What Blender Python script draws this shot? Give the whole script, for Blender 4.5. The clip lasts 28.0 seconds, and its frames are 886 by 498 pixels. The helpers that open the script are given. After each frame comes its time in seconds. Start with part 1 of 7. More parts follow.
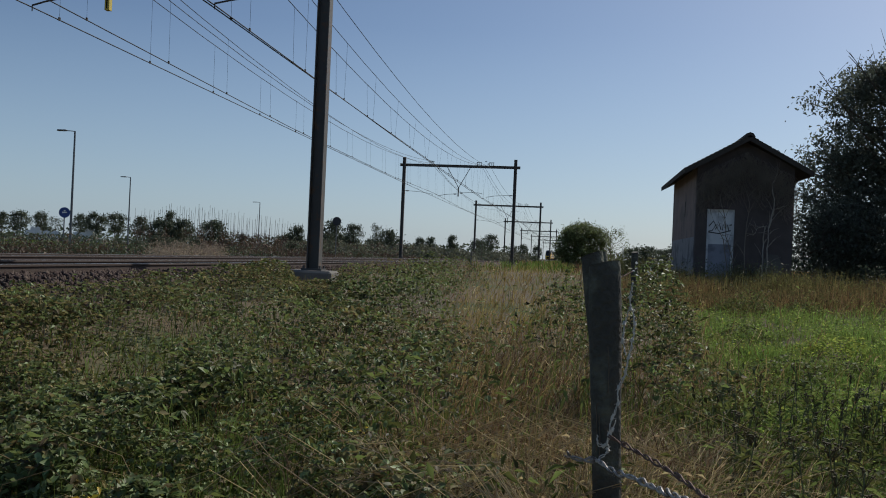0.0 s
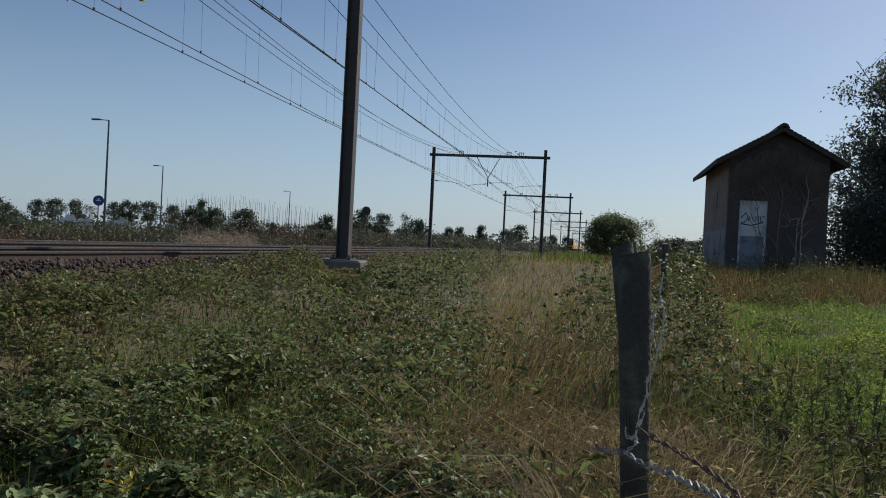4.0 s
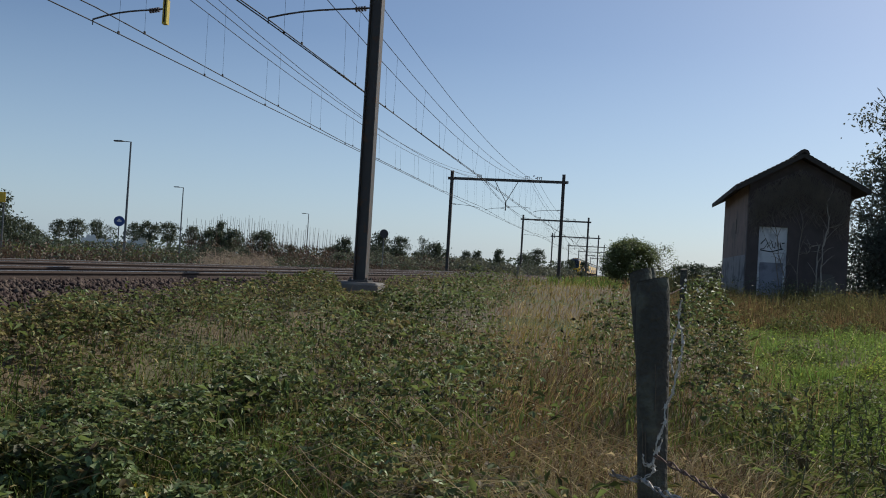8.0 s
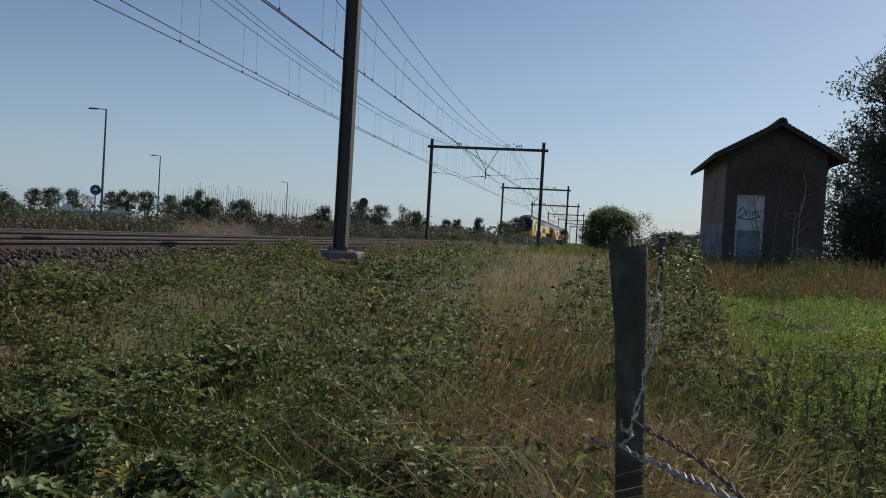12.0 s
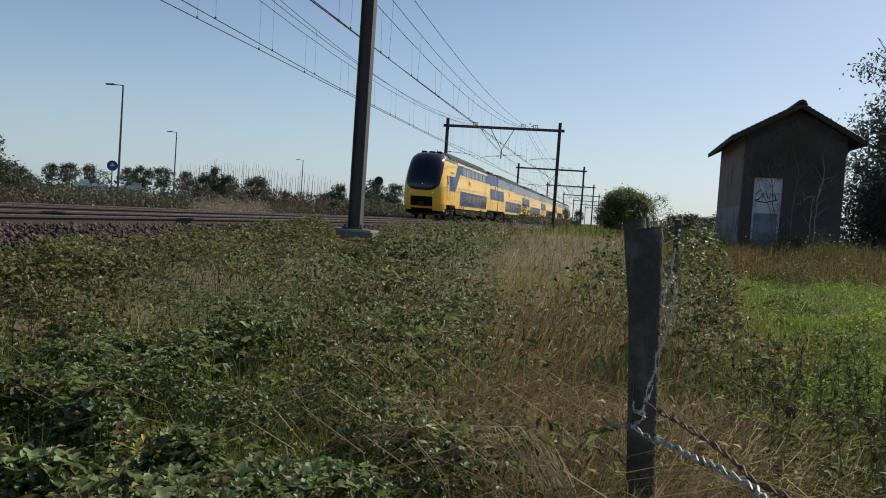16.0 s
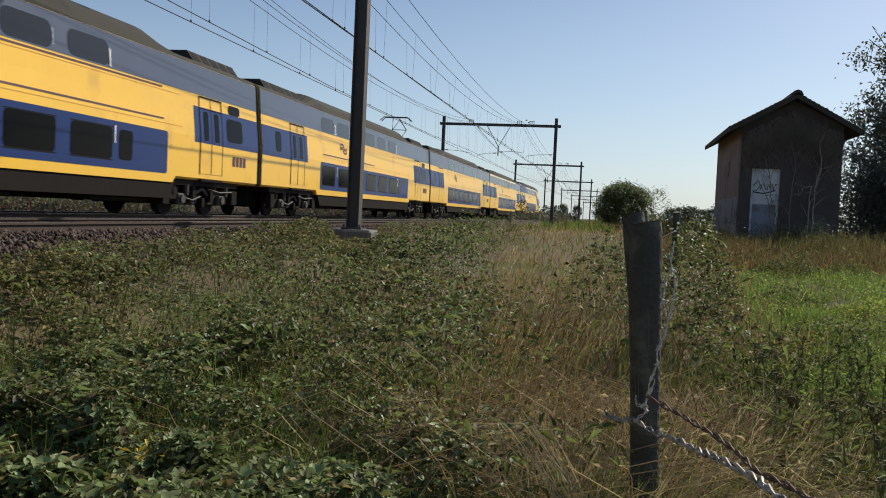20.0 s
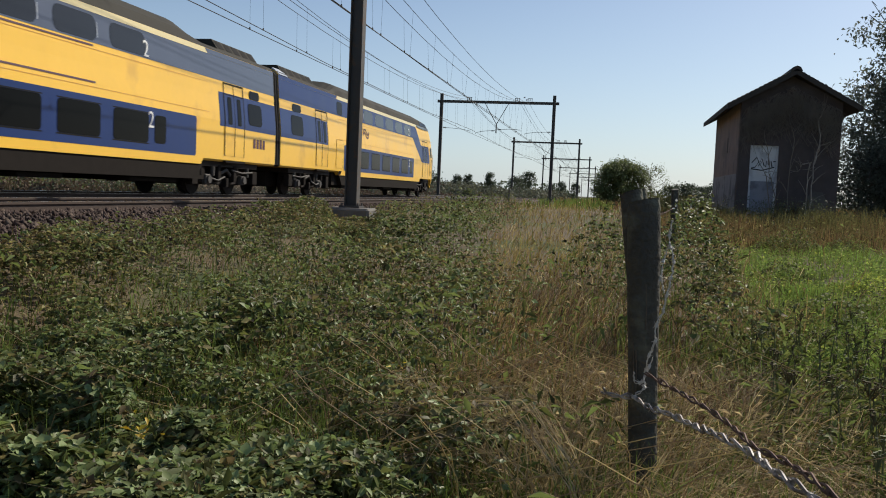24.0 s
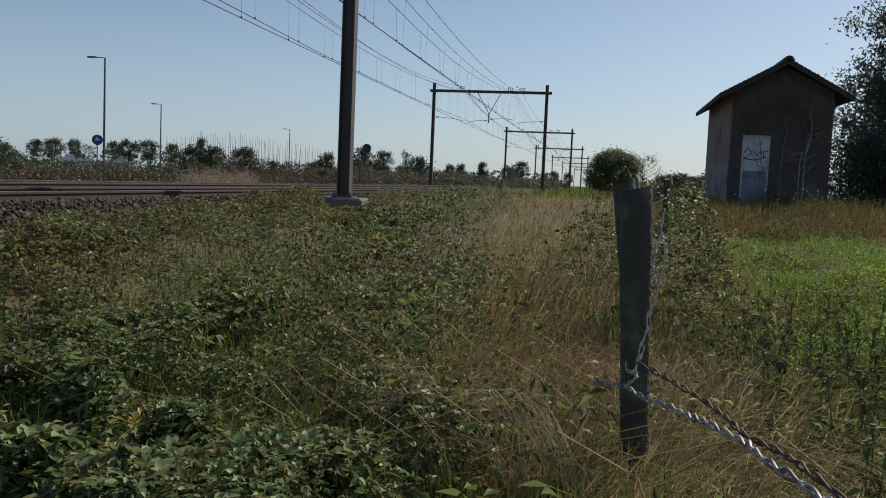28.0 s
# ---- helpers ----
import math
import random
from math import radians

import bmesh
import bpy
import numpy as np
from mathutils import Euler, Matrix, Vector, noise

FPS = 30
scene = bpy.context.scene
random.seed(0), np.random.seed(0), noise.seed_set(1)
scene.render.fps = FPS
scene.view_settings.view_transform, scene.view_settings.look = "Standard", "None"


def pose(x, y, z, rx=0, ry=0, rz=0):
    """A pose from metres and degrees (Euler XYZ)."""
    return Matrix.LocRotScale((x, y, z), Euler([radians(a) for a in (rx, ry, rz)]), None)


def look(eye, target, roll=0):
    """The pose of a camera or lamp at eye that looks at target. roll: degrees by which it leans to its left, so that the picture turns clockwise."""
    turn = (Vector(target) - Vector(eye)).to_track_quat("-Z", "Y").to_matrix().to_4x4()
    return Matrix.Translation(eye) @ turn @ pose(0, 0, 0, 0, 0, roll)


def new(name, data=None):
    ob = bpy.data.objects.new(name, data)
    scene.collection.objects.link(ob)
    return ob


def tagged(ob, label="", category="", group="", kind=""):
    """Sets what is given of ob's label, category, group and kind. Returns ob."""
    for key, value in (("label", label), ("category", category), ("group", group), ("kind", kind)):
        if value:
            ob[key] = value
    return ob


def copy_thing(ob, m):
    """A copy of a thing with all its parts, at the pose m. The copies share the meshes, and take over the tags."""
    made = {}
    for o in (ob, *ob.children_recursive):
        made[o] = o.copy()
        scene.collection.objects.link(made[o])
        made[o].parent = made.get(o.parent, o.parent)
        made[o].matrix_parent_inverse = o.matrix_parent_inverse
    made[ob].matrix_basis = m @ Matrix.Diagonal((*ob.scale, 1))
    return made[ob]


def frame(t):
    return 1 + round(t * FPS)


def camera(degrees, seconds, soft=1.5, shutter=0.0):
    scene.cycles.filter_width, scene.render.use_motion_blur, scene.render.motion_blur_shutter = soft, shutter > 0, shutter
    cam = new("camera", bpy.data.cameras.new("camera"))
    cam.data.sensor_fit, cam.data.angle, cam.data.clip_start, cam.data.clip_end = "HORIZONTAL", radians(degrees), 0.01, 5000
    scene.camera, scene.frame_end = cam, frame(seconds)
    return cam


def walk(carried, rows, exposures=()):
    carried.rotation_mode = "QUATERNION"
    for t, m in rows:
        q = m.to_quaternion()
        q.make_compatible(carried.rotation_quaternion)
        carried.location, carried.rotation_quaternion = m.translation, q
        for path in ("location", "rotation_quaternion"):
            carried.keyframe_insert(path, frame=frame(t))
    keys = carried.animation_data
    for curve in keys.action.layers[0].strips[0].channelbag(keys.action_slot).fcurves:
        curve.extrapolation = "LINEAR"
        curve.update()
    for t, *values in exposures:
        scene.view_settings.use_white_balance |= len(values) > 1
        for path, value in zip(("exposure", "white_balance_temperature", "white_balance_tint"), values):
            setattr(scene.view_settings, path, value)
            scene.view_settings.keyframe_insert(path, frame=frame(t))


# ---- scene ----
cam = camera(54.0, 28.0, soft=1.0, shutter=0.12)
EYE = (0.0, 0.0, 1.25)
PATH = [
    (0.0, pose(*EYE, 90.373, -2.456, 8.618)),
    (0.5, pose(*EYE, 90.521, -2.499, 8.807)),
    (1.0, pose(*EYE, 90.820, -2.574, 9.262)),
    (1.5, pose(*EYE, 90.049, -2.701, 9.830)),
    (2.0, pose(*EYE, 90.029, -2.648, 10.236)),
    (2.5, pose(*EYE, 90.947, -2.714, 10.261)),
    (3.0, pose(*EYE, 90.838, -2.861, 10.170)),
    (3.5, pose(*EYE, 89.581, -2.828, 10.384)),
    (5.5, pose(*EYE, 90.635, -2.840, 10.990)),
    (6.0, pose(*EYE, 91.071, -2.909, 11.403)),
    (6.5, pose(*EYE, 90.231, -2.863, 11.777)),
    (7.0, pose(*EYE, 89.727, -2.756, 11.802)),
    (7.5, pose(*EYE, 90.144, -2.873, 11.600)),
    (8.0, pose(*EYE, 91.107, -3.405, 11.668)),
    (8.5, pose(*EYE, 91.246, -3.577, 11.396)),
    (9.0, pose(*EYE, 90.318, -3.598, 11.313)),
    (9.5, pose(*EYE, 89.757, -3.579, 11.451)),
    (10.0, pose(*EYE, 89.301, -3.488, 11.223)),
    (10.5, pose(*EYE, 89.320, -3.480, 10.609)),
    (11.0, pose(*EYE, 89.375, -3.485, 10.125)),
    (11.5, pose(*EYE, 89.443, -3.564, 10.159)),
    (12.0, pose(*EYE, 89.110, -3.267, 10.351)),
    (12.5, pose(*EYE, 88.988, -3.349, 10.453)),
    (14.5, pose(*EYE, 88.805, -3.931, 10.691)),
    (15.0, pose(*EYE, 87.821, -3.877, 10.971)),
    (15.5, pose(*EYE, 87.524, -4.027, 11.177)),
    (16.0, pose(*EYE, 87.694, -3.928, 11.319)),
    (16.5, pose(*EYE, 87.279, -3.616, 11.537)),
    (17.0, pose(*EYE, 87.187, -3.380, 12.022)),
    (17.5, pose(*EYE, 87.466, -3.077, 12.051)),
    (18.0, pose(*EYE, 87.817, -2.778, 11.543)),
    (18.5, pose(*EYE, 87.771, -2.659, 11.288)),
    (19.0, pose(*EYE, 87.626, -2.665, 11.380)),
    (19.5, pose(*EYE, 87.717, -2.690, 11.349)),
    (20.0, pose(*EYE, 87.579, -2.645, 11.210)),
    (20.5, pose(*EYE, 87.566, -2.556, 11.305)),
    (21.0, pose(*EYE, 87.395, -2.576, 11.380)),
    (21.5, pose(*EYE, 87.171, -2.592, 11.407)),
    (23.5, pose(*EYE, 86.745, -2.413, 11.129)),
    (24.0, pose(*EYE, 86.146, -2.432, 11.087)),
    (24.5, pose(*EYE, 86.656, -2.392, 11.192)),
    (25.0, pose(*EYE, 86.633, -2.317, 11.210)),
    (25.5, pose(*EYE, 86.073, -2.339, 11.196)),
    (26.0, pose(*EYE, 85.906, -2.322, 11.092)),
    (26.5, pose(*EYE, 85.685, -2.397, 11.057)),
    (27.0, pose(*EYE, 85.407, -2.433, 10.903)),
    (27.5, pose(*EYE, 85.334, -2.453, 10.661)),
    (28.0, pose(*EYE, 85.489, -2.436, 10.602)),
]
walk(cam, PATH, exposures=[(0.0, -0.10, 6300, 9), (3.0, -0.06, 6300, 9), (8.0, 0.17, 6350, 9), (11.0, 0.02, 6350, 9), (12.5, -0.03, 6400, 9), (15.0, 0.18, 6550, 9), (18.0, 0.32, 6700, 9), (25.5, 0.36, 6750, 9), (26.5, 0.24, 6650, 9), (28.0, 0.10, 6600, 9)])

# ---- world and sun ----
SUN_AZ, SUN_EL = 36.0, 40.0          # degrees right of the track's direction, above the horizon
world = bpy.data.worlds.new("sky")
scene.world = world
world.use_nodes = True
_n = world.node_tree.nodes
_sky = _n.new("ShaderNodeTexSky")
_sky.sky_type = "NISHITA"
_sky.sun_disc = False
_sky.sun_elevation, _sky.sun_rotation = radians(SUN_EL), radians(SUN_AZ)
_sky.air_density, _sky.dust_density, _sky.ozone_density = 0.85, 0.9, 2.8
_n["Background"].inputs["Strength"].default_value = 0.082
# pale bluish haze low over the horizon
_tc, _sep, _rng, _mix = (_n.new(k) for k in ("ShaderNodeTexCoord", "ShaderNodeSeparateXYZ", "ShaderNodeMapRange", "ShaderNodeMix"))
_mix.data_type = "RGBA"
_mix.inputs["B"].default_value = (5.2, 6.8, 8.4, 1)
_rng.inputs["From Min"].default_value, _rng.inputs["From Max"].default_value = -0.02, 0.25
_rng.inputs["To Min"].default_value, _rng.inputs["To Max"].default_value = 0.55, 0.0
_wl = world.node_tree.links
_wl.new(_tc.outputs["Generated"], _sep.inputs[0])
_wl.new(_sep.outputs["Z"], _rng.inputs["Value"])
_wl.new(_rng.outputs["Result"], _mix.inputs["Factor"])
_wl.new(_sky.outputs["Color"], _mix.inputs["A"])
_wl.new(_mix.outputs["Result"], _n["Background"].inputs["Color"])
_sun = bpy.data.lights.new("sun", "SUN")
_sun.energy, _sun.angle, _sun.color = 3.5, radians(0.53), (1.0, 0.93, 0.82)
sun = new("sun", _sun)
_a, _e = radians(SUN_AZ), radians(SUN_EL)
sun.matrix_world = look((0, 0, 50), (-math.sin(_a) * math.cos(_e), -math.cos(_a) * math.cos(_e), 50 - math.sin(_e)))


# ---- materials ----
def mat(name, color, rough=0.6, metal=0.0, vary=0.15, scale=6.0, bump=0.0, fine=60.0, island=0.0, piece=0.0, trans=0.0,
        spot=None, spot_scale=2.0, spot_amount=0.5, coat=0.0, spec=0.5):
    m = bpy.data.materials.new(name)
    m.use_nodes = True
    nt = m.node_tree
    n, l = nt.nodes, nt.links
    b = n["Principled BSDF"]
    b.inputs["Roughness"].default_value, b.inputs["Metallic"].default_value = rough, metal
    b.inputs["Coat Weight"].default_value = coat
    b.inputs["Specular IOR Level"].default_value = spec
    geo = n.new("ShaderNodeNewGeometry")
    tc = n.new("ShaderNodeTexCoord")
    n1 = n.new("ShaderNodeTexNoise")
    n1.inputs["Scale"].default_value, n1.inputs["Detail"].default_value = scale, 4.0
    n2 = n.new("ShaderNodeTexNoise")
    n2.inputs["Scale"].default_value, n2.inputs["Detail"].default_value = fine, 2.0
    l.new(tc.outputs["Object"], n1.inputs["Vector"])
    l.new(tc.outputs["Object"], n2.inputs["Vector"])
    hsv = n.new("ShaderNodeHueSaturation")
    hsv.inputs["Color"].default_value = (*color, 1)
    src = None
    if spot:
        n3 = n.new("ShaderNodeTexNoise")
        n3.inputs["Scale"].default_value, n3.inputs["Detail"].default_value = spot_scale, 6.0
        l.new(tc.outputs["Object"], n3.inputs["Vector"])
        r = n.new("ShaderNodeMapRange")
        r.inputs["From Min"].default_value, r.inputs["From Max"].default_value = 0.62 - 0.25 * spot_amount, 0.72 - 0.2 * spot_amount
        l.new(n3.outputs["Fac"], r.inputs["Value"])
        mx = n.new("ShaderNodeMix")
        mx.data_type = "RGBA"
        mx.inputs["A"].default_value, mx.inputs["B"].default_value = (*color, 1), (*spot, 1)
        l.new(r.outputs["Result"], mx.inputs["Factor"])
        l.new(mx.outputs["Result"], hsv.inputs["Color"])
    # value = 1 + vary * (coarse - .5) * 2 + fine + random
    ma = n.new("ShaderNodeMath")
    ma.operation = "MULTIPLY_ADD"
    l.new(n1.outputs["Fac"], ma.inputs[0])
    ma.inputs[1].default_value, ma.inputs[2].default_value = 2.4 * vary, 1 - 1.2 * vary
    mb = n.new("ShaderNodeMath")
    mb.operation = "MULTIPLY_ADD"
    l.new(n2.outputs["Fac"], mb.inputs[0])
    mb.inputs[1].default_value = 1.2 * vary
    l.new(ma.outputs[0], mb.inputs[2])
    last = mb
    if island or piece:
        rnd = geo.outputs["Random Per Island"]
        if piece:
            rnd = n.new("ShaderNodeObjectInfo").outputs["Random"]
        mc = n.new("ShaderNodeMath")
        mc.operation = "MULTIPLY_ADD"
        l.new(rnd, mc.inputs[0])
        mc.inputs[1].default_value = 2 * (island or piece)
        l.new(last.outputs[0], mc.inputs[2])
        md = n.new("ShaderNodeMath")
        md.operation = "SUBTRACT"
        l.new(mc.outputs[0], md.inputs[0])
        md.inputs[1].default_value = (island or piece) + 0.6 * vary
        last = md
        mh = n.new("ShaderNodeMath")
        mh.operation = "MULTIPLY_ADD"
        l.new(rnd, mh.inputs[0])
        mh.inputs[1].default_value, mh.inputs[2].default_value = 0.09 * (island or piece), 0.5 - 0.045 * (island or piece)
        l.new(mh.outputs[0], hsv.inputs["Hue"])
    l.new(last.outputs[0], hsv.inputs["Value"])
    l.new(hsv.outputs["Color"], b.inputs["Base Color"])
    mr = n.new("ShaderNodeMath")
    mr.operation = "MULTIPLY_ADD"
    l.new(n1.outputs["Fac"], mr.inputs[0])
    mr.inputs[1].default_value, mr.inputs[2].default_value = 0.2, max(0.02, rough - 0.1)
    l.new(mr.outputs[0], b.inputs["Roughness"])
    if bump:
        bp = n.new("ShaderNodeBump")
        bp.inputs["Strength"].default_value, bp.inputs["Distance"].default_value = min(1, bump), 0.02
        l.new(n2.outputs["Fac"], bp.inputs["Height"])
        l.new(bp.outputs["Normal"], b.inputs["Normal"])
    if trans:
        tr = n.new("ShaderNodeBsdfTranslucent")
        l.new(hsv.outputs["Color"], tr.inputs["Color"])
        mixs = n.new("ShaderNodeMixShader")
        mixs.inputs[0].default_value = trans
        l.new(b.outputs[0], mixs.inputs[1])
        l.new(tr.outputs[0], mixs.inputs[2])
        l.new(mixs.outputs[0], n["Material Output"].inputs["Surface"])
    return m


def glow(name, color, strength):
    m = mat(name, color, 0.3, vary=0.02)
    b = m.node_tree.nodes["Principled BSDF"]
    b.inputs["Emission Color"].default_value, b.inputs["Emission Strength"].default_value = (*color, 1), strength
    return m


M = {
    "soil": mat("soil_and_litter", (0.100, 0.076, 0.042), 0.95, vary=0.35, scale=1.5, bump=0.6, fine=35, spot=(0.05, 0.07, 0.02), spot_scale=0.4),
    "ballast": mat("brown_ballast", (0.050, 0.035, 0.029), 0.95, vary=0.3, scale=3, bump=1.0, fine=28),
    "stone": mat("ballast_stone", (0.082, 0.058, 0.050), 0.92, vary=0.2, scale=8, island=0.6, bump=0.3, spec=0.25),
    "sleeper": mat("concrete_sleeper", (0.10, 0.082, 0.07), 0.9, vary=0.2, scale=5, piece=0.15, bump=0.3),
    "rail_side": mat("rusty_rail", (0.055, 0.036, 0.028), 0.85, vary=0.25, scale=4, bump=0.3),
    "rail_top": mat("polished_rail_head", (0.5, 0.48, 0.46), 0.28, 0.9, vary=0.1, scale=3),
    "steel": mat("weathered_mast_steel", (0.075, 0.07, 0.065), 0.65, 0.2, vary=0.25, scale=3, bump=0.15, spot=(0.12, 0.075, 0.05), spot_scale=5, spot_amount=0.25),
    "concrete": mat("footing_concrete", (0.15, 0.14, 0.125), 0.92, vary=0.25, scale=5, bump=0.5, fine=80),
    "wire": mat("copper_wire_patina", (0.03, 0.028, 0.026), 0.7, 0.2, vary=0.1, spec=0.3),
    "insulator": mat("brown_insulator", (0.060, 0.045, 0.040), 0.25, vary=0.1, coat=0.4),
    "yellow_mark": mat("yellow_paint_worn", (0.5, 0.38, 0.05), 0.6, vary=0.2, scale=8),
    "train_yellow": mat("train_yellow_paint", (0.97, 0.57, 0.06), 0.36, vary=0.05, scale=0.8, fine=6, coat=0.15, spec=0.4, spot=(0.82, 0.46, 0.06), spot_scale=0.7, spot_amount=0.2),
    "train_seam_crease": mat("train_seam_and_crease_shade", (0.70, 0.39, 0.06), 0.5, vary=0.2, scale=1.5),
    "train_trim_sheen": mat("bright_trim_and_sky_sheen", (0.45, 0.47, 0.5), 0.3, 0.3, vary=0.3, scale=2),
    "train_silver": mat("silver_grey_cab_paint", (0.05, 0.052, 0.052), 0.3, 0.3, vary=0.15, scale=1.2, fine=8, coat=0.4),
    "train_blue_dull": mat("dull_grey_blue_paint", (0.05, 0.068, 0.115), 0.35, vary=0.15, scale=1, coat=0.3, spec=0.5),
    "train_cream": mat("train_pale_yellow_stripe", (0.84, 0.70, 0.36), 0.35, vary=0.06, scale=1, coat=0.2),
    "train_blue": mat("train_blue_paint", (0.010, 0.033, 0.142), 0.4, vary=0.12, scale=1, coat=0.12, spec=0.2),
    "train_roof": mat("train_grey_roof", (0.040, 0.038, 0.032), 0.8, vary=0.3, spec=0.15, scale=1.2, fine=12, spot=(0.028, 0.026, 0.023), spot_scale=0.8),
    "train_under": mat("train_underframe_dirt", (0.020, 0.017, 0.015), 0.95, vary=0.3, scale=4, spec=0.08),
    "train_bogie": mat("bogie_grime", (0.026, 0.022, 0.020), 0.85, 0.1, vary=0.35, scale=7, spec=0.2),
    "train_axle": mat("axlebox_grey", (0.075, 0.07, 0.065), 0.7, 0.2, vary=0.3, scale=9, spec=0.3),
    "train_glass": mat("train_window_glass", (0.004, 0.0042, 0.0045), 0.08, vary=0.1, spec=0.05),
    "train_glass_up": mat("upper_deck_glass", (0.010, 0.013, 0.018), 0.08, vary=0.1, spec=0.35),
    "train_screen": mat("windscreen_dark", (0.008, 0.010, 0.016), 0.12, vary=0.1, spec=0.5),
    "train_slot": mat("rusty_brown_recess", (0.055, 0.028, 0.012), 0.8, vary=0.3, scale=6, spec=0.15),
    "rubber": mat("black_rubber", (0.012, 0.012, 0.012), 0.85, vary=0.2, spec=0.15),
    "white_mark": mat("white_marking", (0.8, 0.8, 0.78), 0.5, vary=0.05),
    "dark_mark": mat("dark_marking", (0.09, 0.03, 0.05), 0.5, vary=0.05),
    "lamp_light": glow("headlight", (1.0, 0.92, 0.8), 0.12),
    "brick": mat("dark_old_brick", (0.098, 0.080, 0.076), 0.92, vary=0.3, scale=3, bump=0.5, fine=50, piece=0.3, spec=0.2),
    "mortar": mat("dirty_mortar", (0.10, 0.09, 0.08), 0.95, vary=0.3, scale=4, bump=0.5),
    "plaster": mat("stained_plaster", (0.20, 0.145, 0.125), 0.9, vary=0.3, scale=1.6, bump=0.4, fine=40, spot=(0.14, 0.11, 0.095), spot_scale=1.8, spot_amount=0.4),
    "plinth": mat("grey_rendered_plinth", (0.23, 0.22, 0.22), 0.92, vary=0.25, scale=2, bump=0.4, spot=(0.12, 0.115, 0.12), spot_scale=2.5, spot_amount=0.5),
    "tile": mat("dark_roof_tile", (0.095, 0.078, 0.070), 0.9, vary=0.3, scale=5, bump=0.3, piece=0.3, spec=0.15, spot=(0.035, 0.04, 0.02), spot_scale=3),
    "timber": mat("dark_weathered_timber", (0.055, 0.048, 0.042), 0.9, vary=0.3, scale=7, bump=0.4, spec=0.15),
    "door_white": mat("grubby_white_door", (0.62, 0.62, 0.63), 0.6, vary=0.15, scale=2, spot=(0.42, 0.42, 0.44), spot_scale=3, spot_amount=0.4),
    "graffiti": mat("black_spray_paint", (0.02, 0.02, 0.025), 0.5, vary=0.1),
    "post": mat("weathered_fence_post", (0.058, 0.055, 0.047), 0.95, vary=0.5, scale=4, bump=0.8, fine=45, spec=0.2, spot=(0.095, 0.095, 0.075), spot_scale=7, spot_amount=0.4),
    "post_top": mat("cut_post_end", (0.11, 0.10, 0.08), 0.9, vary=0.3, scale=12, bump=0.5),
    "barb": mat("weathered_barbed_wire", (0.31, 0.275, 0.24), 0.5, 0.0, vary=0.5, scale=25, spec=0.6, spot=(0.07, 0.055, 0.045), spot_scale=22, spot_amount=0.55),
    "barb_bright": mat("galvanised_barbed_wire", (0.46, 0.43, 0.38), 0.55, 0.0, vary=0.3, scale=25),
    "barb_rust": mat("rusty_barbed_wire", (0.13, 0.08, 0.06), 0.8, 0.3, vary=0.3, scale=30),
    "door_shade": mat("door_shade_blue_grey", (0.22, 0.23, 0.27), 0.7, vary=0.25, scale=2, spot=(0.14, 0.14, 0.17), spot_scale=3),
    "bark": mat("bark", (0.10, 0.08, 0.06), 0.95, vary=0.3, scale=6, bump=0.6),
    "twig_pale": mat("pale_grey_stem", (0.27, 0.24, 0.205), 0.85, vary=0.35, scale=5, spot=(0.2, 0.17, 0.14), spot_scale=6),
    "twig": mat("grey_bare_twig", (0.155, 0.13, 0.105), 0.9, vary=0.35, scale=3),
    "bramble": mat("bramble_leaf", (0.132, 0.155, 0.052), 0.5, spec=0.32, vary=0.4, scale=0.9, island=0.8, trans=0.45),
    # colour of real broad leaves, and of highlights painted into the bramble
    "broadleaf_and_glint": mat("broad_and_highlight_leaf", (0.225, 0.275, 0.115), 0.5, spec=0.35, vary=0.25, scale=2, island=0.4, trans=0.3),
    "stem_green": mat("green_weed_stem", (0.10, 0.115, 0.05), 0.8, vary=0.3, scale=3),
    "bush_leaf": mat("bush_leaf", (0.165, 0.195, 0.08), 0.5, spec=0.4, vary=0.25, scale=0.5, island=0.4, trans=0.4),
    "bramble_dry": mat("faded_bramble_leaf", (0.22, 0.18, 0.078), 0.6, spec=0.3, vary=0.25, scale=1, island=0.65, trans=0.4),
    "weed": mat("weed_leaf", (0.145, 0.168, 0.050), 0.6, spec=0.22, vary=0.25, scale=0.7, island=0.55, trans=0.45),
    "stem": mat("dark_weed_stem", (0.07, 0.055, 0.03), 0.8, vary=0.3, scale=3, island=0.4),
    "straw": mat("dry_grass", (0.23, 0.146, 0.072), 0.65, spec=0.25, vary=0.4, scale=0.7, island=0.8, trans=0.42),
    "straw_pale": mat("pale_dry_grass", (0.54, 0.42, 0.235), 0.6, vary=0.25, scale=0.6, island=0.4, trans=0.42),
    "straw_bright": mat("bleached_grass", (0.68, 0.56, 0.36), 0.6, vary=0.2, scale=0.8, island=0.3, trans=0.4),
    "straw_gold": mat("yellowed_path_grass", (0.29, 0.215, 0.072), 0.7, spec=0.2, vary=0.35, scale=0.6, island=0.5, trans=0.42),
    "umbel": mat("dark_seed_head", (0.075, 0.062, 0.035), 0.85, vary=0.3, scale=20, spec=0.15),
    "meadow_grass": mat("fresh_meadow_grass", (0.19, 0.275, 0.062), 0.75, spec=0.12, vary=0.35, scale=0.5, island=0.45, trans=0.45),
    "grass": mat("green_grass", (0.13, 0.175, 0.04), 0.75, spec=0.12, vary=0.3, scale=0.5, island=0.45, trans=0.4),
    "olive_grass": mat("olive_weed_leaf", (0.165, 0.155, 0.062), 0.8, spec=0.12, vary=0.35, scale=0.4, island=0.5, trans=0.4),
    "rough_grass": mat("rough_dull_grass", (0.075, 0.082, 0.035), 0.8, spec=0.1, vary=0.35, scale=0.3, island=0.5, trans=0.3),
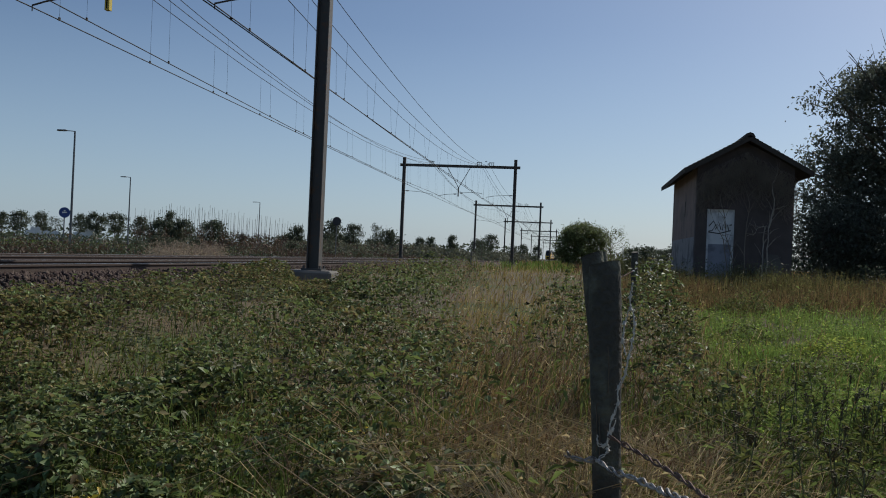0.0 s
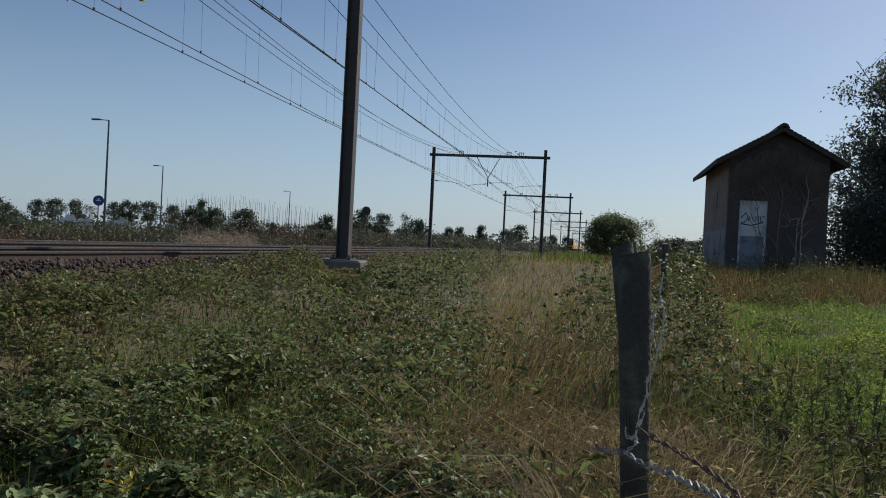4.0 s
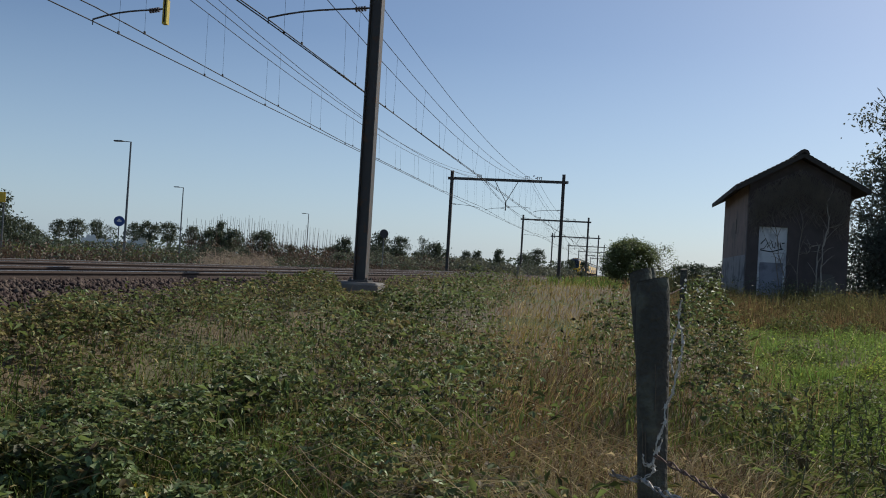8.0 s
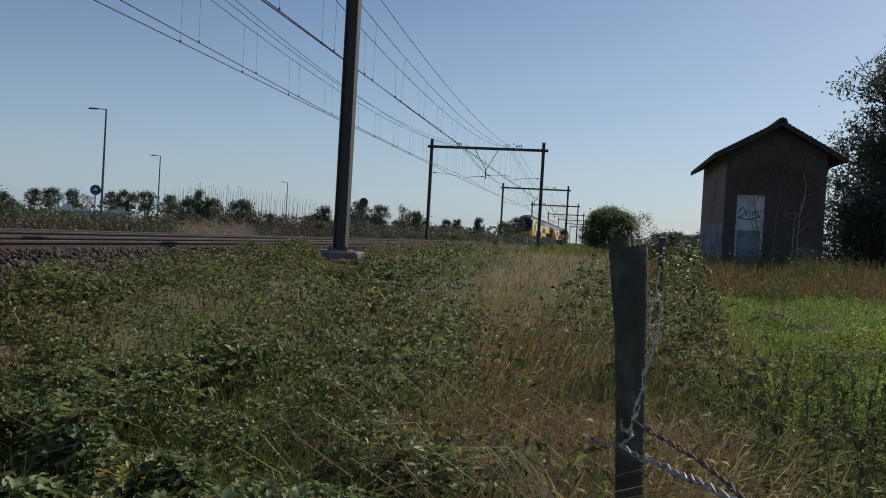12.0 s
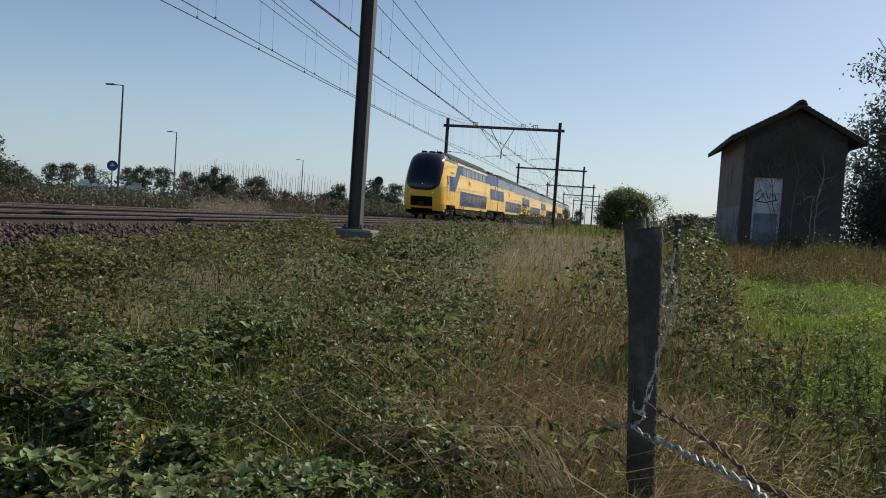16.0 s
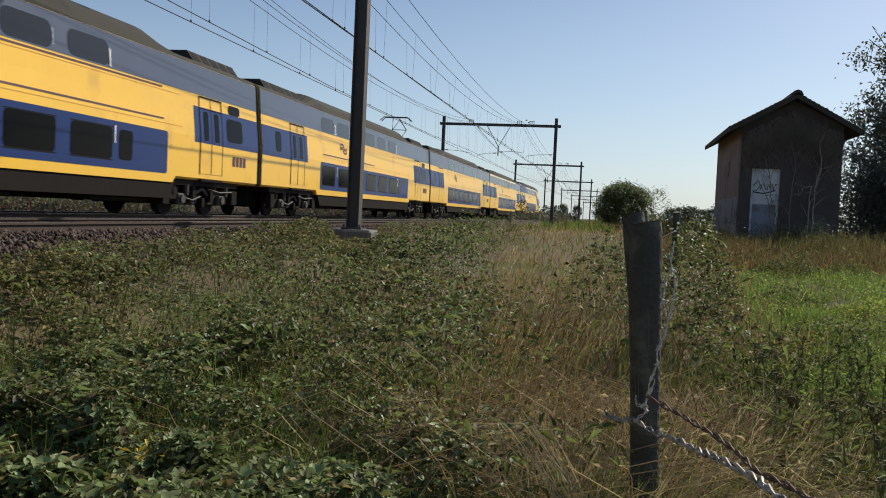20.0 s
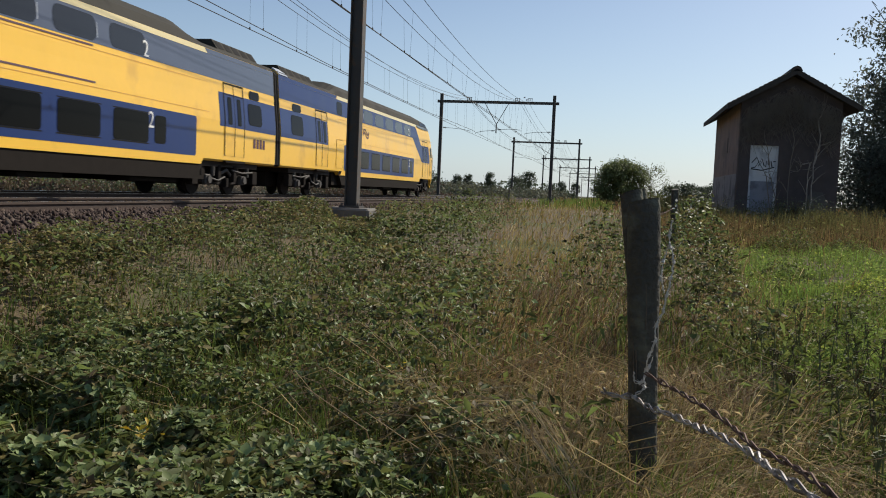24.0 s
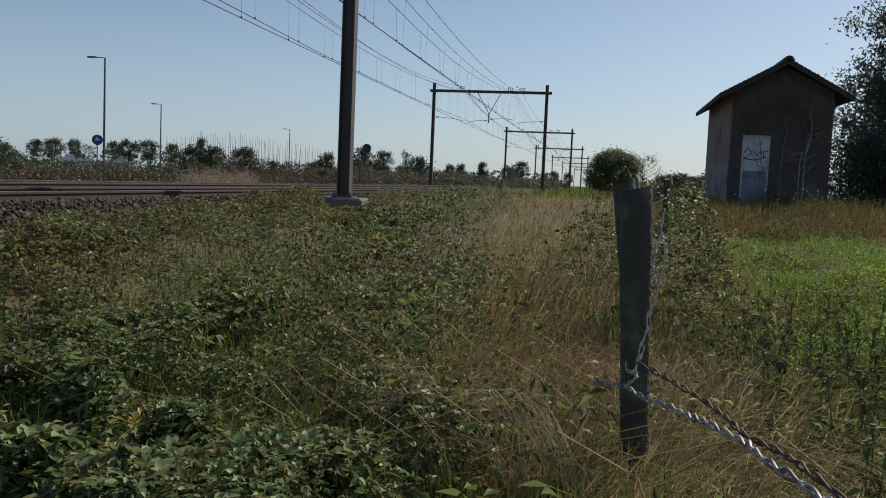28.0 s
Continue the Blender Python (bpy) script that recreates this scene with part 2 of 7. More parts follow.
    "fresh_leaf": mat("fresh_yellow_green_leaf", (0.36, 0.42, 0.085), 0.8, spec=0.1, vary=0.35, scale=0.8, island=0.4, trans=0.5),
    "clover": mat("bright_green_clover", (0.255, 0.335, 0.085), 0.85, spec=0.08, vary=0.5, scale=0.6, island=0.3, trans=0.5),
    "flower": mat("white_flower", (0.75, 0.74, 0.68), 0.6, vary=0.1, trans=0.2),
    "ragwort": mat("yellow_leaf", (0.6, 0.42, 0.04), 0.5, vary=0.15, island=0.3, trans=0.3),
    "tree_leaf": mat("dark_tree_leaf", (0.118, 0.132, 0.096), 0.5, spec=0.45, vary=0.3, scale=0.5, island=0.4, trans=0.45),
    "far_leaf": mat("far_tree_leaf", (0.085, 0.105, 0.062), 0.6, vary=0.3, scale=0.2, island=0.4, trans=0.3),
    "nursery": mat("russet_shrub_leaf", (0.105, 0.066, 0.045), 0.7, vary=0.3, scale=0.3, island=0.5, trans=0.2),
    "plume": mat("pale_plume_grass", (0.36, 0.28, 0.21), 0.7, vary=0.25, scale=0.4, island=0.4, trans=0.3),
    "lamp_grey": mat("galvanised_lamp_post", (0.13, 0.135, 0.14), 0.5, 0.6, vary=0.1),
    "sign_blue": mat("blue_sign_face", (0.03, 0.07, 0.25), 0.45, vary=0.08),
    "sign_back": mat("dark_sign_back", (0.045, 0.045, 0.05), 0.6, 0.2, vary=0.1),
    "sign_yellow": mat("yellow_sign_face", (0.62, 0.40, 0.03), 0.5, vary=0.08),
    "glasshouse": mat("whitewashed_greenhouse", (0.7, 0.72, 0.72), 0.4, vary=0.1),
    "scrub": mat("far_scrub_leaf", (0.125, 0.13, 0.085), 0.8, vary=0.35, scale=0.06, island=0.4, trans=0.3),
}


# ---- mesh helpers ----
def link(name, me, material, parent=None, label="", m=None):
    ob = new(name, me)
    for x in (material if isinstance(material, (list, tuple)) else [material]):
        if x.name not in me.materials:
            me.materials.append(x)
    if parent is not None:
        ob.parent = parent
    if m is not None:
        ob.matrix_basis = m
    if label:
        ob["label"] = label
    return ob


def part(name, bm, material, parent=None, label="", smooth=False, m=None):
    me = bpy.data.meshes.new(name)
    bmesh.ops.recalc_face_normals(bm, faces=bm.faces)
    bm.to_mesh(me)
    bm.free()
    if smooth:
        me.shade_smooth()
    return link(name, me, material, parent, label, m)


def np_mesh(name, verts, tris):
    verts, tris = np.asarray(verts, np.float32), np.asarray(tris, np.int32)
    me = bpy.data.meshes.new(name)
    me.vertices.add(len(verts))
    me.vertices.foreach_set("co", verts.ravel())
    me.loops.add(tris.size)
    me.loops.foreach_set("vertex_index", tris.ravel())
    me.polygons.add(len(tris))
    me.polygons.foreach_set("loop_start", np.arange(0, tris.size, 3, dtype=np.int32))
    me.polygons.foreach_set("loop_total", np.full(len(tris), 3, np.int32))
    me.update(calc_edges=True)
    return me


def box(bm, x0, x1, y0, y1, z0, z1, bevel=0.0):
    r = bmesh.ops.create_cube(bm, size=1)["verts"]
    for v in r:
        v.co = Vector((x0 + (v.co.x + 0.5) * (x1 - x0), y0 + (v.co.y + 0.5) * (y1 - y0), z0 + (v.co.z + 0.5) * (z1 - z0)))
    if bevel:
        es = list({e for v in r for e in v.link_edges})
        bmesh.ops.bevel(bm, geom=es, offset=bevel, segments=1, affect="EDGES")
    return r


def tube(bm, points, radius, sides=8, taper=None, cap=True):
    """A round bar along points; radius may fall to taper at the end."""
    pts = [Vector(p) for p in points]
    rings = []
    for i, p in enumerate(pts):
        d = (pts[min(i + 1, len(pts) - 1)] - pts[max(i - 1, 0)]).normalized()
        u = d.cross(Vector((0, 0, 1)) if abs(d.z) < 0.9 else Vector((1, 0, 0))).normalized()
        w = d.cross(u)
        r = radius if taper is None else radius + (taper - radius) * i / (len(pts) - 1)
        rings.append([bm.verts.new(p + r * (math.cos(a) * u + math.sin(a) * w)) for a in (2 * math.pi * k / sides for k in range(sides))])
    for a, b in zip(rings, rings[1:]):
        for k in range(sides):
            bm.faces.new((a[k], a[(k + 1) % sides], b[(k + 1) % sides], b[k]))
    if cap:
        bm.faces.new(rings[0][::-1])
        bm.faces.new(rings[-1])


def prism(bm, outline, axis, lo, hi):
    """An outline in the plane across an axis, drawn out from lo to hi along it."""
    def at(p, q):
        return {"x": (q, p[0], p[1]), "y": (p[0], q, p[1]), "z": (p[0], p[1], q)}[axis]
    a = [bm.verts.new(at(p, lo)) for p in outline]
    b = [bm.verts.new(at(p, hi)) for p in outline]
    n = len(a)
    for k in range(n):
        bm.faces.new((a[k], a[(k + 1) % n], b[(k + 1) % n], b[k]))
    bm.faces.new(a[::-1])
    bm.faces.new(b)


def empty(name, m=None):
    ob = new(name)
    ob.empty_display_size = 0.2
    if m is not None:
        ob.matrix_basis = m
    return ob


def ss(v, a, b):
    k = np.clip((np.asarray(v, float) - a) / (b - a), 0, 1)
    return k * k * (3 - 2 * k)


rng = np.random.default_rng(7)


def lump(x, y, s, seed=0.0):
    """Cheap smooth noise in 0..1 over the plan, with patches of about s metres."""
    x, y = np.asarray(x) / s + seed * 3.1, np.asarray(y) / s + seed * 1.7
    v = (np.sin(x * 1.3 + 1.1 * np.sin(y * 0.9 + seed)) + np.sin(y * 1.7 + 1.3 * np.sin(x * 1.1 + 2 * seed))
         + 0.6 * np.sin(x * 3.1 - y * 2.3 + seed) + 0.5 * np.sin(x * 2.1 + y * 3.7 + 2.0 * seed))
    return np.clip(0.5 + v / 5.0, 0, 1)


RAIL_Z = 0.82
NEAR, FAR = -9.25, -13.25            # centre lines of the two tracks


def ground_z(x, y):
    x, y = np.asarray(x, float), np.asarray(y, float)
    a, b = ss(y, 4, 34), ss(-x, 3.2, 6.8)
    z = 0.6 * (1 - (1 - a) * (1 - 0.8 * b))
    z = z - 0.25 * ss(-x, 17, 24) - 0.12 * ss(x, 6, 14)
    z = z + 0.05 * (lump(x, y, 2.5, 1.0) - 0.5) * ss(80 - np.abs(x), 0, 40)
    return z - 0.10 * ss(np.abs(x + 11.25), 5.2, 4.4)


# ---- ground ----
def ground():
    def axis(near, lo, hi, step):
        v = list(np.arange(near[0], near[1] + 1e-6, step))
        s = step
        while v[-1] < hi:
            s *= 1.25
            v.append(v[-1] + s)
        s = step
        while v[0] > lo:
            s *= 1.25
            v.insert(0, v[0] - s)
        return np.array(v)
    gx, gy = axis((-18, 10), -2500, 2500, 0.35), axis((-4, 40), -1500, 3500, 0.4)
    X, Y = np.meshgrid(gx, gy, indexing="ij")
    V = np.stack([X.ravel(), Y.ravel(), ground_z(X, Y).ravel()], 1)
    ny = len(gy)
    i, j = np.meshgrid(np.arange(len(gx) - 1), np.arange(ny - 1), indexing="ij")
    a = (i * ny + j).ravel()
    T = np.concatenate([np.stack([a, a + ny, a + ny + 1], 1), np.stack([a, a + ny + 1, a + 1], 1)])
    me = np_mesh("ground", V, T)
    me.shade_smooth()
    tagged(link("ground", me, M["soil"]), "rough brown soil and plant litter of the railway verge", "ground", kind="structure")


ground()


# ---- railway ----
Y0, Y1 = -140.0, 900.0


def railway():
    bed = bmesh.new()
    outline = [(-6.55, 0.40), (-7.75, 0.655), (-10.2, 0.665), (-11.25, 0.63), (-12.3, 0.665), (-14.75, 0.655), (-15.9, 0.40)]
    prism(bed, [(x, z) for x, z in outline], "y", Y0, Y1)
    tagged(part("ballast_bed", bed, M["ballast"]), "brown crushed-stone ballast bed under two tracks", "ballast", kind="structure")
    head = [(-0.036, 0), (-0.036, -0.035), (-0.010, -0.052), (-0.009, -0.135), (-0.07, -0.15), (-0.07, -0.16)]
    sides = head + [(-x, z) for x, z in head[::-1]]
    sl = bmesh.new()
    prism(sl, [(-1.28, 0.0), (-1.22, 0.2), (-0.55, 0.2), (-0.45, 0.165), (0.45, 0.165), (0.55, 0.2), (1.22, 0.2), (1.28, 0.0)], "y", -0.13, 0.13)
    sleeper_me = bpy.data.meshes.new("sleeper")
    bmesh.ops.recalc_face_normals(sl, faces=sl.faces)
    sl.to_mesh(sleeper_me)
    sl.free()
    for cx, what in ((NEAR, "nearer the verge"), (FAR, "farther from the verge")):
        track = tagged(empty("railway_track", pose(cx, 0, 0)), "straight railway track on concrete sleepers, " + what, "track", kind="structure")
        for g in (-0.7535, 0.7535):
            bm = bmesh.new()
            prism(bm, [(x + g, z + RAIL_Z) for x, z in sides], "y", Y0, Y1)
            rail = part("rail", bm, M["rail_side"], track)
            bm = bmesh.new()
            box(bm, g - 0.031, g + 0.031, Y0, Y1, RAIL_Z - 0.004, RAIL_Z + 0.003)
            part("rail_head", bm, M["rail_top"], rail, "polished running surface")
        for k in range(150):
            link("sleeper", sleeper_me, M["sleeper"], track, m=pose(0, 3 + 0.6 * k, RAIL_Z - 0.16 - 0.2))
        far = bmesh.new()
        for k in range(300):
            y = 93 + 0.6 * k
            box(far, -1.25, 1.25, y - 0.13, y + 0.13, RAIL_Z - 0.3, RAIL_Z - 0.16)
        tagged(part("sleeper_row", far, M["sleeper"], track), kind="stuff")
    # loose stones over the bed, dense where the shoulder is seen
    n = 26000
    y = 4 + 46 * rng.random(n) ** 1.6
    x = np.where(rng.random(n) < 0.78, rng.uniform(-8.4, -6.3 + 0.9 * ss(-y, -15, -9), n), rng.uniform(-15.6, -6.6, n))
    z = np.interp(-x, [6.2, 6.55, 7.75, 10.2, 11.25, 12.3, 14.75, 15.9], [0.42, 0.42, 0.655, 0.665, 0.63, 0.665, 0.655, 0.40])
    z = np.where(x > -6.55, np.maximum(ground_z(x, y), np.where(x < -6.3, 0.40, 0.0)), z)
    r = rng.uniform(0.018, 0.048, n)
    base = np.array([(1, 0, 0), (-1, 0, 0), (0, 1, 0), (0, -1, 0), (0, 0, 1), (0, 0, -1)], float)
    V = base[None] * r[:, None, None] * rng.uniform(0.5, 1.4, (n, 6, 1)) + rng.normal(0, 1, (n, 6, 3)) * r[:, None, None] * 0.36
    V += np.stack([x, y, z + r * 0.35], 1)[:, None]
    F = np.array([(0, 2, 4), (2, 1, 4), (1, 3, 4), (3, 0, 4), (2, 0, 5), (1, 2, 5), (3, 1, 5), (0, 3, 5)])
    T = (F[None] + 6 * np.arange(n)[:, None, None]).reshape(-1, 3)
    tagged(link("ballast_stones", np_mesh("ballast_stones", V.reshape(-1, 3), T), M["stone"]),
           "loose brown ballast stones on the track shoulder", "gravel", kind="stuff")


railway()

PORTAL_Y = [19.5, 83.5, 146.0, 209.0, 274.0, 338.0, 402.0, 466.0, -44.5, -108.0]
MAST_R, MAST_L = -5.97, -16.85
BEAM_Z = 9.9


def portal(four_arms):
    """One catenary portal, its base line at y = 0 and its heights in the world's."""
    p = empty("catenary_portal")
    for x in (MAST_R, MAST_L):
        bm = bmesh.new()
        q = [(-0.147, -0.135), (-0.123, -0.135), (-0.123, -0.012), (0.123, -0.012), (0.123, -0.135), (0.147, -0.135), (0.147, 0.135), (0.123, 0.135), (0.123, 0.012), (-0.123, 0.012), (-0.123, 0.135), (-0.147, 0.135)]
        prism(bm, [(x + a, b) for a, b in q], "z", 0.8, 10.65)
        mast = part("mast", bm, M["steel"], p, "dark steel H-section mast")
        bm = bmesh.new()
        box(bm, x - 0.55, x + 0.55, -0.5, 0.5, 0.2, 0.76, 0.05)
        part("footing", bm, M["concrete"], p, "weathered concrete footing")
        bm = bmesh.new()
        box(bm, x - 0.24, x + 0.24, -0.22, 0.22, 0.758, 0.805)
        part("base_plate", bm, M["steel"], mast)
        for sx in (-0.19, 0.19):
            for sy in (-0.17, 0.17):
                bm = bmesh.new()
                tube(bm, [(x + sx, sy, 0.79), (x + sx, sy, 0.87)], 0.025, 6)
                part("anchor_bolt", bm, M["steel"], mast)
    bm = bmesh.new()
    q = [(-0.09, -0.13), (0.09, -0.13), (0.09, -0.11), (0.012, -0.11), (0.012, 0.11), (0.09, 0.11), (0.09, 0.13), (-0.09, 0.13), (-0.09, 0.11), (-0.012, 0.11), (-0.012, -0.11), (-0.09, -0.11)]
    prism(bm, [(0.16 + a, BEAM_Z + b) for a, b in q], "x", MAST_L - 0.45, MAST_R + 0.45)
    beam = part("crossbeam", bm, M["steel"], p, "horizontal steel crossbeam")
    for x in (-14.16, -9.5, -8.3):
        bm = bmesh.new()
        for s in (-0.19, 0.19):
            tube(bm, [(x + s, 0.16, BEAM_Z + 0.12), (x + s, 0.16, BEAM_Z + 0.42)], 0.03, 6)
        tube(bm, [(x - 0.25, 0.16, BEAM_Z + 0.42), (x + 0.25, 0.16, BEAM_Z + 0.42)], 0.03, 6)
        br = part("wire_bracket", bm, M["steel"], p)
        bm = bmesh.new()
        for k in range(4):
            tube(bm, [(x, 0.16, BEAM_Z + 0.36 - 0.05 * k), (x, 0.16, BEAM_Z + 0.335 - 0.05 * k)], 0.055, 8)
        part("insulator", bm, M["insulator"], br)
    for x in (-12.6, -10.35):
        bm = bmesh.new()
        tube(bm, [(x, 0.16, BEAM_Z - 0.12), (-11.43, 0.1, 7.8)], 0.035, 6)
        part("hanger_strut", bm, M["steel"], p)
    bm = bmesh.new()
    box(bm, -11.48, -11.38, 0.02, 0.12, 6.95, 7.85)
    part("drop_post", bm, M["steel"], p)
    # steady arms: from the drop post to each track, and from the masts
    arms = [((-11.5, 0.07, 7.21), (-13.4, 0.0, 6.93)), ((MAST_R - 0.15, 0.0, 7.2), (-8.68, 0.0, 6.97))]
    if four_arms:
        arms += [((-11.36, 0.07, 7.3), (-9.1, 0.0, 7.3)), ((MAST_L + 0.15, 0.0, 7.38), (-13.95, 0.0, 7.08))]
    for a, b in arms:
        bm = bmesh.new()
        a, b = Vector(a), Vector(b)
        tube(bm, [a + (b - a) * k / 6 + Vector((0, 0, 0.10 * math.sin(math.pi * k / 6) * (0.3 + 0.7 * k / 6))) for k in range(7)], 0.022, 6)
        arm = part("steady_arm", bm, M["steel"], p)
        bm = bmesh.new()
        d = (b - a).normalized()
        for k in range(4):
            c = a + d * (0.14 + 0.07 * k)
            tube(bm, [c - d * 0.02, c + d * 0.02], 0.065, 8)
        part("insulator", bm, M["insulator"], arm)
        bm = bmesh.new()
        tube(bm, [b + Vector((0, 0, 0.02)), b - Vector((0, 0, 0.14))], 0.014, 5)
        part("clamp", bm, M["wire"], arm)
    return p


def portals():
    first, other = portal(False), portal(True)
    for p, y in ((first, PORTAL_Y[0]), (other, PORTAL_Y[1])):
        tagged(p, "dark steel two-mast overhead-line portal standing on concrete footings", "catenary portal", "catenary portals along the line")
        p.matrix_basis = pose(0, y, 0)
    for y in PORTAL_Y[2:]:
        copy_thing(other, pose(0, y, 0))
    bm = bmesh.new()
    box(bm, -11.495, -11.375, 0.005, 0.135, 6.82, 7.42)
    marker = part("marker", bm, M["yellow_mark"], first, "worn yellow marker sleeve on the drop post")
    bm = bmesh.new()
    box(bm, -11.457, -11.420, 0.001, 0.006, 6.86, 7.42)
    part("stripe", bm, M["rubber"], marker, "dark stripe")


portals()


def overhead_wires():
    ys = sorted(PORTAL_Y)
    n = 13

    def run(x0, x1, z0, sag, lift=0.0, z1=None):
        """Points of a wire from portal to portal: x alternates between x0 and x1; lift raises it near the portals."""
        pts = []
        for a, b in zip(ys, ys[1:]):
            xa, xb = (x0, x1) if (ys.index(a) - ys.index(PORTAL_Y[0])) % 2 == 0 else (x1, x0)
            za, zb = (z0, z0) if z1 is None else ((z0, z1) if xa == x0 else (z1, z0))
            for k in range(n):
                u = k / n
                pts.append((xa + (xb - xa) * u, a + (b - a) * u, za + (zb - za) * u - sag * 4 * u * (1 - u) + lift * max(0.0, 1 - min(u, 1 - u) / 0.32)))
        return pts

    def wire(name, pts, r, parent):
        bm = bmesh.new()
        tube(bm, pts, r, 5)
        return part(name, bm, M["wire"], parent)

    specs = [  # contact wires (x at portals, z, sag, lift), messenger wires (x, z at portals, sag), feeder
        (((-13.40, -13.88, 6.88, 0.02, 0.0), (-13.36, -13.90, 6.94, 0.0, 0.30)), ((-13.40, -13.95, 9.27, 10.10, 1.38), (-13.38, -14.0, 10.05, 9.89, 1.39)), (-13.6, -14.14, 9.815, 10.335, 1.391)),
        (((-8.74, -9.05, 6.90, 0.02, 0.0), (-8.70, -9.30, 6.88, 0.0, 0.06)), ((-8.75, -9.3, 9.02, 10.07, 1.41), (-8.72, -9.0, 9.86, 9.98, 1.385)), (-8.3, -8.31, 10.397, 9.82, 1.29)),
    ]
    for contacts, messengers, plain in specs:
        line = tagged(empty("overhead_line"), "thin dark catenary wires with droppers above a track", "overhead wire", "overhead lines")
        low = [run(x0, x1, z, sag, lift) for x0, x1, z, sag, lift in contacts]
        top = [run(x0, x1, z0, sag, 0.0, z1) for x0, x1, z0, z1, sag in messengers]
        for pts in low:
            wire("contact_wire", pts, 0.0165, line)
        for pts in top:
            wire("messenger_wire", pts, 0.0125, line)
        wire("feeder_wire", run(plain[0], plain[1], plain[2], plain[4], 0.0, plain[3]), 0.013, line)
        for side, dy in ((0, 1.15), (1, 2.35)):
            T, L = np.array(top[side]), np.array(low[side])
            for y in L[:, 1] + dy:
                if not -110 < y < 280:
                    continue
                (ax, az), (bx, bz) = [[float(np.interp(y, W[:, 1], W[:, c])) for c in (0, 2)] for W in (T, L)]
                bm = bmesh.new()
                tube(bm, [(ax, y, az), (0.5 * (ax + bx), y, 0.5 * (az + bz)), (bx, y, bz)], 0.0042, 4)
                d = part("dropper", bm, M["wire"], line)
                bm = bmesh.new()
                box(bm, bx - 0.018, bx + 0.018, y - 0.03, y + 0.03, bz - 0.015, bz + 0.07)
                part("clip", bm, M["wire"], d)
    bm = bmesh.new()
    for y in (78.6, 80.6):
        tube(bm, [(-8.3, y - 0.35, 9.82), (-8.3, y + 0.35, 9.93)], 0.06, 6)
    tagged(part("strain_insulator", bm, M["insulator"]), "pair of brown strain insulators in the feeder wire", "insulator")


overhead_wires()


# ---- train ----
CAR = 27.3
PROFILE = [(1.44, 1.02), (1.5, 1.08), (1.5, 2.25), (1.475, 2.55), (1.43, 2.95), (1.32, 4.30), (1.20, 4.58), (1.0, 4.76), (0.8, 4.86), (0.5, 4.94), (0.0, 4.98)]
LOW_END = PROFILE[:6] + [(1.22, 4.42), (1.04, 4.48), (0.8, 4.51), (0.5, 4.53), (0.0, 4.54)]      # lower roof over the doors
CAB_TOP = PROFILE[:6] + [(1.21, 4.54), (1.0, 4.67), (0.8, 4.72), (0.5, 4.75), (0.0, 4.76)]
_px, _pz = np.array([p[0] for p in PROFILE]), np.array([p[1] for p in PROFILE])


def side_x(z):
    return float(np.interp(z, _pz, _px))


def patch(bm, outline, side, off=0.006):
    """A flush panel on the coach's side: an outline of (along, height), bent over the profile."""
    breaks = [2.25, 2.55, 2.95]
    lo, hi = min(p[1] for p in outline), max(p[1] for p in outline)
    cut = [b for b in breaks if lo + 0.01 < b < hi - 0.01]
    n = len(outline)
    f = bm.faces.new([bm.verts.new((0.0, s, z)) for s, z in outline])
    geom = [f, *f.verts, *f.edges]
    for b in cut:
        r = bmesh.ops.bisect_plane(bm, geom=geom, plane_co=(0, 0, b), plane_no=(0, 0, 1))
        geom = list(set(geom) | set(r["geom"]))
        geom = [g for g in geom if g.is_valid]
        more = {x for g in geom if isinstance(g, bmesh.types.BMFace) for x in (*g.verts, *g.edges)}
        fs = {x for v in more if isinstance(v, bmesh.types.BMVert) for x in v.link_faces}
        geom = list(set(geom) | more | fs)
    done = {v for g in geom if isinstance(g, bmesh.types.BMFace) for v in g.verts} | {g for g in geom if isinstance(g, bmesh.types.BMVert)}
    for v in done:
        v.co.x = side * (side_x(v.co.z) + off)


def rounded(s0, s1, z0, z1, r):
    out = []
    for cx, cz, a0 in ((s1 - r, z1 - r, 0), (s0 + r, z1 - r, 90), (s0 + r, z0 + r, 180), (s1 - r, z0 + r, 270)):
        for k in range(4):
            a = radians(a0 + 30 * k)
            out.append((cx + r * math.cos(a), cz + r * math.sin(a)))
    return out


def digit_mesh(text):
    cu = bpy.data.curves.new("digit", "FONT")
    cu.body, cu.size, cu.align_x = text, 0.60, "CENTER"
    ob = bpy.data.objects.new("digit", cu)
    me = bpy.data.meshes.new_from_object(ob)
    bpy.data.objects.remove(ob)
    me.name = "digit"
    return me


DIGIT = {}


def digit(text, s, z, side, parent):
    if text not in DIGIT:
        DIGIT[text] = digit_mesh(text)
    slope = 4.7 if z > 2.95 else 0.0
    m = pose(side * (side_x(z) + 0.024), s, z, 90 - slope, 0, 90 * side)
    link("class_digit", DIGIT[text], M["white_mark"], parent, "white class number", m)


def add_patch(name, outline, material, parent, side, off=0.006, label=""):
    bm = bmesh.new()
    patch(bm, outline, side, off)
    return part(name, bm, M[material], parent, label)


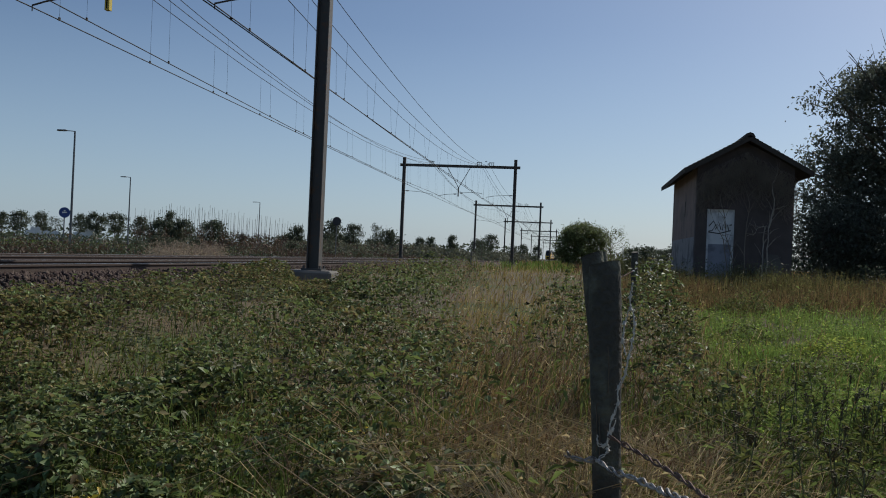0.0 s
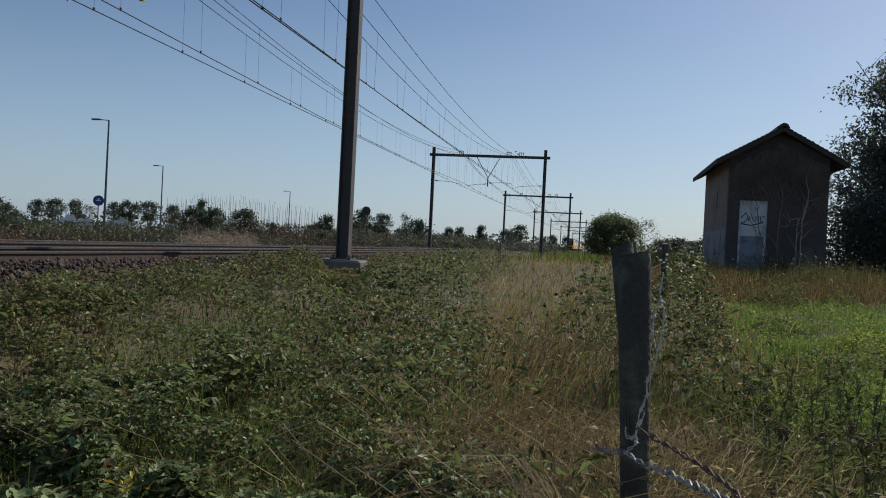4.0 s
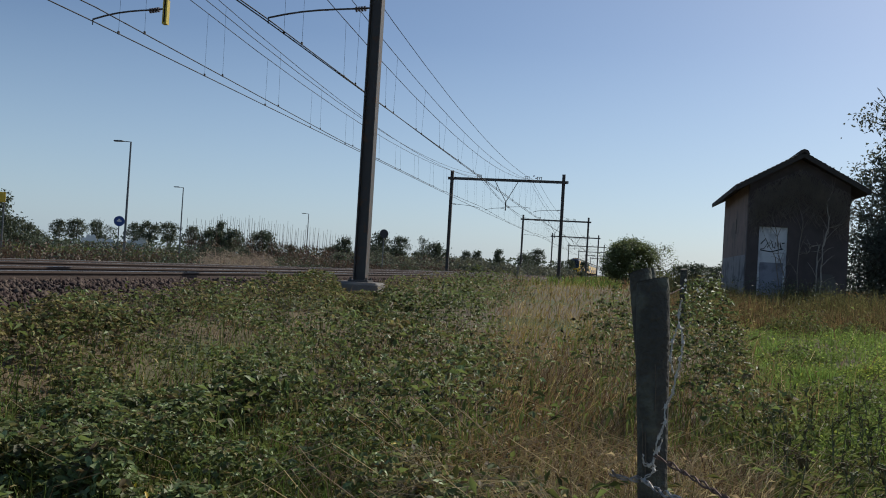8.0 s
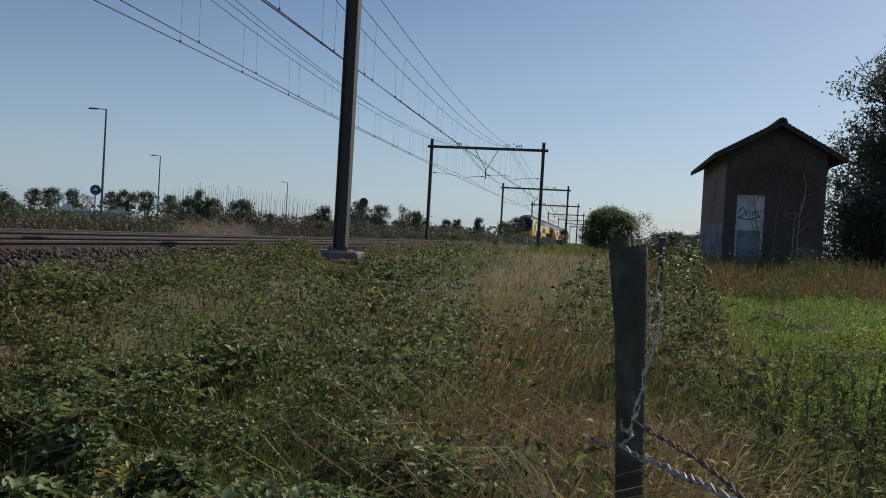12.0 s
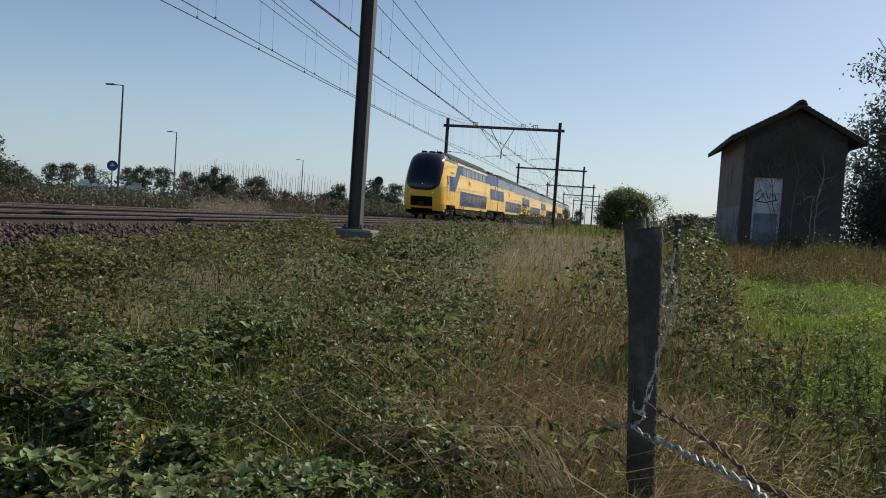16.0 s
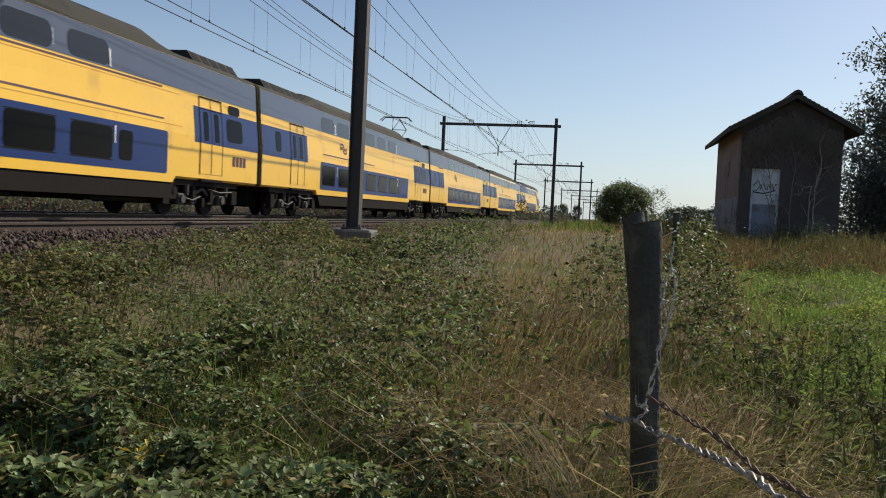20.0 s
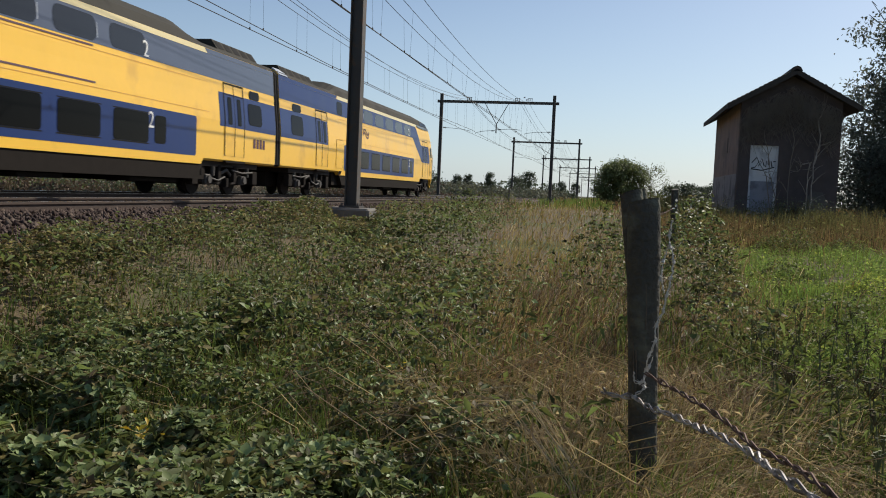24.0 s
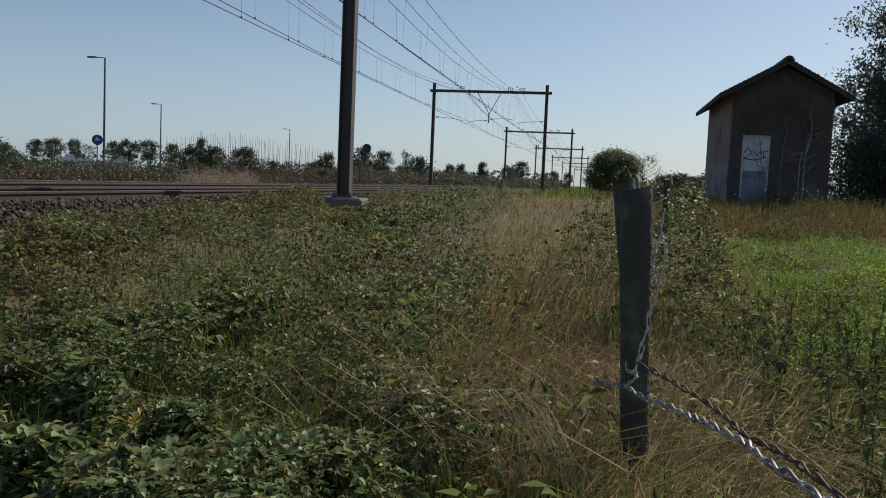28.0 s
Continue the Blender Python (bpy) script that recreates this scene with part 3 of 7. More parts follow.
def bogie(parent, s, front=False):
    bm = bmesh.new()
    for x in (-1.12, 1.12):
        prism(bm, [(s - 1.75, 0.42), (s - 1.75, 0.62), (s - 0.7, 0.66), (s - 0.45, 0.5), (s + 0.45, 0.5), (s + 0.7, 0.66), (s + 1.75, 0.62), (s + 1.75, 0.42), (s + 0.5, 0.32), (s - 0.5, 0.32)], "x", x - 0.09, x + 0.09)
    box(bm, -1.1, 1.1, s - 0.4, s + 0.4, 0.4, 0.75)
    box(bm, -1.35, 1.35, s - 2.45, s + 2.3, 0.86, 1.06)
    part("bogie_frame", bm, M["train_bogie"], parent)
    bm = bmesh.new()
    for x in (-1.0, 1.0):                                # dark plate, brackets and boxes behind the side frame
        box(bm, x - 0.05, x + 0.05, s - (0.6 if front else 2.25), s + 2.25, 0.36, 0.86)
        for d, w, z0, z1 in ((-2.15, 0.35, 0.30, 0.80), (-0.55, 0.22, 0.40, 0.92), (0.55, 0.22, 0.40, 0.92), (2.1, 0.38, 0.34, 0.78), (0.0, 0.18, 0.24, 0.52)):
            if front and d < -1:
                continue
            box(bm, x * 1.27 - 0.10, x * 1.27 + 0.10, s + d - w / 2, s + d + w / 2, z0, z1, 0.02)
    part("bogie_gear", bm, M["train_under"], parent)
    for x in (-1, 1):
        for pts in ([(x * 1.36, s - 1.1, 0.50), (x * 1.38, s - 0.7, 0.44), (x * 1.36, s - 0.2, 0.56)], [(x * 1.36, s + 0.3, 0.78), (x * 1.38, s + 1.0, 0.70), (x * 1.36, s + 1.9, 0.74)]):
            bm = bmesh.new()
            tube(bm, pts, 0.03, 6)
            part("pipe", bm, M["train_axle"], parent)
        for d in (-1.25, 1.25):
            bm = bmesh.new()
            tube(bm, [(x * 1.33, s + d, 0.47), (x * 1.40, s + d, 0.47)], 0.12, 12)
            part("axle_cover", bm, M["train_axle"], parent, "grimy grey axle cover")
            bm = bmesh.new()
            tube(bm, [(x * 1.30, s + d + 0.34, 0.58), (x * 1.30, s + d + 0.34, 0.88)], 0.075, 8)
            part("spring", bm, M["train_axle"], parent)
    # plain dark box added to stop daylight showing under the coach ends
    bm = bmesh.new()
    box(bm, -0.62, 0.62, s - 2.6, s + 2.6, 0.30, 0.855, 0.05)
    part("dark_filler", bm, M["train_under"], parent)
    for dy in (-1.25, 1.25):
        bm = bmesh.new()
        for x in (-0.75, 0.75):
            tube(bm, [(x - 0.07, s + dy, 0.46), (x + 0.07, s + dy, 0.46)], 0.46, 20)
            tube(bm, [(x * 0.96 - 0.03, s + dy, 0.46), (x * 0.96 + 0.03, s + dy, 0.46)], 0.49, 20)
        tube(bm, [(-1.2, s + dy, 0.46), (1.2, s + dy, 0.46)], 0.09, 8)
        part("wheelset", bm, M["train_bogie"], parent)
        for x in (-1, 1):
            bm = bmesh.new()
            box(bm, min(x * 1.2, x * 1.34), max(x * 1.2, x * 1.34), s + dy - 0.17, s + dy + 0.17, 0.32, 0.62, 0.03)
            part("axlebox", bm, M["train_axle"], parent)
            bm = bmesh.new()
            tube(bm, [(x * 1.25, s + dy - 0.38, 0.62), (x * 1.25, s + dy - 0.38, 0.9)], 0.08, 8)
            part("spring", bm, M["train_bogie"], parent)
            bm = bmesh.new()
            tube(bm, [(x * 1.22, s + dy * 0.5, 0.55), (x * 1.32, s, 0.78)], 0.05, 6)
            part("damper", bm, M["train_axle"], parent)


def doors(parent, s, side):
    """A pair of sliding leaves with tall windows, its middle at s."""
    for k in (-1, 1):
        a, b = (s - 0.68, s - 0.012) if k < 0 else (s + 0.012, s + 0.68)
        leaf = add_patch("door_leaf", [(a, 1.22), (b, 1.22), (b, 2.1), (a, 2.1)], "train_yellow", parent, side, 0.012)
        add_patch("door_panel", [(a, 2.1), (b, 2.1), (b, 3.05), (a, 3.05)], "train_blue", leaf, side, 0.014)
        add_patch("door_glass", rounded(s + k * 0.34 - 0.14, s + k * 0.34 + 0.14, 2.18, 3.02, 0.07), "train_glass", leaf, side, 0.022)
    bm = bmesh.new()
    for a, b, z0, z1 in ((s - 0.73, s - 0.685, 1.2, 3.4), (s + 0.685, s + 0.73, 1.2, 3.4), (s - 0.016, s + 0.016, 1.2, 3.4), (s - 0.73, s + 0.73, 3.4, 3.44), (s - 0.7, s + 0.7, 3.08, 3.1)):
        patch(bm, [(a, z0), (b, z0), (b, z1), (a, z1)], side, 0.018)
    part("door_seal", bm, M["rubber"], parent)
    bm = bmesh.new()
    x0, x1 = sorted((side * 1.3, side * 1.56))
    box(bm, x0, x1, s - 0.7, s + 0.7, 1.0, 1.06)
    part("step", bm, M["train_under"], parent)


def logo(parent, s, side):
    for k in (1, -1):
        path = [Vector(p) for p in ((-0.50, -0.10), (-0.36, 0.17), (-0.10, 0.20), (0.04, 0.10), (0.12, -0.03), (0.24, -0.06), (0.32, 0.05))]
        one, two = [], []
        for i, p in enumerate(path):
            d = (path[min(i + 1, len(path) - 1)] - path[max(i - 1, 0)]).normalized()
            n = Vector((-d.y, d.x)) * 0.04
            one.append((s + side * k * (p.x + n.x), 2.98 + k * (p.y + n.y)))
            two.append((s + side * k * (p.x - n.x), 2.98 + k * (p.y - n.y)))
        add_patch("logo", one + two[::-1], "dark_mark", parent, side, 0.012)


def roof_gear(parent, s0, s1):
    bm = bmesh.new()
    prism(bm, [(-1.17, 4.44), (-0.95, 4.74), (0.95, 4.74), (1.17, 4.44)], "y", s0, s1)
    unit = part("roof_unit", bm, M["train_roof"], parent)
    for sd in (-1, 1):
        for k in range(5):
            y = s0 + (s1 - s0) * (k + 0.15) / 5
            bm = bmesh.new()
            v = [(sd * 1.155, y, 4.48), (sd * 1.155, y + (s1 - s0) * 0.14, 4.48), (sd * 0.985, y + (s1 - s0) * 0.14, 4.71), (sd * 0.985, y, 4.71)]
            bm.faces.new([bm.verts.new(p) for p in v])
            part("vent", bm, M["rubber"], unit)


def loft(bm, rings):
    """A closed tube through (place, half outline) rings."""
    out = []
    for y, half in rings:
        full = half + [(-x, z) for x, z in half[-2::-1]]
        out.append([bm.verts.new((x, y, z)) for x, z in full])
    n = len(out[0])
    for a, b in zip(out, out[1:]):
        for k in range(n):
            bm.faces.new((a[k], a[(k + 1) % n], b[(k + 1) % n], b[k]))
    bm.faces.new(out[0][::-1])
    bm.faces.new(out[-1])


def body_rings(lo, hi, roof=False):
    """Rings of a coach whose high roof runs from lo to hi; roof: the cap over the window line alone."""
    def half(p):
        return [(x * 1.003, z + 0.006) for x, z in p[5:]] if roof else p
    e = 0.012 if roof else 0.0
    r = [] if lo < 3 else [(0.20 + e, half(LOW_END)), (lo - 1.3, half(LOW_END))]
    r += [(lo, half(CAB_TOP)), (4.4, half(PROFILE))] if lo < 3 else []
    return r + [(max(lo, 4.41), half(PROFILE)), (hi, half(PROFILE)), (hi + 1.3, half(LOW_END)), (CAR - 0.20 - e, half(LOW_END))]


def lower_skirt(bm, a, b, top=1.10, bottom=0.90, face=1.503):
    for side in (-1, 1):
        q = 0.4 * (top - bottom) / 0.44
        o = [(a, top), (b, top), (b - q, bottom), (a + q, bottom)]
        v0 = [bm.verts.new((side * face, s, z)) for s, z in o]
        v1 = [bm.verts.new((side * 1.3, s, z)) for s, z in o]
        for k in range(4):
            bm.faces.new((v0[k], v0[(k + 1) % 4], v1[(k + 1) % 4], v1[k]))
        bm.faces.new(v0)
        bm.faces.new(v1[::-1])


def common(coach, lo, hi, ub, classes, lines, stripe, cab=False):
    """Underframe, bands and windows that all coaches share; lo, hi: the low window band; ub: outline of the upper band."""
    bm = bmesh.new()
    box(bm, -1.29, 1.29, lo - 1.0, hi + 1.0, 0.46, 1.0)
    part("underframe", bm, M["train_under"], coach)
    bm = bmesh.new()
    lower_skirt(bm, lo - (1.5 if cab else 0.2), hi + 0.5, 0.898, 0.47, 1.47)
    part("black_skirt", bm, M["train_under"], coach)
    for k in range(4):
        a = lo + (hi - lo) * (k + 0.08 + 0.12 * (k % 2)) / 4
        bm = bmesh.new()
        box(bm, -1.25, 1.25, a, a + (hi - lo) * (0.16 - 0.03 * (k % 3)), 0.34, 0.459, 0.02)
        part("equipment_case", bm, M["train_under"], coach)
    for side in (1, -1):
        add_patch("lower_band", rounded(lo, hi, 1.12, 2.24, 0.08), "train_blue", coach, side)
        # middle coaches take a greyer blue along the upper deck
        add_patch("upper_band", ub, "train_blue" if cab else "train_blue_dull", coach, side)
        pitch = 2.05 if cab else 2.13
        w0 = lo + (1.5 if cab else 0.25)
        wide = [(w0 + pitch * k, w0 + pitch * k + (1.55 if cab else 1.6)) for k in range(5 if cab else 6)]
        narrow = [lo + 0.4, lo + 11.65] if cab else [lo + 12.8]
        marks = (lo + 1.22, lo + 11.4) if cab else (lo + 2.08, lo + 12.6)
        upper = [lo + 0.6 + pitch * k for k in range(6)] if cab else [a for a, _ in wide]
        if cab and side > 0:                          # the boarded end bay of this side
            wide = [(9.5, 11.2), (11.6, 13.2), (13.7, 15.35), (15.75, 17.1), (17.55, 19.3)]
            narrow, marks = [7.65, 8.5], (9.27, 17.33)
            upper = [7.1 + 2.02 * k for k in range(7)]
            add_patch("bay_panel", [(6.15, 1.35), (7.4, 1.35), (7.4, 2.08), (6.15, 2.08)], "train_blue", coach, side, 0.010)
            add_patch("upper_window", [(5.35, 3.98), (5.2, 3.9), (5.75, 3.55), (6.2, 3.55), (6.25, 4.0)], "train_glass", coach, side, 0.012)
        if cab and side < 0:
            add_patch("upper_window", rounded(19.75, 20.5, 3.5, 4.06, 0.14), "train_glass", coach, side, 0.012)
        for a in narrow:
            add_patch("window", rounded(a, a + 0.58, 1.34, 2.06, 0.1), "train_glass", coach, side, 0.014)
        for a, b in wide:
            win = add_patch("window", rounded(a, b, 1.33, 2.07, 0.1), "train_glass", coach, side, 0.014)
            for z0, z1 in ((1.295, 1.325), (2.075, 2.1)):
                add_patch("window_trim", [(a - 0.03, z0), (b + 0.03, z0), (b + 0.03, z1), (a - 0.03, z1)], "rubber", win, side, 0.010)
        u0, u1 = min(p[0] for p in ub if p[1] > 3.6), max(p[0] for p in ub if p[1] > 3.9)
        for a in upper:
            if a + 1.5 < hi - 0.2:
                win = add_patch("upper_window", rounded(a, a + 1.58, 3.50, 4.08, 0.2), "train_glass_up", coach, side, 0.012)
                add_patch("bright_edge", [(a + 1.6, 3.6), (a + 1.63, 3.6), (a + 1.63, 3.95), (a + 1.6, 3.95)], "train_trim_sheen", win, side, 0.014, "bright window edge")
        for s, c, d in zip(marks, classes[0], classes[1]):
            digit(c, s, 1.72, side, coach)
            digit(d, s - 0.1, 3.5, side, coach)
        logo(coach, lo + ((4.3 if side > 0 else 10.1) if cab else 3.1), side)
        # thin darker lines paint the shade of the body fold and gutter
        for z, h in ((2.44, 0.014), (3.31, 0.016)):
            add_patch("crease_shade", [(lo + 0.2, z), (hi + 0.8, z), (hi + 0.8, z + h), (lo + 0.2, z + h)], "train_seam_crease", coach, side, 0.008)
        for z, a, b in lines:
            add_patch("class_line", [(lo + a, z), (lo + b, z), (lo + b, z + 0.04), (lo + a, z + 0.04)], "dark_mark", coach, side, 0.010)
        if stripe:
            u2 = hi + 0.9
            add_patch("pale_stripe", [(u0, 4.15), (u2, 4.15), (u2 - 0.2, 4.30), (u0, 4.30)], "train_cream", coach, side, 0.010)
            add_patch("upper_band_end", [(u2 + 0.01, 4.155), (u1, 4.155), (u1, 4.295), (u2 - 0.15, 4.295)], "train_blue" if cab else "train_blue_dull", coach, side, 0.007)


def middle_coach(classes=("22", "22"), lines=(), stripe=False, pantograph=False):
    bm = bmesh.new()
    loft(bm, body_rings(6.2, 20.6))
    lower_skirt(bm, 5.6, 21.7)
    coach = part("coach", bm, M["train_yellow"], None, "yellow and blue double-deck coach")
    bm = bmesh.new()
    loft(bm, body_rings(6.2, 20.6, True))
    part("roof", bm, M["train_roof"], coach, "grimy grey roof")
    top = 4.15 if stripe else 4.295
    common(coach, 6.1, 21.2, [(0.20, 3.46), (CAR - 0.20, 3.46), (CAR - 0.20, top), (0.20, top)], classes, lines, stripe)
    for side in (1, -1):
        for a, b in ((0.20, 4.6), (CAR - 4.6, CAR - 0.20)):
            add_patch("end_band", [(a, 2.1), (b, 2.1), (b, 3.12), (a, 3.12)], "train_blue", coach, side)
            if a < 5:
                add_patch("end_window", rounded(a + 1.2, a + 1.7, 2.3, 3.0, 0.12), "train_glass", coach, side, 0.014)
        add_patch("end_window", rounded(CAR - 2.5, CAR - 1.4, 2.28, 2.98, 0.15), "train_glass", coach, side, 0.016)
        add_patch("end_window", rounded(CAR - 2.35, CAR - 1.55, 3.13, 3.4, 0.1), "train_glass", coach, side, 0.016)
        doors(coach, 3.55, side)
        doors(coach, CAR - 3.55, side)
        bm = bmesh.new()
        for k in range(4):
            patch(bm, [(CAR - 2.1 + 0.26 * k, 1.55), (CAR - 1.92 + 0.26 * k, 1.55), (CAR - 1.92 + 0.26 * k, 1.85), (CAR - 2.1 + 0.26 * k, 1.85)], side, 0.010)
        part("fleet_mark", bm, M["dark_mark"], coach)
    for s in (3.7, CAR - 3.7):
        bogie(coach, s)
    roof_gear(coach, 1.0, 4.4)
    roof_gear(coach, CAR - 4.2, CAR - 1.2)
    bellows(coach, CAR)
    if pantograph:
        panto(coach, CAR - 3.5)
    return coach


def bellows(coach, s):
    bm = bmesh.new()
    o = [(x * 0.988, 0.25 + (z - 0.25) * 0.995) for x, z in LOW_END]
    for k in range(4):
        q = 0.985 if k % 2 else 1.0
        prism(bm, [(x * q, z) for x, z in o] + [(-x * q, z) for x, z in o[-2::-1]], "y", s - 0.20 + 0.10 * k, s - 0.20 + 0.10 * (k + 1))
    part("bellows", bm, M["rubber"], coach)


def panto(coach, s):
    bm = bmesh.new()
    zb, zt = 4.82, 6.0
    for x in (-0.55, 0.55):
        tube(bm, [(x, s - 0.7, zb), (x * 0.8, s + 0.75, zb + 0.52), (x * 0.35, s - 0.15, zt - 0.08)], 0.03, 6)
        box(bm, x - 0.06, x + 0.06, s - 0.8, s + 0.5, 4.6, 4.78)
    tube(bm, [(-0.45, s + 0.75, zb + 0.52), (0.45, s + 0.75, zb + 0.52)], 0.025, 6)
    tube(bm, [(-0.55, s - 0.7, zb), (0.55, s - 0.7, zb)], 0.03, 6)
    tube(bm, [(-0.44, s + 0.7, zb + 0.5), (0.25, s - 0.1, zt - 0.1)], 0.014, 5)
    pan = part("pantograph", bm, M["steel"], coach, "raised black pantograph")
    bm = bmesh.new()
    for y in (-0.35, 0.05):
        tube(bm, [(-0.95, s + y, zt - 0.22), (-0.72, s + y, zt), (0.72, s + y, zt), (0.95, s + y, zt - 0.22)], 0.028, 6)
    tube(bm, [(-0.4, s - 0.35, zt), (-0.4, s + 0.05, zt)], 0.02, 5)
    tube(bm, [(0.4, s - 0.35, zt), (0.4, s + 0.05, zt)], 0.02, 5)
    part("collector_head", bm, M["steel"], pan)


NOSE_Z = [0.36, 0.6, 0.8, 1.1, 1.6, 2.0, 2.35, 2.6, 2.95, 3.3, 3.65, 4.0, 4.25, 4.45, 4.58, 4.66, 4.70, 4.74]
NOSE_S = [-0.02, -0.24, -0.40, -0.54, -0.64, -0.67, -0.68, -0.65, -0.53, -0.37, -0.17, 0.10, 0.36, 0.64, 0.90, 1.15, 1.5, 2.1]


def nose_point(z, a, off=0.0):
    w = side_x(max(z, 1.1)) * float(np.interp(z, [0.36, 1.1, 4.0, 4.4, 4.6, 4.74], [0.93, 1.0, 1.0, 0.955, 0.88, 0.80]))
    s = float(np.interp(z, NOSE_Z, NOSE_S))
    n = 3.0
    depth = 1.9
    x = w * math.sin(a) ** (2 / n)
    d = depth * (1 - math.cos(a) ** (2 / n))
    m = Vector((math.sin(a), -math.cos(a), 0.25 if z > 2.4 else 0.0)).normalized()
    return Vector((x, s + d, z)) + off * m


def nose_grid(bm, zs, angles, off=0.0):
    grid = []
    for z in zs:
        row = [(nose_point(z, abs(a), off), -1 if a < 0 else 1) for a in angles]
        grid.append([bm.verts.new((side * p.x, p.y, z)) for p, side in row])
    for r0, r1 in zip(grid, grid[1:]):
        for k in range(len(angles) - 1):
            bm.faces.new((r0[k], r0[k + 1], r1[k + 1], r1[k]))
    return grid


def cab_coach():
    """A driving coach with its nose at s = 0; the passenger end is at s = CAR."""
    bm = bmesh.new()
    angles = [radians(-90 + 7.5 * k) for k in range(25)]
    angles[0], angles[-1] = radians(-90), radians(90)
    grid = nose_grid(bm, NOSE_Z, angles)
    low = [f for f in bm.faces if f.calc_center_median().z < 1.05 and f.calc_center_median().y > 0.85]
    bmesh.ops.delete(bm, geom=low, context="FACES_ONLY")     # the lower nose ends before the bogie
    for side, col in ((1, -1), (-1, 0)):           # carry the sides back to the straight shell
        prev = None
        for r, z in zip(grid, NOSE_Z):
            v = bm.verts.new((side * r[col].co.x * side, 5.0, z))
            if prev is not None and z > 1.0 + 0.11:
                bm.faces.new((prev[0], r[col], v, prev[1]))
            prev = (r[col], v)
    loft(bm, [(5.0, PROFILE)] + body_rings(2.9, 19.8)[3:])
    lower_skirt(bm, 4.2, 20.4)
    for side in (-1, 1):                            # yellow apron under the cab
        o = [(0.3, 1.12), (1.15, 1.12), (1.05, 0.75), (0.5, 0.55)]
        patch_v = [bm.verts.new((side * 1.36, s, z)) for s, z in o]
        bm.faces.new(patch_v)
    coach = part("coach", bm, M["train_yellow"], None, "yellow driving coach with a dark rounded nose", smooth=False)
    bm = bmesh.new()
    loft(bm, body_rings(2.05, 19.8, True))
    part("roof", bm, M["train_roof"], coach, "grimy grey roof")
    bm = bmesh.new()
    edge = ((1.98, 7), (2.03, 17), (2.12, 27), (2.35, 41), (2.6, 46), (2.95, 50), (3.28, 53.5), (3.65, 55), (4.0, 56), (4.25, 57), (4.45, 57), (4.58, 57), (4.66, 57), (4.695, 54))
    rows = []
    for z, lim in edge:
        rows.append([bm.verts.new((math.copysign(nose_point(z, abs(a), 0.02).x, a), nose_point(z, abs(a), 0.02).y, z)) for a in (radians(lim * (k - 12) / 12) for k in range(25))])
    for r0, r1 in zip(rows, rows[1:]):
        for k in range(24):
            bm.faces.new((r0[k], r0[k + 1], r1[k + 1], r1[k]))
    part("windscreen", bm, M["train_screen"], coach, "dark wraparound windscreen", smooth=True)
    corner = ((4.10, 54.5, 58), (4.17, 54.8, 80), (4.22, 55, 90), (4.3, 55, 90), (4.45, 55, 90), (4.58, 55, 90), (4.66, 55, 90), (4.70, 52, 90))
    for sd in (1, -1):
        bm = bmesh.new()
        rows = [[bm.verts.new((sd * p.x, p.y, z)) for p in (nose_point(z, radians(a0 + (a1 - a0) * k / 6), 0.014 + 0.02 * float(ss(z, 4.1, 4.4))) for k in range(7))] for z, a0, a1 in corner]
        for r0, r1 in zip(rows, rows[1:]):
            for k in range(6):
                bm.faces.new((r0[k], r0[k + 1], r1[k + 1], r1[k]))
        part("cab_corner", bm, M["train_silver"], coach, "silver-grey cab corner panel", smooth=True)
    for side in (1, -1):
        add_patch("cab_shoulder", [(1.90, 4.16), (4.2, 4.16), (4.75, 4.2), (5.2, 4.30), (1.98, 4.30)], "train_silver", coach, side, 0.012, "dark grey cab shoulder")
        for a, b in ((2.25, 2.75), (2.82, 3.32), (3.39, 3.95)):
            bm = bmesh.new()
            v = [(1.322, a, 4.325), (1.322, b, 4.325), (1.225, b + 0.05, 4.555), (1.225, a + 0.15, 4.555)]
            bm.faces.new([bm.verts.new((side * (x + 0.006), y, z + 0.012)) for x, y, z in v])
            part("cab_vent", bm, M["train_glass"], coach)
    for x, w, y0, y1 in ((-0.55, 0.16, 1.75, 2.15), (0.0, 0.22, 1.9, 2.5), (0.55, 0.16, 1.75, 2.15)):
        bm = bmesh.new()
        box(bm, x - w, x + w, y0, y1, 4.68, 4.84, 0.03)
        part("roof_fitting", bm, M["rubber"], coach)
    bm = bmesh.new()
    tube(bm, [(0.35, 2.0, 4.7), (0.35, 2.0, 4.98)], 0.02, 6)
    part("aerial", bm, M["rubber"], coach)
    bm = bmesh.new()
    nose_grid(bm, [0.5, 0.66, 1.1, 1.56], [radians(-21 + 5.25 * k) for k in range(9)], 0.02)
    part("coupler_hatch", bm, M["rubber"], coach, "black coupler recess", smooth=True)
    bm = bmesh.new()
    nose_grid(bm, [0.37, 0.5, 0.62], [radians(-66 + 11 * k) for k in range(13)], 0.016)
    part("bumper", bm, M["rubber"], coach, "black lower bumper", smooth=True)
    bm = bmesh.new()
    box(bm, -0.22, 0.22, -0.75, 0.2, 0.9, 1.2, 0.04)
    part("coupler", bm, M["train_bogie"], coach)
    for x in (-0.78, 0.78):
        bm = bmesh.new()
        y = nose_point(1.84, 0.33).y
        tube(bm, [(x, y - 0.03, 1.84), (x, y + 0.1, 1.84)], 0.035, 12)
        part("headlight", bm, M["lamp_light"], coach, "lit headlight")
    bm = bmesh.new()
    tube(bm, [(0.05, -0.72, 2.42), (0.05, -0.2, 2.42)], 0.03, 12)
    part("headlight", bm, M["lamp_light"], coach, "lit headlight")
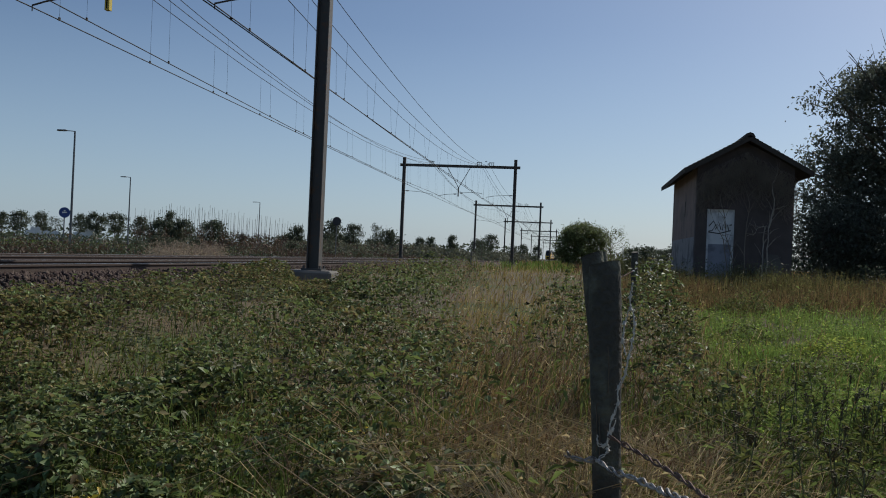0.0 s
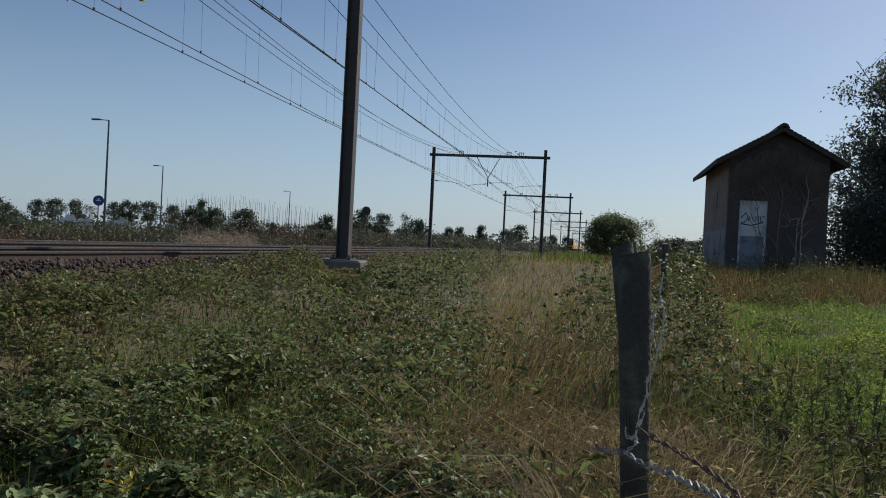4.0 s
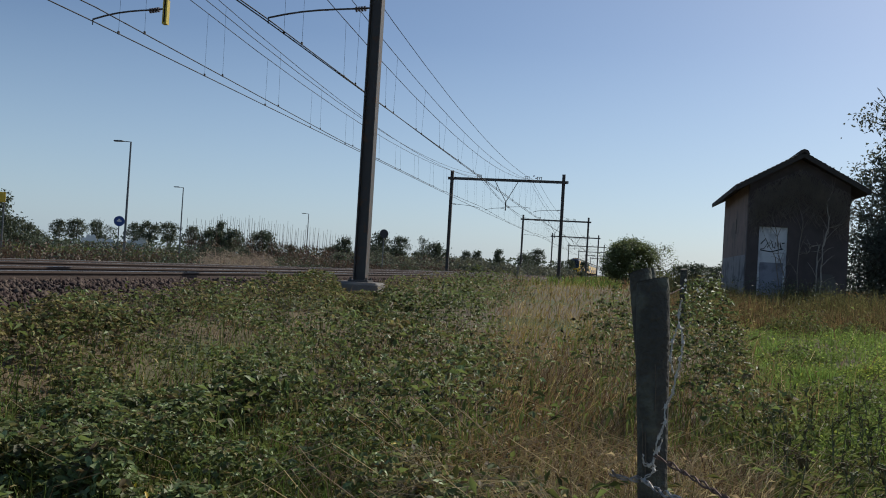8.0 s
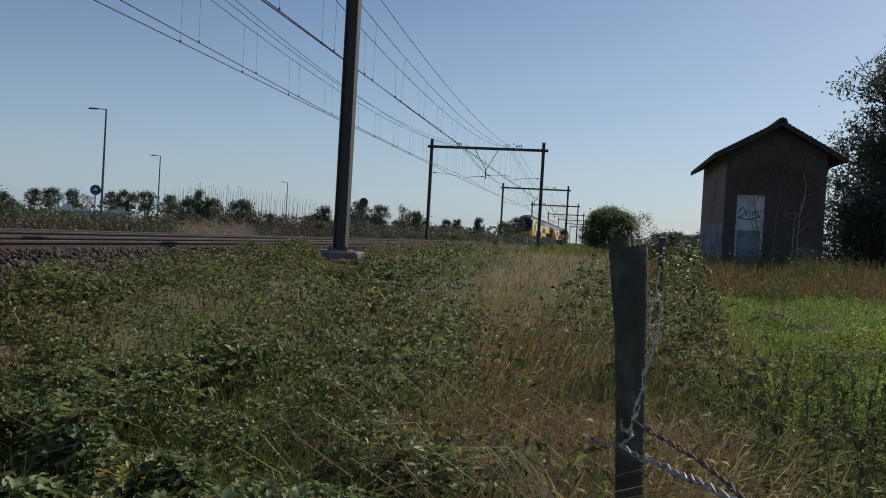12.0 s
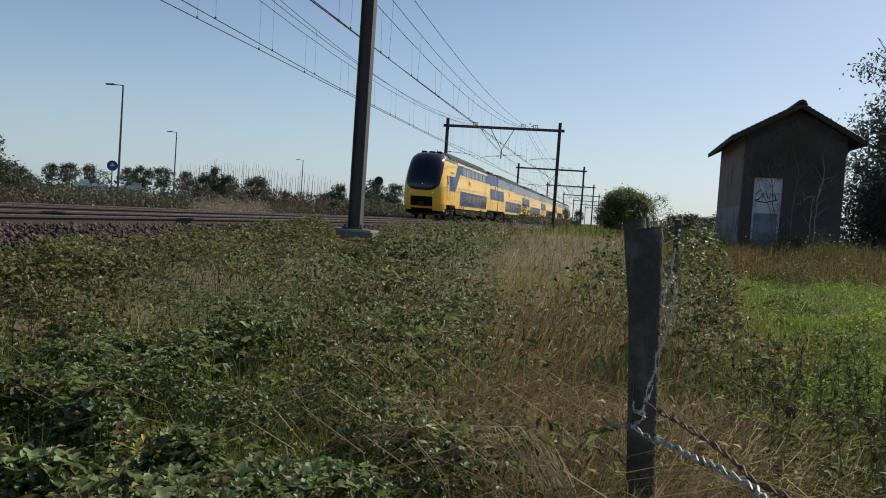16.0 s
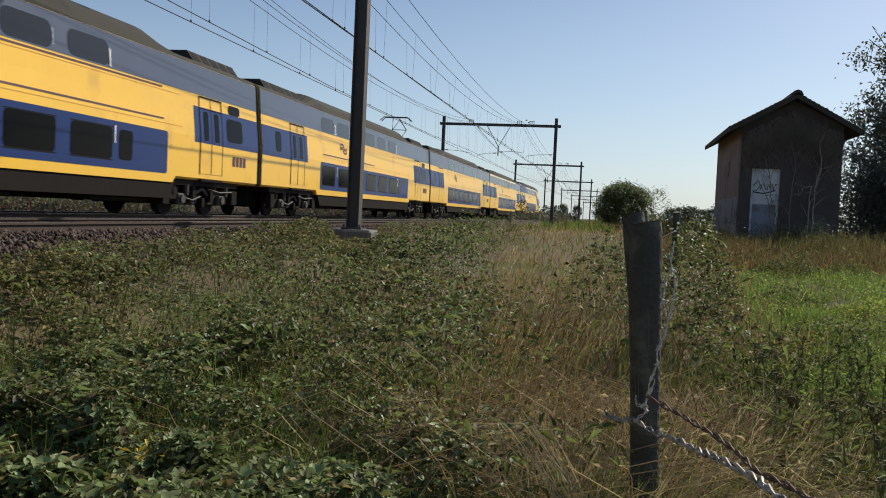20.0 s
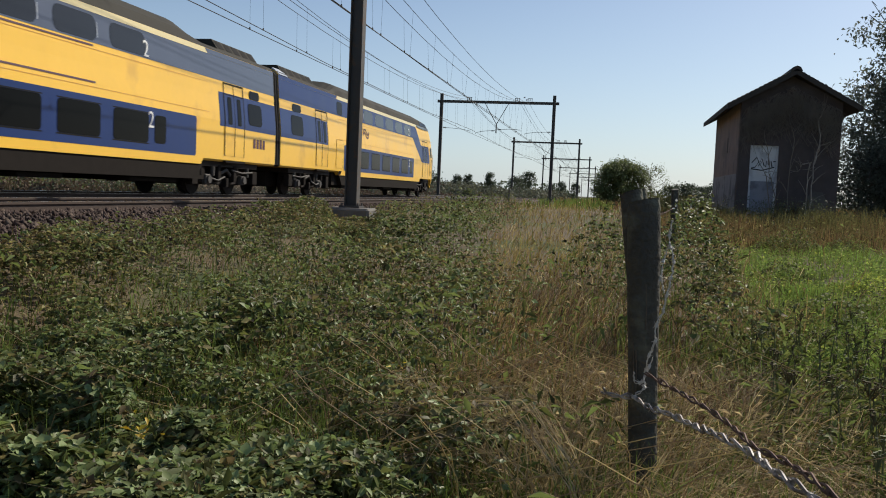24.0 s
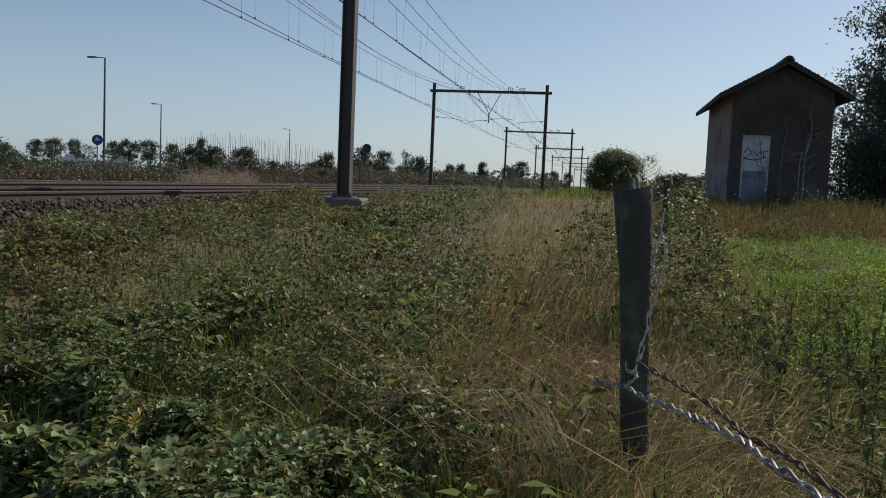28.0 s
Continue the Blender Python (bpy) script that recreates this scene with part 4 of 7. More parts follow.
    common(coach, 6.0, 19.65, [(6.1, 3.46), (CAR - 0.20, 3.46), (CAR - 0.20, 4.15), (5.5, 4.15), (5.1, 4.06), (3.9, 3.14), (1.74, 3.14), (1.66, 3.0), (1.66, 2.2), (1.74, 2.1), (3.75, 2.1), (4.0, 2.17)], ("22", "22"), (), True, True)
    for side in (1, -1):
        a, b = CAR - 4.6, CAR - 0.20
        add_patch("end_band", [(a, 2.1), (b, 2.1), (b, 3.12), (a, 3.12)], "train_blue", coach, side)
        add_patch("end_window", rounded(CAR - 2.5, CAR - 1.25, 2.25, 2.98, 0.15), "train_glass", coach, side, 0.014)
        add_patch("end_window", rounded(CAR - 2.35, CAR - 1.45, 3.12, 3.4, 0.1), "train_glass", coach, side, 0.014)
        doors(coach, 2.85, side)
        doors(coach, CAR - 4.7 + 0.0, side)
        for b0, b1 in ((1.53, 1.47), (0.80, 0.65)):
            add_patch("grab_rail", [(b0, 1.3), (b0 + 0.085, 1.3), (b1 + 0.085, 2.68), (b1, 2.68)], "train_slot", coach, side, 0.03, "dark brown grab-rail slot")
        add_patch("cab_window", rounded(0.90, 1.27, 2.48, 3.14, 0.13), "train_glass", coach, side, 0.02)
        for a, z, w, h in ((0.92, 2.22, 0.11, 0.16), (1.0, 1.5, 0.10, 0.16), (1.3, 1.52, 0.08, 0.09)):
            add_patch("lock_slot", [(a, z), (a + w, z), (a + w, z + h), (a, z + h)], "train_slot", coach, side, 0.022)
        bm = bmesh.new()
        for a, b, z0, z1 in ((0.80, 0.815, 2.68, 3.5), (1.44, 1.455, 1.25, 3.5), (0.80, 1.455, 3.5, 3.515)):
            patch(bm, [(a, z0), (b, z0), (b, z1), (a, z1)], side, 0.016)
        part("cab_door_seam", bm, M["train_seam_crease"], coach)
        h0, h1 = (5.05, 5.75) if side > 0 else (19.85, 20.75)
        add_patch("hatch", [(h0, 1.2), (h1, 1.2), (h1, 2.4), (h0, 2.4)], "train_yellow", coach, side, 0.012)
        bm = bmesh.new()
        for a, b, z0, z1 in ((h0 - 0.015, h0, 1.2, 2.4), (h1, h1 + 0.015, 1.2, 2.4), (h0, h1, 2.4, 2.415)):
            patch(bm, [(a, z0), (b, z0), (b, z1), (a, z1)], side, 0.014)
        part("hatch_seam", bm, M["train_slot"], coach)
        for s in (5.5, 6.4, 7.5) if side > 0 else (18.6, 20.1):
            add_patch("filler_cap", [(s, 0.92), (s + (0.24 if side > 0 else 0.36), 0.92), (s + (0.24 if side > 0 else 0.36), 1.08), (s, 1.08)], "rubber", coach, side, 0.066)
    bogie(coach, 2.75, True)
    bogie(coach, CAR - 3.7)
    roof_gear(coach, CAR - 4.4, CAR - 1.0)
    # pale strips put the sky's reflection on the roof slope into colour
    for side in (-1, 1):
        bm = bmesh.new()
        prism(bm, [(side * 1.345, 4.31), (side * 1.06, 4.56), (side * 1.02, 4.50), (side * 1.30, 4.28)], "y", CAR - 1.15, CAR - 0.3)
        part("end_sheen", bm, M["train_trim_sheen"], coach, "pale strip painted as sky reflection on the roof's end slope")
    return coach


def build_train():
    t = tagged(empty("train"), "yellow and blue six-coach double-deck electric train running on the far track", "train")
    lead = cab_coach()
    bellows(lead, CAR)
    lead.parent = t
    plan = ((("21", "21"), ((2.54, 7.5, 14.9), (3.375, 7.5, 14.9)), False, False), (("12", "22"), ((2.54, 0.3, 8.0),), False, True),
            (("22", "22"), (), False, False), (("12", "12"), ((2.54, 0.3, 10.2), (3.375, 0.3, 10.2)), True, False))
    for k, (classes, lines, stripe, pan) in enumerate(plan, start=1):
        c = middle_coach(classes, lines, stripe, pan)
        c.parent = t
        c.matrix_basis = pose(0, CAR * k, 0)
    copy = copy_thing(lead, pose(0, 6 * CAR + 0.1, 0, 0, 0, 180))
    copy.parent = t
    return t


train = build_train()


# ---- shed ----
def shed():
    s = tagged(empty("shed", pose(4.95, 27.0, 0.5)), "derelict gabled brick shed with dark tiled roof and bare climbers", "shed")
    w, d, zw, za = 1.40, 6.3, 3.76, 4.49         # half width, depth, wall and gable height over the base
    dx0, dx1, dz = -1.07, -0.27, 2.47            # door opening
    bm = bmesh.new()
    box(bm, -w, dx0, 0, 0.22, -0.2, zw)
    box(bm, dx1, w, 0, 0.22, -0.2, zw)
    box(bm, dx0, dx1, 0, 0.22, dz, zw)
    prism(bm, [(-w, zw), (w, zw), (0, za)], "y", 0, 0.22)
    front = part("front_wall", bm, M["brick"], s, "dark brick gable wall")
    bm = bmesh.new()
    box(bm, -w, w, d - 0.22, d, -0.2, zw)
    prism(bm, [(-w, zw), (w, zw), (0, za)], "y", d - 0.22, d)
    part("back_wall", bm, M["brick"], s)
    for x in (-w, w - 0.22):
        bm = bmesh.new()
        box(bm, x, x + 0.22, 0.223, d - 0.223, 1.62, zw)
        side = part("side_wall", bm, M["plaster"], s, "stained tan plaster wall")
        bm = bmesh.new()
        box(bm, x - 0.012, x + 0.232, 0.223, d - 0.223, -0.2, 1.62, 0.006)
        part("plinth", bm, M["plinth"], s, "grey rendered lower wall")
        if x < 0:
            bm = bmesh.new()
            box(bm, x - 0.006, x + 0.002, 2.6, 2.75, 2.35, 2.85)
            part("vent_slot", bm, M["timber"], side)
    bm = bmesh.new()
    box(bm, dx0, dx1, 0.10, 0.15, 0.0, dz - 0.02, 0.004)
    door = part("door", bm, M["door_white"], s, "grubby white boarded-up door with black spray paint")
    # added flat sheet whose blue-grey colour paints shade on the lower door
    bm = bmesh.new()
    box(bm, dx0 + 0.07, dx1 - 0.07, 0.088, 0.101, 0.05, 1.42, 0.004)
    part("lower_shade", bm, M["door_shade"], door, "blue-grey sheet painted as shade on the lower door")
    bm = bmesh.new()
    for x in (dx0, dx1 - 0.06):
        box(bm, x, x + 0.06, 0.06, 0.1, 0.0, dz)
    box(bm, dx0 + 0.06, dx1 - 0.06, 0.06, 0.1, dz - 0.06, dz)
    part("door_frame", bm, M["door_white"], door)
    bm = bmesh.new()
    scrawl = [[(-1.0, 1.95), (-0.86, 2.12), (-0.80, 1.98), (-0.90, 1.82), (-1.02, 1.80)], [(-0.80, 1.86), (-0.72, 2.1), (-0.64, 1.86)], [(-0.6, 1.84), (-0.58, 2.02), (-0.52, 1.9), (-0.46, 2.02), (-0.42, 1.84)],
              [(-1.03, 1.78), (-0.7, 1.74), (-0.36, 1.84)], [(-0.4, 2.0), (-0.3, 2.02)]]
    for line in scrawl:
        tube(bm, [(x, 0.097, z) for x, z in line], 0.016, 5)
    part("spray_paint", bm, M["graffiti"], door, "black sprayed scrawl")
    bm = bmesh.new()
    for x, z in ((-1.02, 0.62), (-1.0, 0.52), (-0.94, 0.66)):
        box(bm, x - 0.03, x + 0.03, 0.09, 0.101, z - 0.03, z + 0.03)
    part("lock_plate", bm, M["graffiti"], door)
    bm = bmesh.new()
    prism(bm, [(0.58, 0.15), (1.12, 0.15), (1.14, 0.9), (1.0, 1.16), (0.72, 1.18), (0.56, 0.95)], "y", -0.012, 0.002)
    part("paint_patch", bm, M["mortar"], front, "faded pale painted patch")
    # roof: two slopes of overlapping tile courses, ridge, barge boards
    ex, ez = 1.83, 3.60
    zr = za + 0.14
    ln = math.hypot(ex, zr - ez)
    ang = math.degrees(math.atan2(zr - ez, ex))
    for sgn in (-1, 1):
        bm = bmesh.new()
        v = [(0, zr - 0.1), (sgn * ex, ez - 0.1), (sgn * ex, ez - 0.02), (0, zr - 0.02)]
        prism(bm, v, "y", -0.38, d + 0.35)
        slope = part("roof_slope", bm, M["timber"], s)
        n = 15
        for k in range(n):
            a0, a1 = k / n, (k + 1) / n + 0.02
            p0 = (sgn * ex * (1 - a0), ez + (zr - ez) * a0)
            p1 = (sgn * ex * (1 - a1), ez + (zr - ez) * a1)
            bm = bmesh.new()
            m = 26
            prev = None
            jit = 0.012 * math.sin(k * 2.3)
            for j in range(m * 2 + 1):                 # wavy pantile course
                y = -0.42 + jit + (d + 0.8) * j / (m * 2)
                h = 0.022 * (j % 2)
                a = bm.verts.new((p0[0], y, p0[1] + 0.035 + h))
                b = bm.verts.new((p1[0], y, p1[1] + 0.010 + h))
                c = bm.verts.new((p0[0], y, p0[1] - 0.02))
                if prev:
                    bm.faces.new((prev[0], a, b, prev[1]))
                    bm.faces.new((prev[2], c, a, prev[0]))
                prev = (a, b, c)
            part("tile_course", bm, M["tile"], slope)
        bm = bmesh.new()
        prism(bm, [(0, zr - 0.14), (sgn * ex, ez - 0.14), (sgn * ex, ez + 0.02), (0, zr + 0.02)], "y", -0.42, -0.385)
        part("barge_board", bm, M["timber"], s)
    bm = bmesh.new()
    for k in range(18):
        y = -0.42 + (d + 0.8) * k / 18
        prism(bm, [(-0.16, zr - 0.04), (-0.1, zr + 0.07), (0, zr + 0.11), (0.1, zr + 0.07), (0.16, zr - 0.04)], "y", y, y + (d + 0.8) / 18 + 0.02 * (k % 2))
    part("ridge_tiles", bm, M["tile"], s)
    bm = bmesh.new()
    box(bm, -w + 0.2, w - 0.2, 0.2, d - 0.2, -0.1, 0.02)
    part("shed_floor", bm, M["concrete"], s)


shed()


def climber():
    r = random.Random(5)
    c = tagged(empty("climber", pose(4.95, 26.93, 0.55)), "bare grey-brown climbing shrub against the shed's gable wall", "climbing plant")
    stems = [[(-0.28, 0.0), (-0.34, 0.9), (-0.52, 1.6), (-0.62, 2.3), (-0.82, 3.0)], [(0.62, 0.0), (0.66, 1.1), (0.66, 1.9), (0.82, 2.45), (1.25, 2.62)], [(0.53, 0.3), (0.52, 1.2), (0.56, 1.95), (0.34, 1.88), (0.2, 1.6)],
             [(-0.4, 0.3), (-0.62, 1.5), (-0.85, 1.95)], [(0.66, 1.9), (0.8, 2.6), (0.72, 3.2), (0.9, 3.6)], [(0.05, 0.0), (0.0, 1.4), (0.1, 2.6), (-0.15, 3.4)]]
    for st in stems:
        bm = bmesh.new()
        pts = []
        for (x0, z0), (x1, z1) in zip(st, st[1:]):
            for k in range(4):
                u = k / 4
                pts.append((x0 + (x1 - x0) * u + r.uniform(-0.02, 0.02), -0.08 - 0.10 * r.random(), z0 + (z1 - z0) * u))
        # the right-hand stems take the paler of two colours
        pale = st[0][0] > 0.5
        tube(bm, pts, 0.021 if pale else 0.017, 6, 0.01)
        stem = part("stem", bm, M["twig_pale" if pale else "twig"], c)
        for p in pts[3::2]:
            for _ in range(2):
                q = Vector(p) + Vector((r.uniform(-0.4, 0.4), r.uniform(-0.15, 0.03), r.uniform(-0.05, 0.5)))
                bm = bmesh.new()
                tube(bm, [p, (Vector(p) + q) / 2 + Vector((0, -0.03, 0.04)), q], 0.008, 4, 0.003)
                part("twig", bm, M["twig_pale" if pale and p[2] < 2.4 else "twig"], stem)
    # hanging dead growth under the gable
    bm = bmesh.new()
    for _ in range(900):
        x = r.uniform(-1.3, 1.3)
        z = 3.95 - abs(x) * 0.5 + r.uniform(-0.3, 0.2)
        h = r.uniform(0.2, 1.0) * (0.6 + 0.6 * abs(math.sin(x * 4)))
        tube(bm, [(x, -0.05 - 0.1 * r.random(), z), (x + r.uniform(-0.25, 0.25), -0.14, z - h * 0.4), (x + r.uniform(-0.3, 0.3), -0.08, z - h * 0.7), (x + r.uniform(-0.3, 0.3), -0.1, z - h)], 0.006, 3, 0.003)
    tagged(part("dead_tangle", bm, M["twig"], c), kind="stuff")


climber()


# ---- fence ----
def fence_post(name_pose, h, r0, label, lean=0.0):
    p = tagged(empty("fence_post", name_pose), label, "fence post", "fence posts")
    bm = bmesh.new()
    rr = random.Random(int(h * 1000))
    rings = []
    n = 18
    wob = [1 + 0.05 * math.sin(3 * 2 * math.pi * k / n + 1) + rr.uniform(-0.03, 0.03) for k in range(n)]
    zs = [-0.25, 0.1, 0.3, 0.5, 0.7, 0.85, 0.97, 1.0]
    for i, u in enumerate(zs):
        z = u * h if u > 0 else u
        q = r0 * (0.86 + 0.2 * max(u, 0)) * (1.0 if u < 0.98 else 0.95) * (1 + 0.03 * math.sin(i * 1.7))
        rings.append([bm.verts.new((q * wob[k] * math.cos(2 * math.pi * k / n), q * wob[k] * math.sin(2 * math.pi * k / n),
                                    z + (0.012 * math.cos(2 * math.pi * k / n + 0.6) if u > 0.9 else 0))) for k in range(n)])
    for a, b in zip(rings, rings[1:]):
        for k in range(n):
            bm.faces.new((a[k], a[(k + 1) % n], b[(k + 1) % n], b[k]))
    part("post", bm, M["post"], p, smooth=True)
    bm = bmesh.new()
    c = bm.verts.new((0, 0, h + 0.004))
    top = [bm.verts.new(v) for v in ((r0 * 0.95 * wob[k] * math.cos(2 * math.pi * k / n), r0 * 0.95 * wob[k] * math.sin(2 * math.pi * k / n), h + 0.012 * math.cos(2 * math.pi * k / n + 0.6) + 0.002) for k in range(n))]
    for k in range(n):
        bm.faces.new((c, top[k], top[(k + 1) % n]))
    part("post_end", bm, M["post_top"], p, "paler sawn end")
    for k in range(3):                                # drying cracks
        bm = bmesh.new()
        a = rr.uniform(3.6, 6.0)
        z0 = h * rr.uniform(0.3, 0.75)
        tube(bm, [(r0 * 1.0 * math.cos(a), r0 * 1.0 * math.sin(a), z0), (r0 * 1.01 * math.cos(a + 0.05), r0 * 1.01 * math.sin(a + 0.05), z0 + 0.09), (r0 * math.cos(a), r0 * math.sin(a), z0 + 0.17)], 0.0022, 4)
        part("crack", bm, M["bark"], p)
    return p


fence_post(pose(0.171, 3.3, 0.02, 0, -2.9, 0), 1.222, 0.0572, "weathered dark round wooden fence post hung with barbed wire")
fence_post(pose(0.24, 3.95, 0.02, 0, -7.5, 0), 1.268, 0.049, "older fence post leaning close behind another one")
fence_post(pose(0.275, 6.0, 0.05, 0, -5.6, 0), 1.256, 0.062, "weathered dark round wooden fence post among brambles")
fence_post(pose(0.84, 12.5, 0.3, 0, 1, 110), 1.1, 0.045, "weathered dark round wooden fence post among tall grass")


def twisted_wire(name, pts, material, label, gap=0.11, r=0.0022, twist=0.0045, seed=1):
    w = tagged(empty(name), label, "barbed wire", "strands of barbed wire")
    rr = random.Random(seed)
    P = [Vector(p) for p in pts]
    dense = []
    for a, b in zip(P, P[1:]):
        n = max(2, int((b - a).length / 0.008))
        dense += [a + (b - a) * k / n for k in range(n)]
    dense.append(P[-1])
    for ph in (0, math.pi):
        bm = bmesh.new()
        line = []
        for i, p in enumerate(dense):
            a = i * 0.3 + 0.7 * math.sin(i * 0.11 + seed) + ph
            q = twist * (1 + 0.35 * math.sin(i * 0.23 + 2 * seed))
            line.append(p + Vector((q * math.cos(a) * 0.5, q * math.cos(a) * 0.5, q * math.sin(a))))
        tube(bm, line, r, 5)
        part("strand", bm, M[material], w)
    acc = 0
    for a, b in zip(dense, dense[1:]):
        acc += (b - a).length
        if acc > gap:
            acc = 0
            bm = bmesh.new()
            for k in range(4):
                v = Vector((rr.uniform(-1, 1), rr.uniform(-1, 1), rr.uniform(-1, 1))).normalized()
                tube(bm, [a, a + v * 0.017], 0.0017, 4, 0.0006)
            tube(bm, [a - (b - a).normalized() * 0.008, a + (b - a).normalized() * 0.008], 0.0062, 6)
            part("barb", bm, M[material], w)
    return w


def curve(points, n=8, jitter=0.0, seed=3):
    rr = random.Random(seed)
    P = [Vector(p) for p in points]
    out = []
    for i in range(len(P) - 1):
        p0, p1, p2, p3 = P[max(i - 1, 0)], P[i], P[i + 1], P[min(i + 2, len(P) - 1)]
        for k in range(n):
            u = k / n
            out.append(0.5 * (2 * p1 + (p2 - p0) * u + (2 * p0 - 5 * p1 + 4 * p2 - p3) * u * u + (3 * p1 - p0 - 3 * p2 + p3) * u ** 3)
                       + Vector((rr.uniform(-1, 1), rr.uniform(-1, 1), rr.uniform(-1, 1))) * jitter)
    out.append(P[-1])
    return out


def at(x, z, y):
    """A spot seen in line with (x, z) on the plane of the nearest post, brought to the distance y."""
    return (x * y / 3.3, y, 1.25 + (z - 1.25) * y / 3.3)


twisted_wire("barbed_wire", curve([at(-0.001, 0.524, 3.22), at(0.044, 0.508, 3.22), at(0.113, 0.508, 3.2), at(0.172, 0.475, 3.05), at(0.261, 0.451, 2.85), at(0.33, 0.423, 2.65), at(0.405, 0.40, 2.45), at(0.483, 0.368, 2.25), at(0.56, 0.331, 2.08), at(0.618, 0.286, 1.95), at(0.733, 0.219, 1.75), at(0.95, 0.08, 1.5), at(1.25, -0.12, 1.25)]),
             "barb", "bright galvanised barbed wire running from the post past the verge", 0.10, 0.0044, 0.0075, 1)
twisted_wire("barbed_wire", curve([at(0.151, 0.603, 3.22), at(0.216, 0.572, 3.1), at(0.275, 0.543, 2.95), at(0.343, 0.509, 2.8), at(0.422, 0.465, 2.6), at(0.50, 0.409, 2.4), at(0.559, 0.36, 2.25), at(0.635, 0.332, 2.1), at(0.709, 0.296, 1.95), at(0.803, 0.237, 1.8), at(1.05, 0.06, 1.55), at(1.3, -0.12, 1.4)]),
             "barb_rust", "rusty barbed wire hanging slack behind a brighter strand", 0.12, 0.0036, 0.006, 2)
twisted_wire("barbed_wire", curve([at(0.218, 1.178, 3.25), at(0.212, 1.127, 3.25), at(0.211, 1.084, 3.25), at(0.222, 1.063, 3.25), at(0.229, 1.005, 3.24), at(0.222, 0.948, 3.24), at(0.211, 0.889, 3.24), at(0.205, 0.846, 3.24), at(0.181, 0.771, 3.23), at(0.18, 0.716, 3.23), at(0.159, 0.653, 3.22), at(0.148, 0.581, 3.22), at(0.152, 0.543, 3.21), at(0.113, 0.508, 3.2)], 6, 0.003),
             "barb_bright", "loose bright end of barbed wire dangling beside the post", 0.06, 0.0022, 0.004, 3)
twisted_wire("barbed_wire", curve([at(0.211, 1.084, 3.25), at(0.197, 1.033, 3.25), at(0.188, 0.974, 3.24), at(0.192, 0.94, 3.24), at(0.202, 0.909, 3.24)], 6, 0.003), "barb_bright", "short kinked loop of barbed wire beside the post", 0.07, 0.002, 0.0035, 4)
twisted_wire("barbed_wire", curve([at(0.112, 0.603, 3.2), at(0.116, 0.567, 3.2), at(0.146, 0.574, 3.21), at(0.175, 0.66, 3.22)], 6, 0.003), "barb_bright", "short kinked loop of barbed wire beside the post", 0.07, 0.002, 0.0035, 5)
twisted_wire("barbed_wire", curve([at(0.13, 1.0, 3.36), (0.17, 5.93, 1.05), (0.84, 12.45, 1.15)], 10), "barb_rust", "rusty barbed wire strung between fence posts", 0.14, 0.0022, 0.004, 6)


# ---- far side of the line ----
def lamp_post(x, y, h, arm):
    p = tagged(empty("street_lamp", pose(x, y, float(ground_z(x, y)))), "tall slender grey street lamp with a flat side-arm head", "street lamp", "street lamps along the road")
    bm = bmesh.new()
    tube(bm, [(0, 0, 0), (0, 0, h * 0.5), (0, 0, h)], 0.09, 10, 0.055)
    part("pole", bm, M["lamp_grey"], p)
    bm = bmesh.new()
    tube(bm, [(0, 0, h - 0.02), (-arm, 0, h + 0.03)], 0.03, 6)
    box(bm, -arm - 0.5, -arm + 0.15, -0.13, 0.13, h - 0.02, h + 0.08, 0.03)
    part("lamp_head", bm, M["lamp_grey"], p)
    bm = bmesh.new()
    tube(bm, [(0, 0, 0), (0, 0, 1.0)], 0.11, 10)
    part("pole_base", bm, M["lamp_grey"], p)


for az, el, h in ((-31.85, 6.5, 8.0), (-28.57, 3.95, 8.0), (-20.64, 2.86, 8.0)):
    dd = (h + 0.35 - 1.25) / math.tan(radians(el))
    lamp_post(dd * math.sin(radians(az)), dd * math.cos(radians(az)), h, 0.65 if az > -30 else 0.75)


def round_sign(az, dist, z, r, face, label):
    x, y = dist * math.sin(radians(az)), dist * math.cos(radians(az))
    g = float(ground_z(x, y))
    s = tagged(empty("track_sign", pose(x, y, 0, 0, 0, -az)), label, "sign", "line-side signs")
    bm = bmesh.new()
    tube(bm, [(0, 0, g), (0, 0, z)], 0.035, 8)
    part("sign_post", bm, M["lamp_grey"], s)
    bm = bmesh.new()
    tube(bm, [(0, -0.06, z), (0, -0.045, z)], r, 28)
    disc = part("disc", bm, M[face], s)
    if face == "sign_blue":
        bm = bmesh.new()
        box(bm, -0.13, 0.13, -0.07, -0.061, z - 0.03, z + 0.04)
        box(bm, -0.05, 0.05, -0.07, -0.061, z + 0.06, z + 0.14)
        part("mark", bm, M["white_mark"], disc)


round_sign(-32.23, 56, 2.78, 0.31, "sign_blue", "round blue line-side sign on a thin post")
round_sign(-15.67, 64.8, 3.38, 0.32, "sign_back", "round dark disc sign seen from behind on a post")


def board_sign(az, dist, z):
    x, y = dist * math.sin(radians(az)), dist * math.cos(radians(az))
    g = float(ground_z(x, y))
    s = tagged(empty("direction_sign", pose(x, y, 0, 0, 0, -az)), "yellow rectangular road sign board on two posts", "sign")
    for dx in (-0.6, 0.45):
        bm = bmesh.new()
        tube(bm, [(dx, 0, g), (dx, 0, z + 0.2)], 0.04, 8)
        part("sign_post", bm, M["lamp_grey"], s)
    bm = bmesh.new()
    box(bm, -0.9, 0.5, -0.07, -0.045, z - 0.24, z + 0.28, 0.01)
    part("board", bm, M["sign_yellow"], s)


board_sign(-39.15, 50, 3.4)


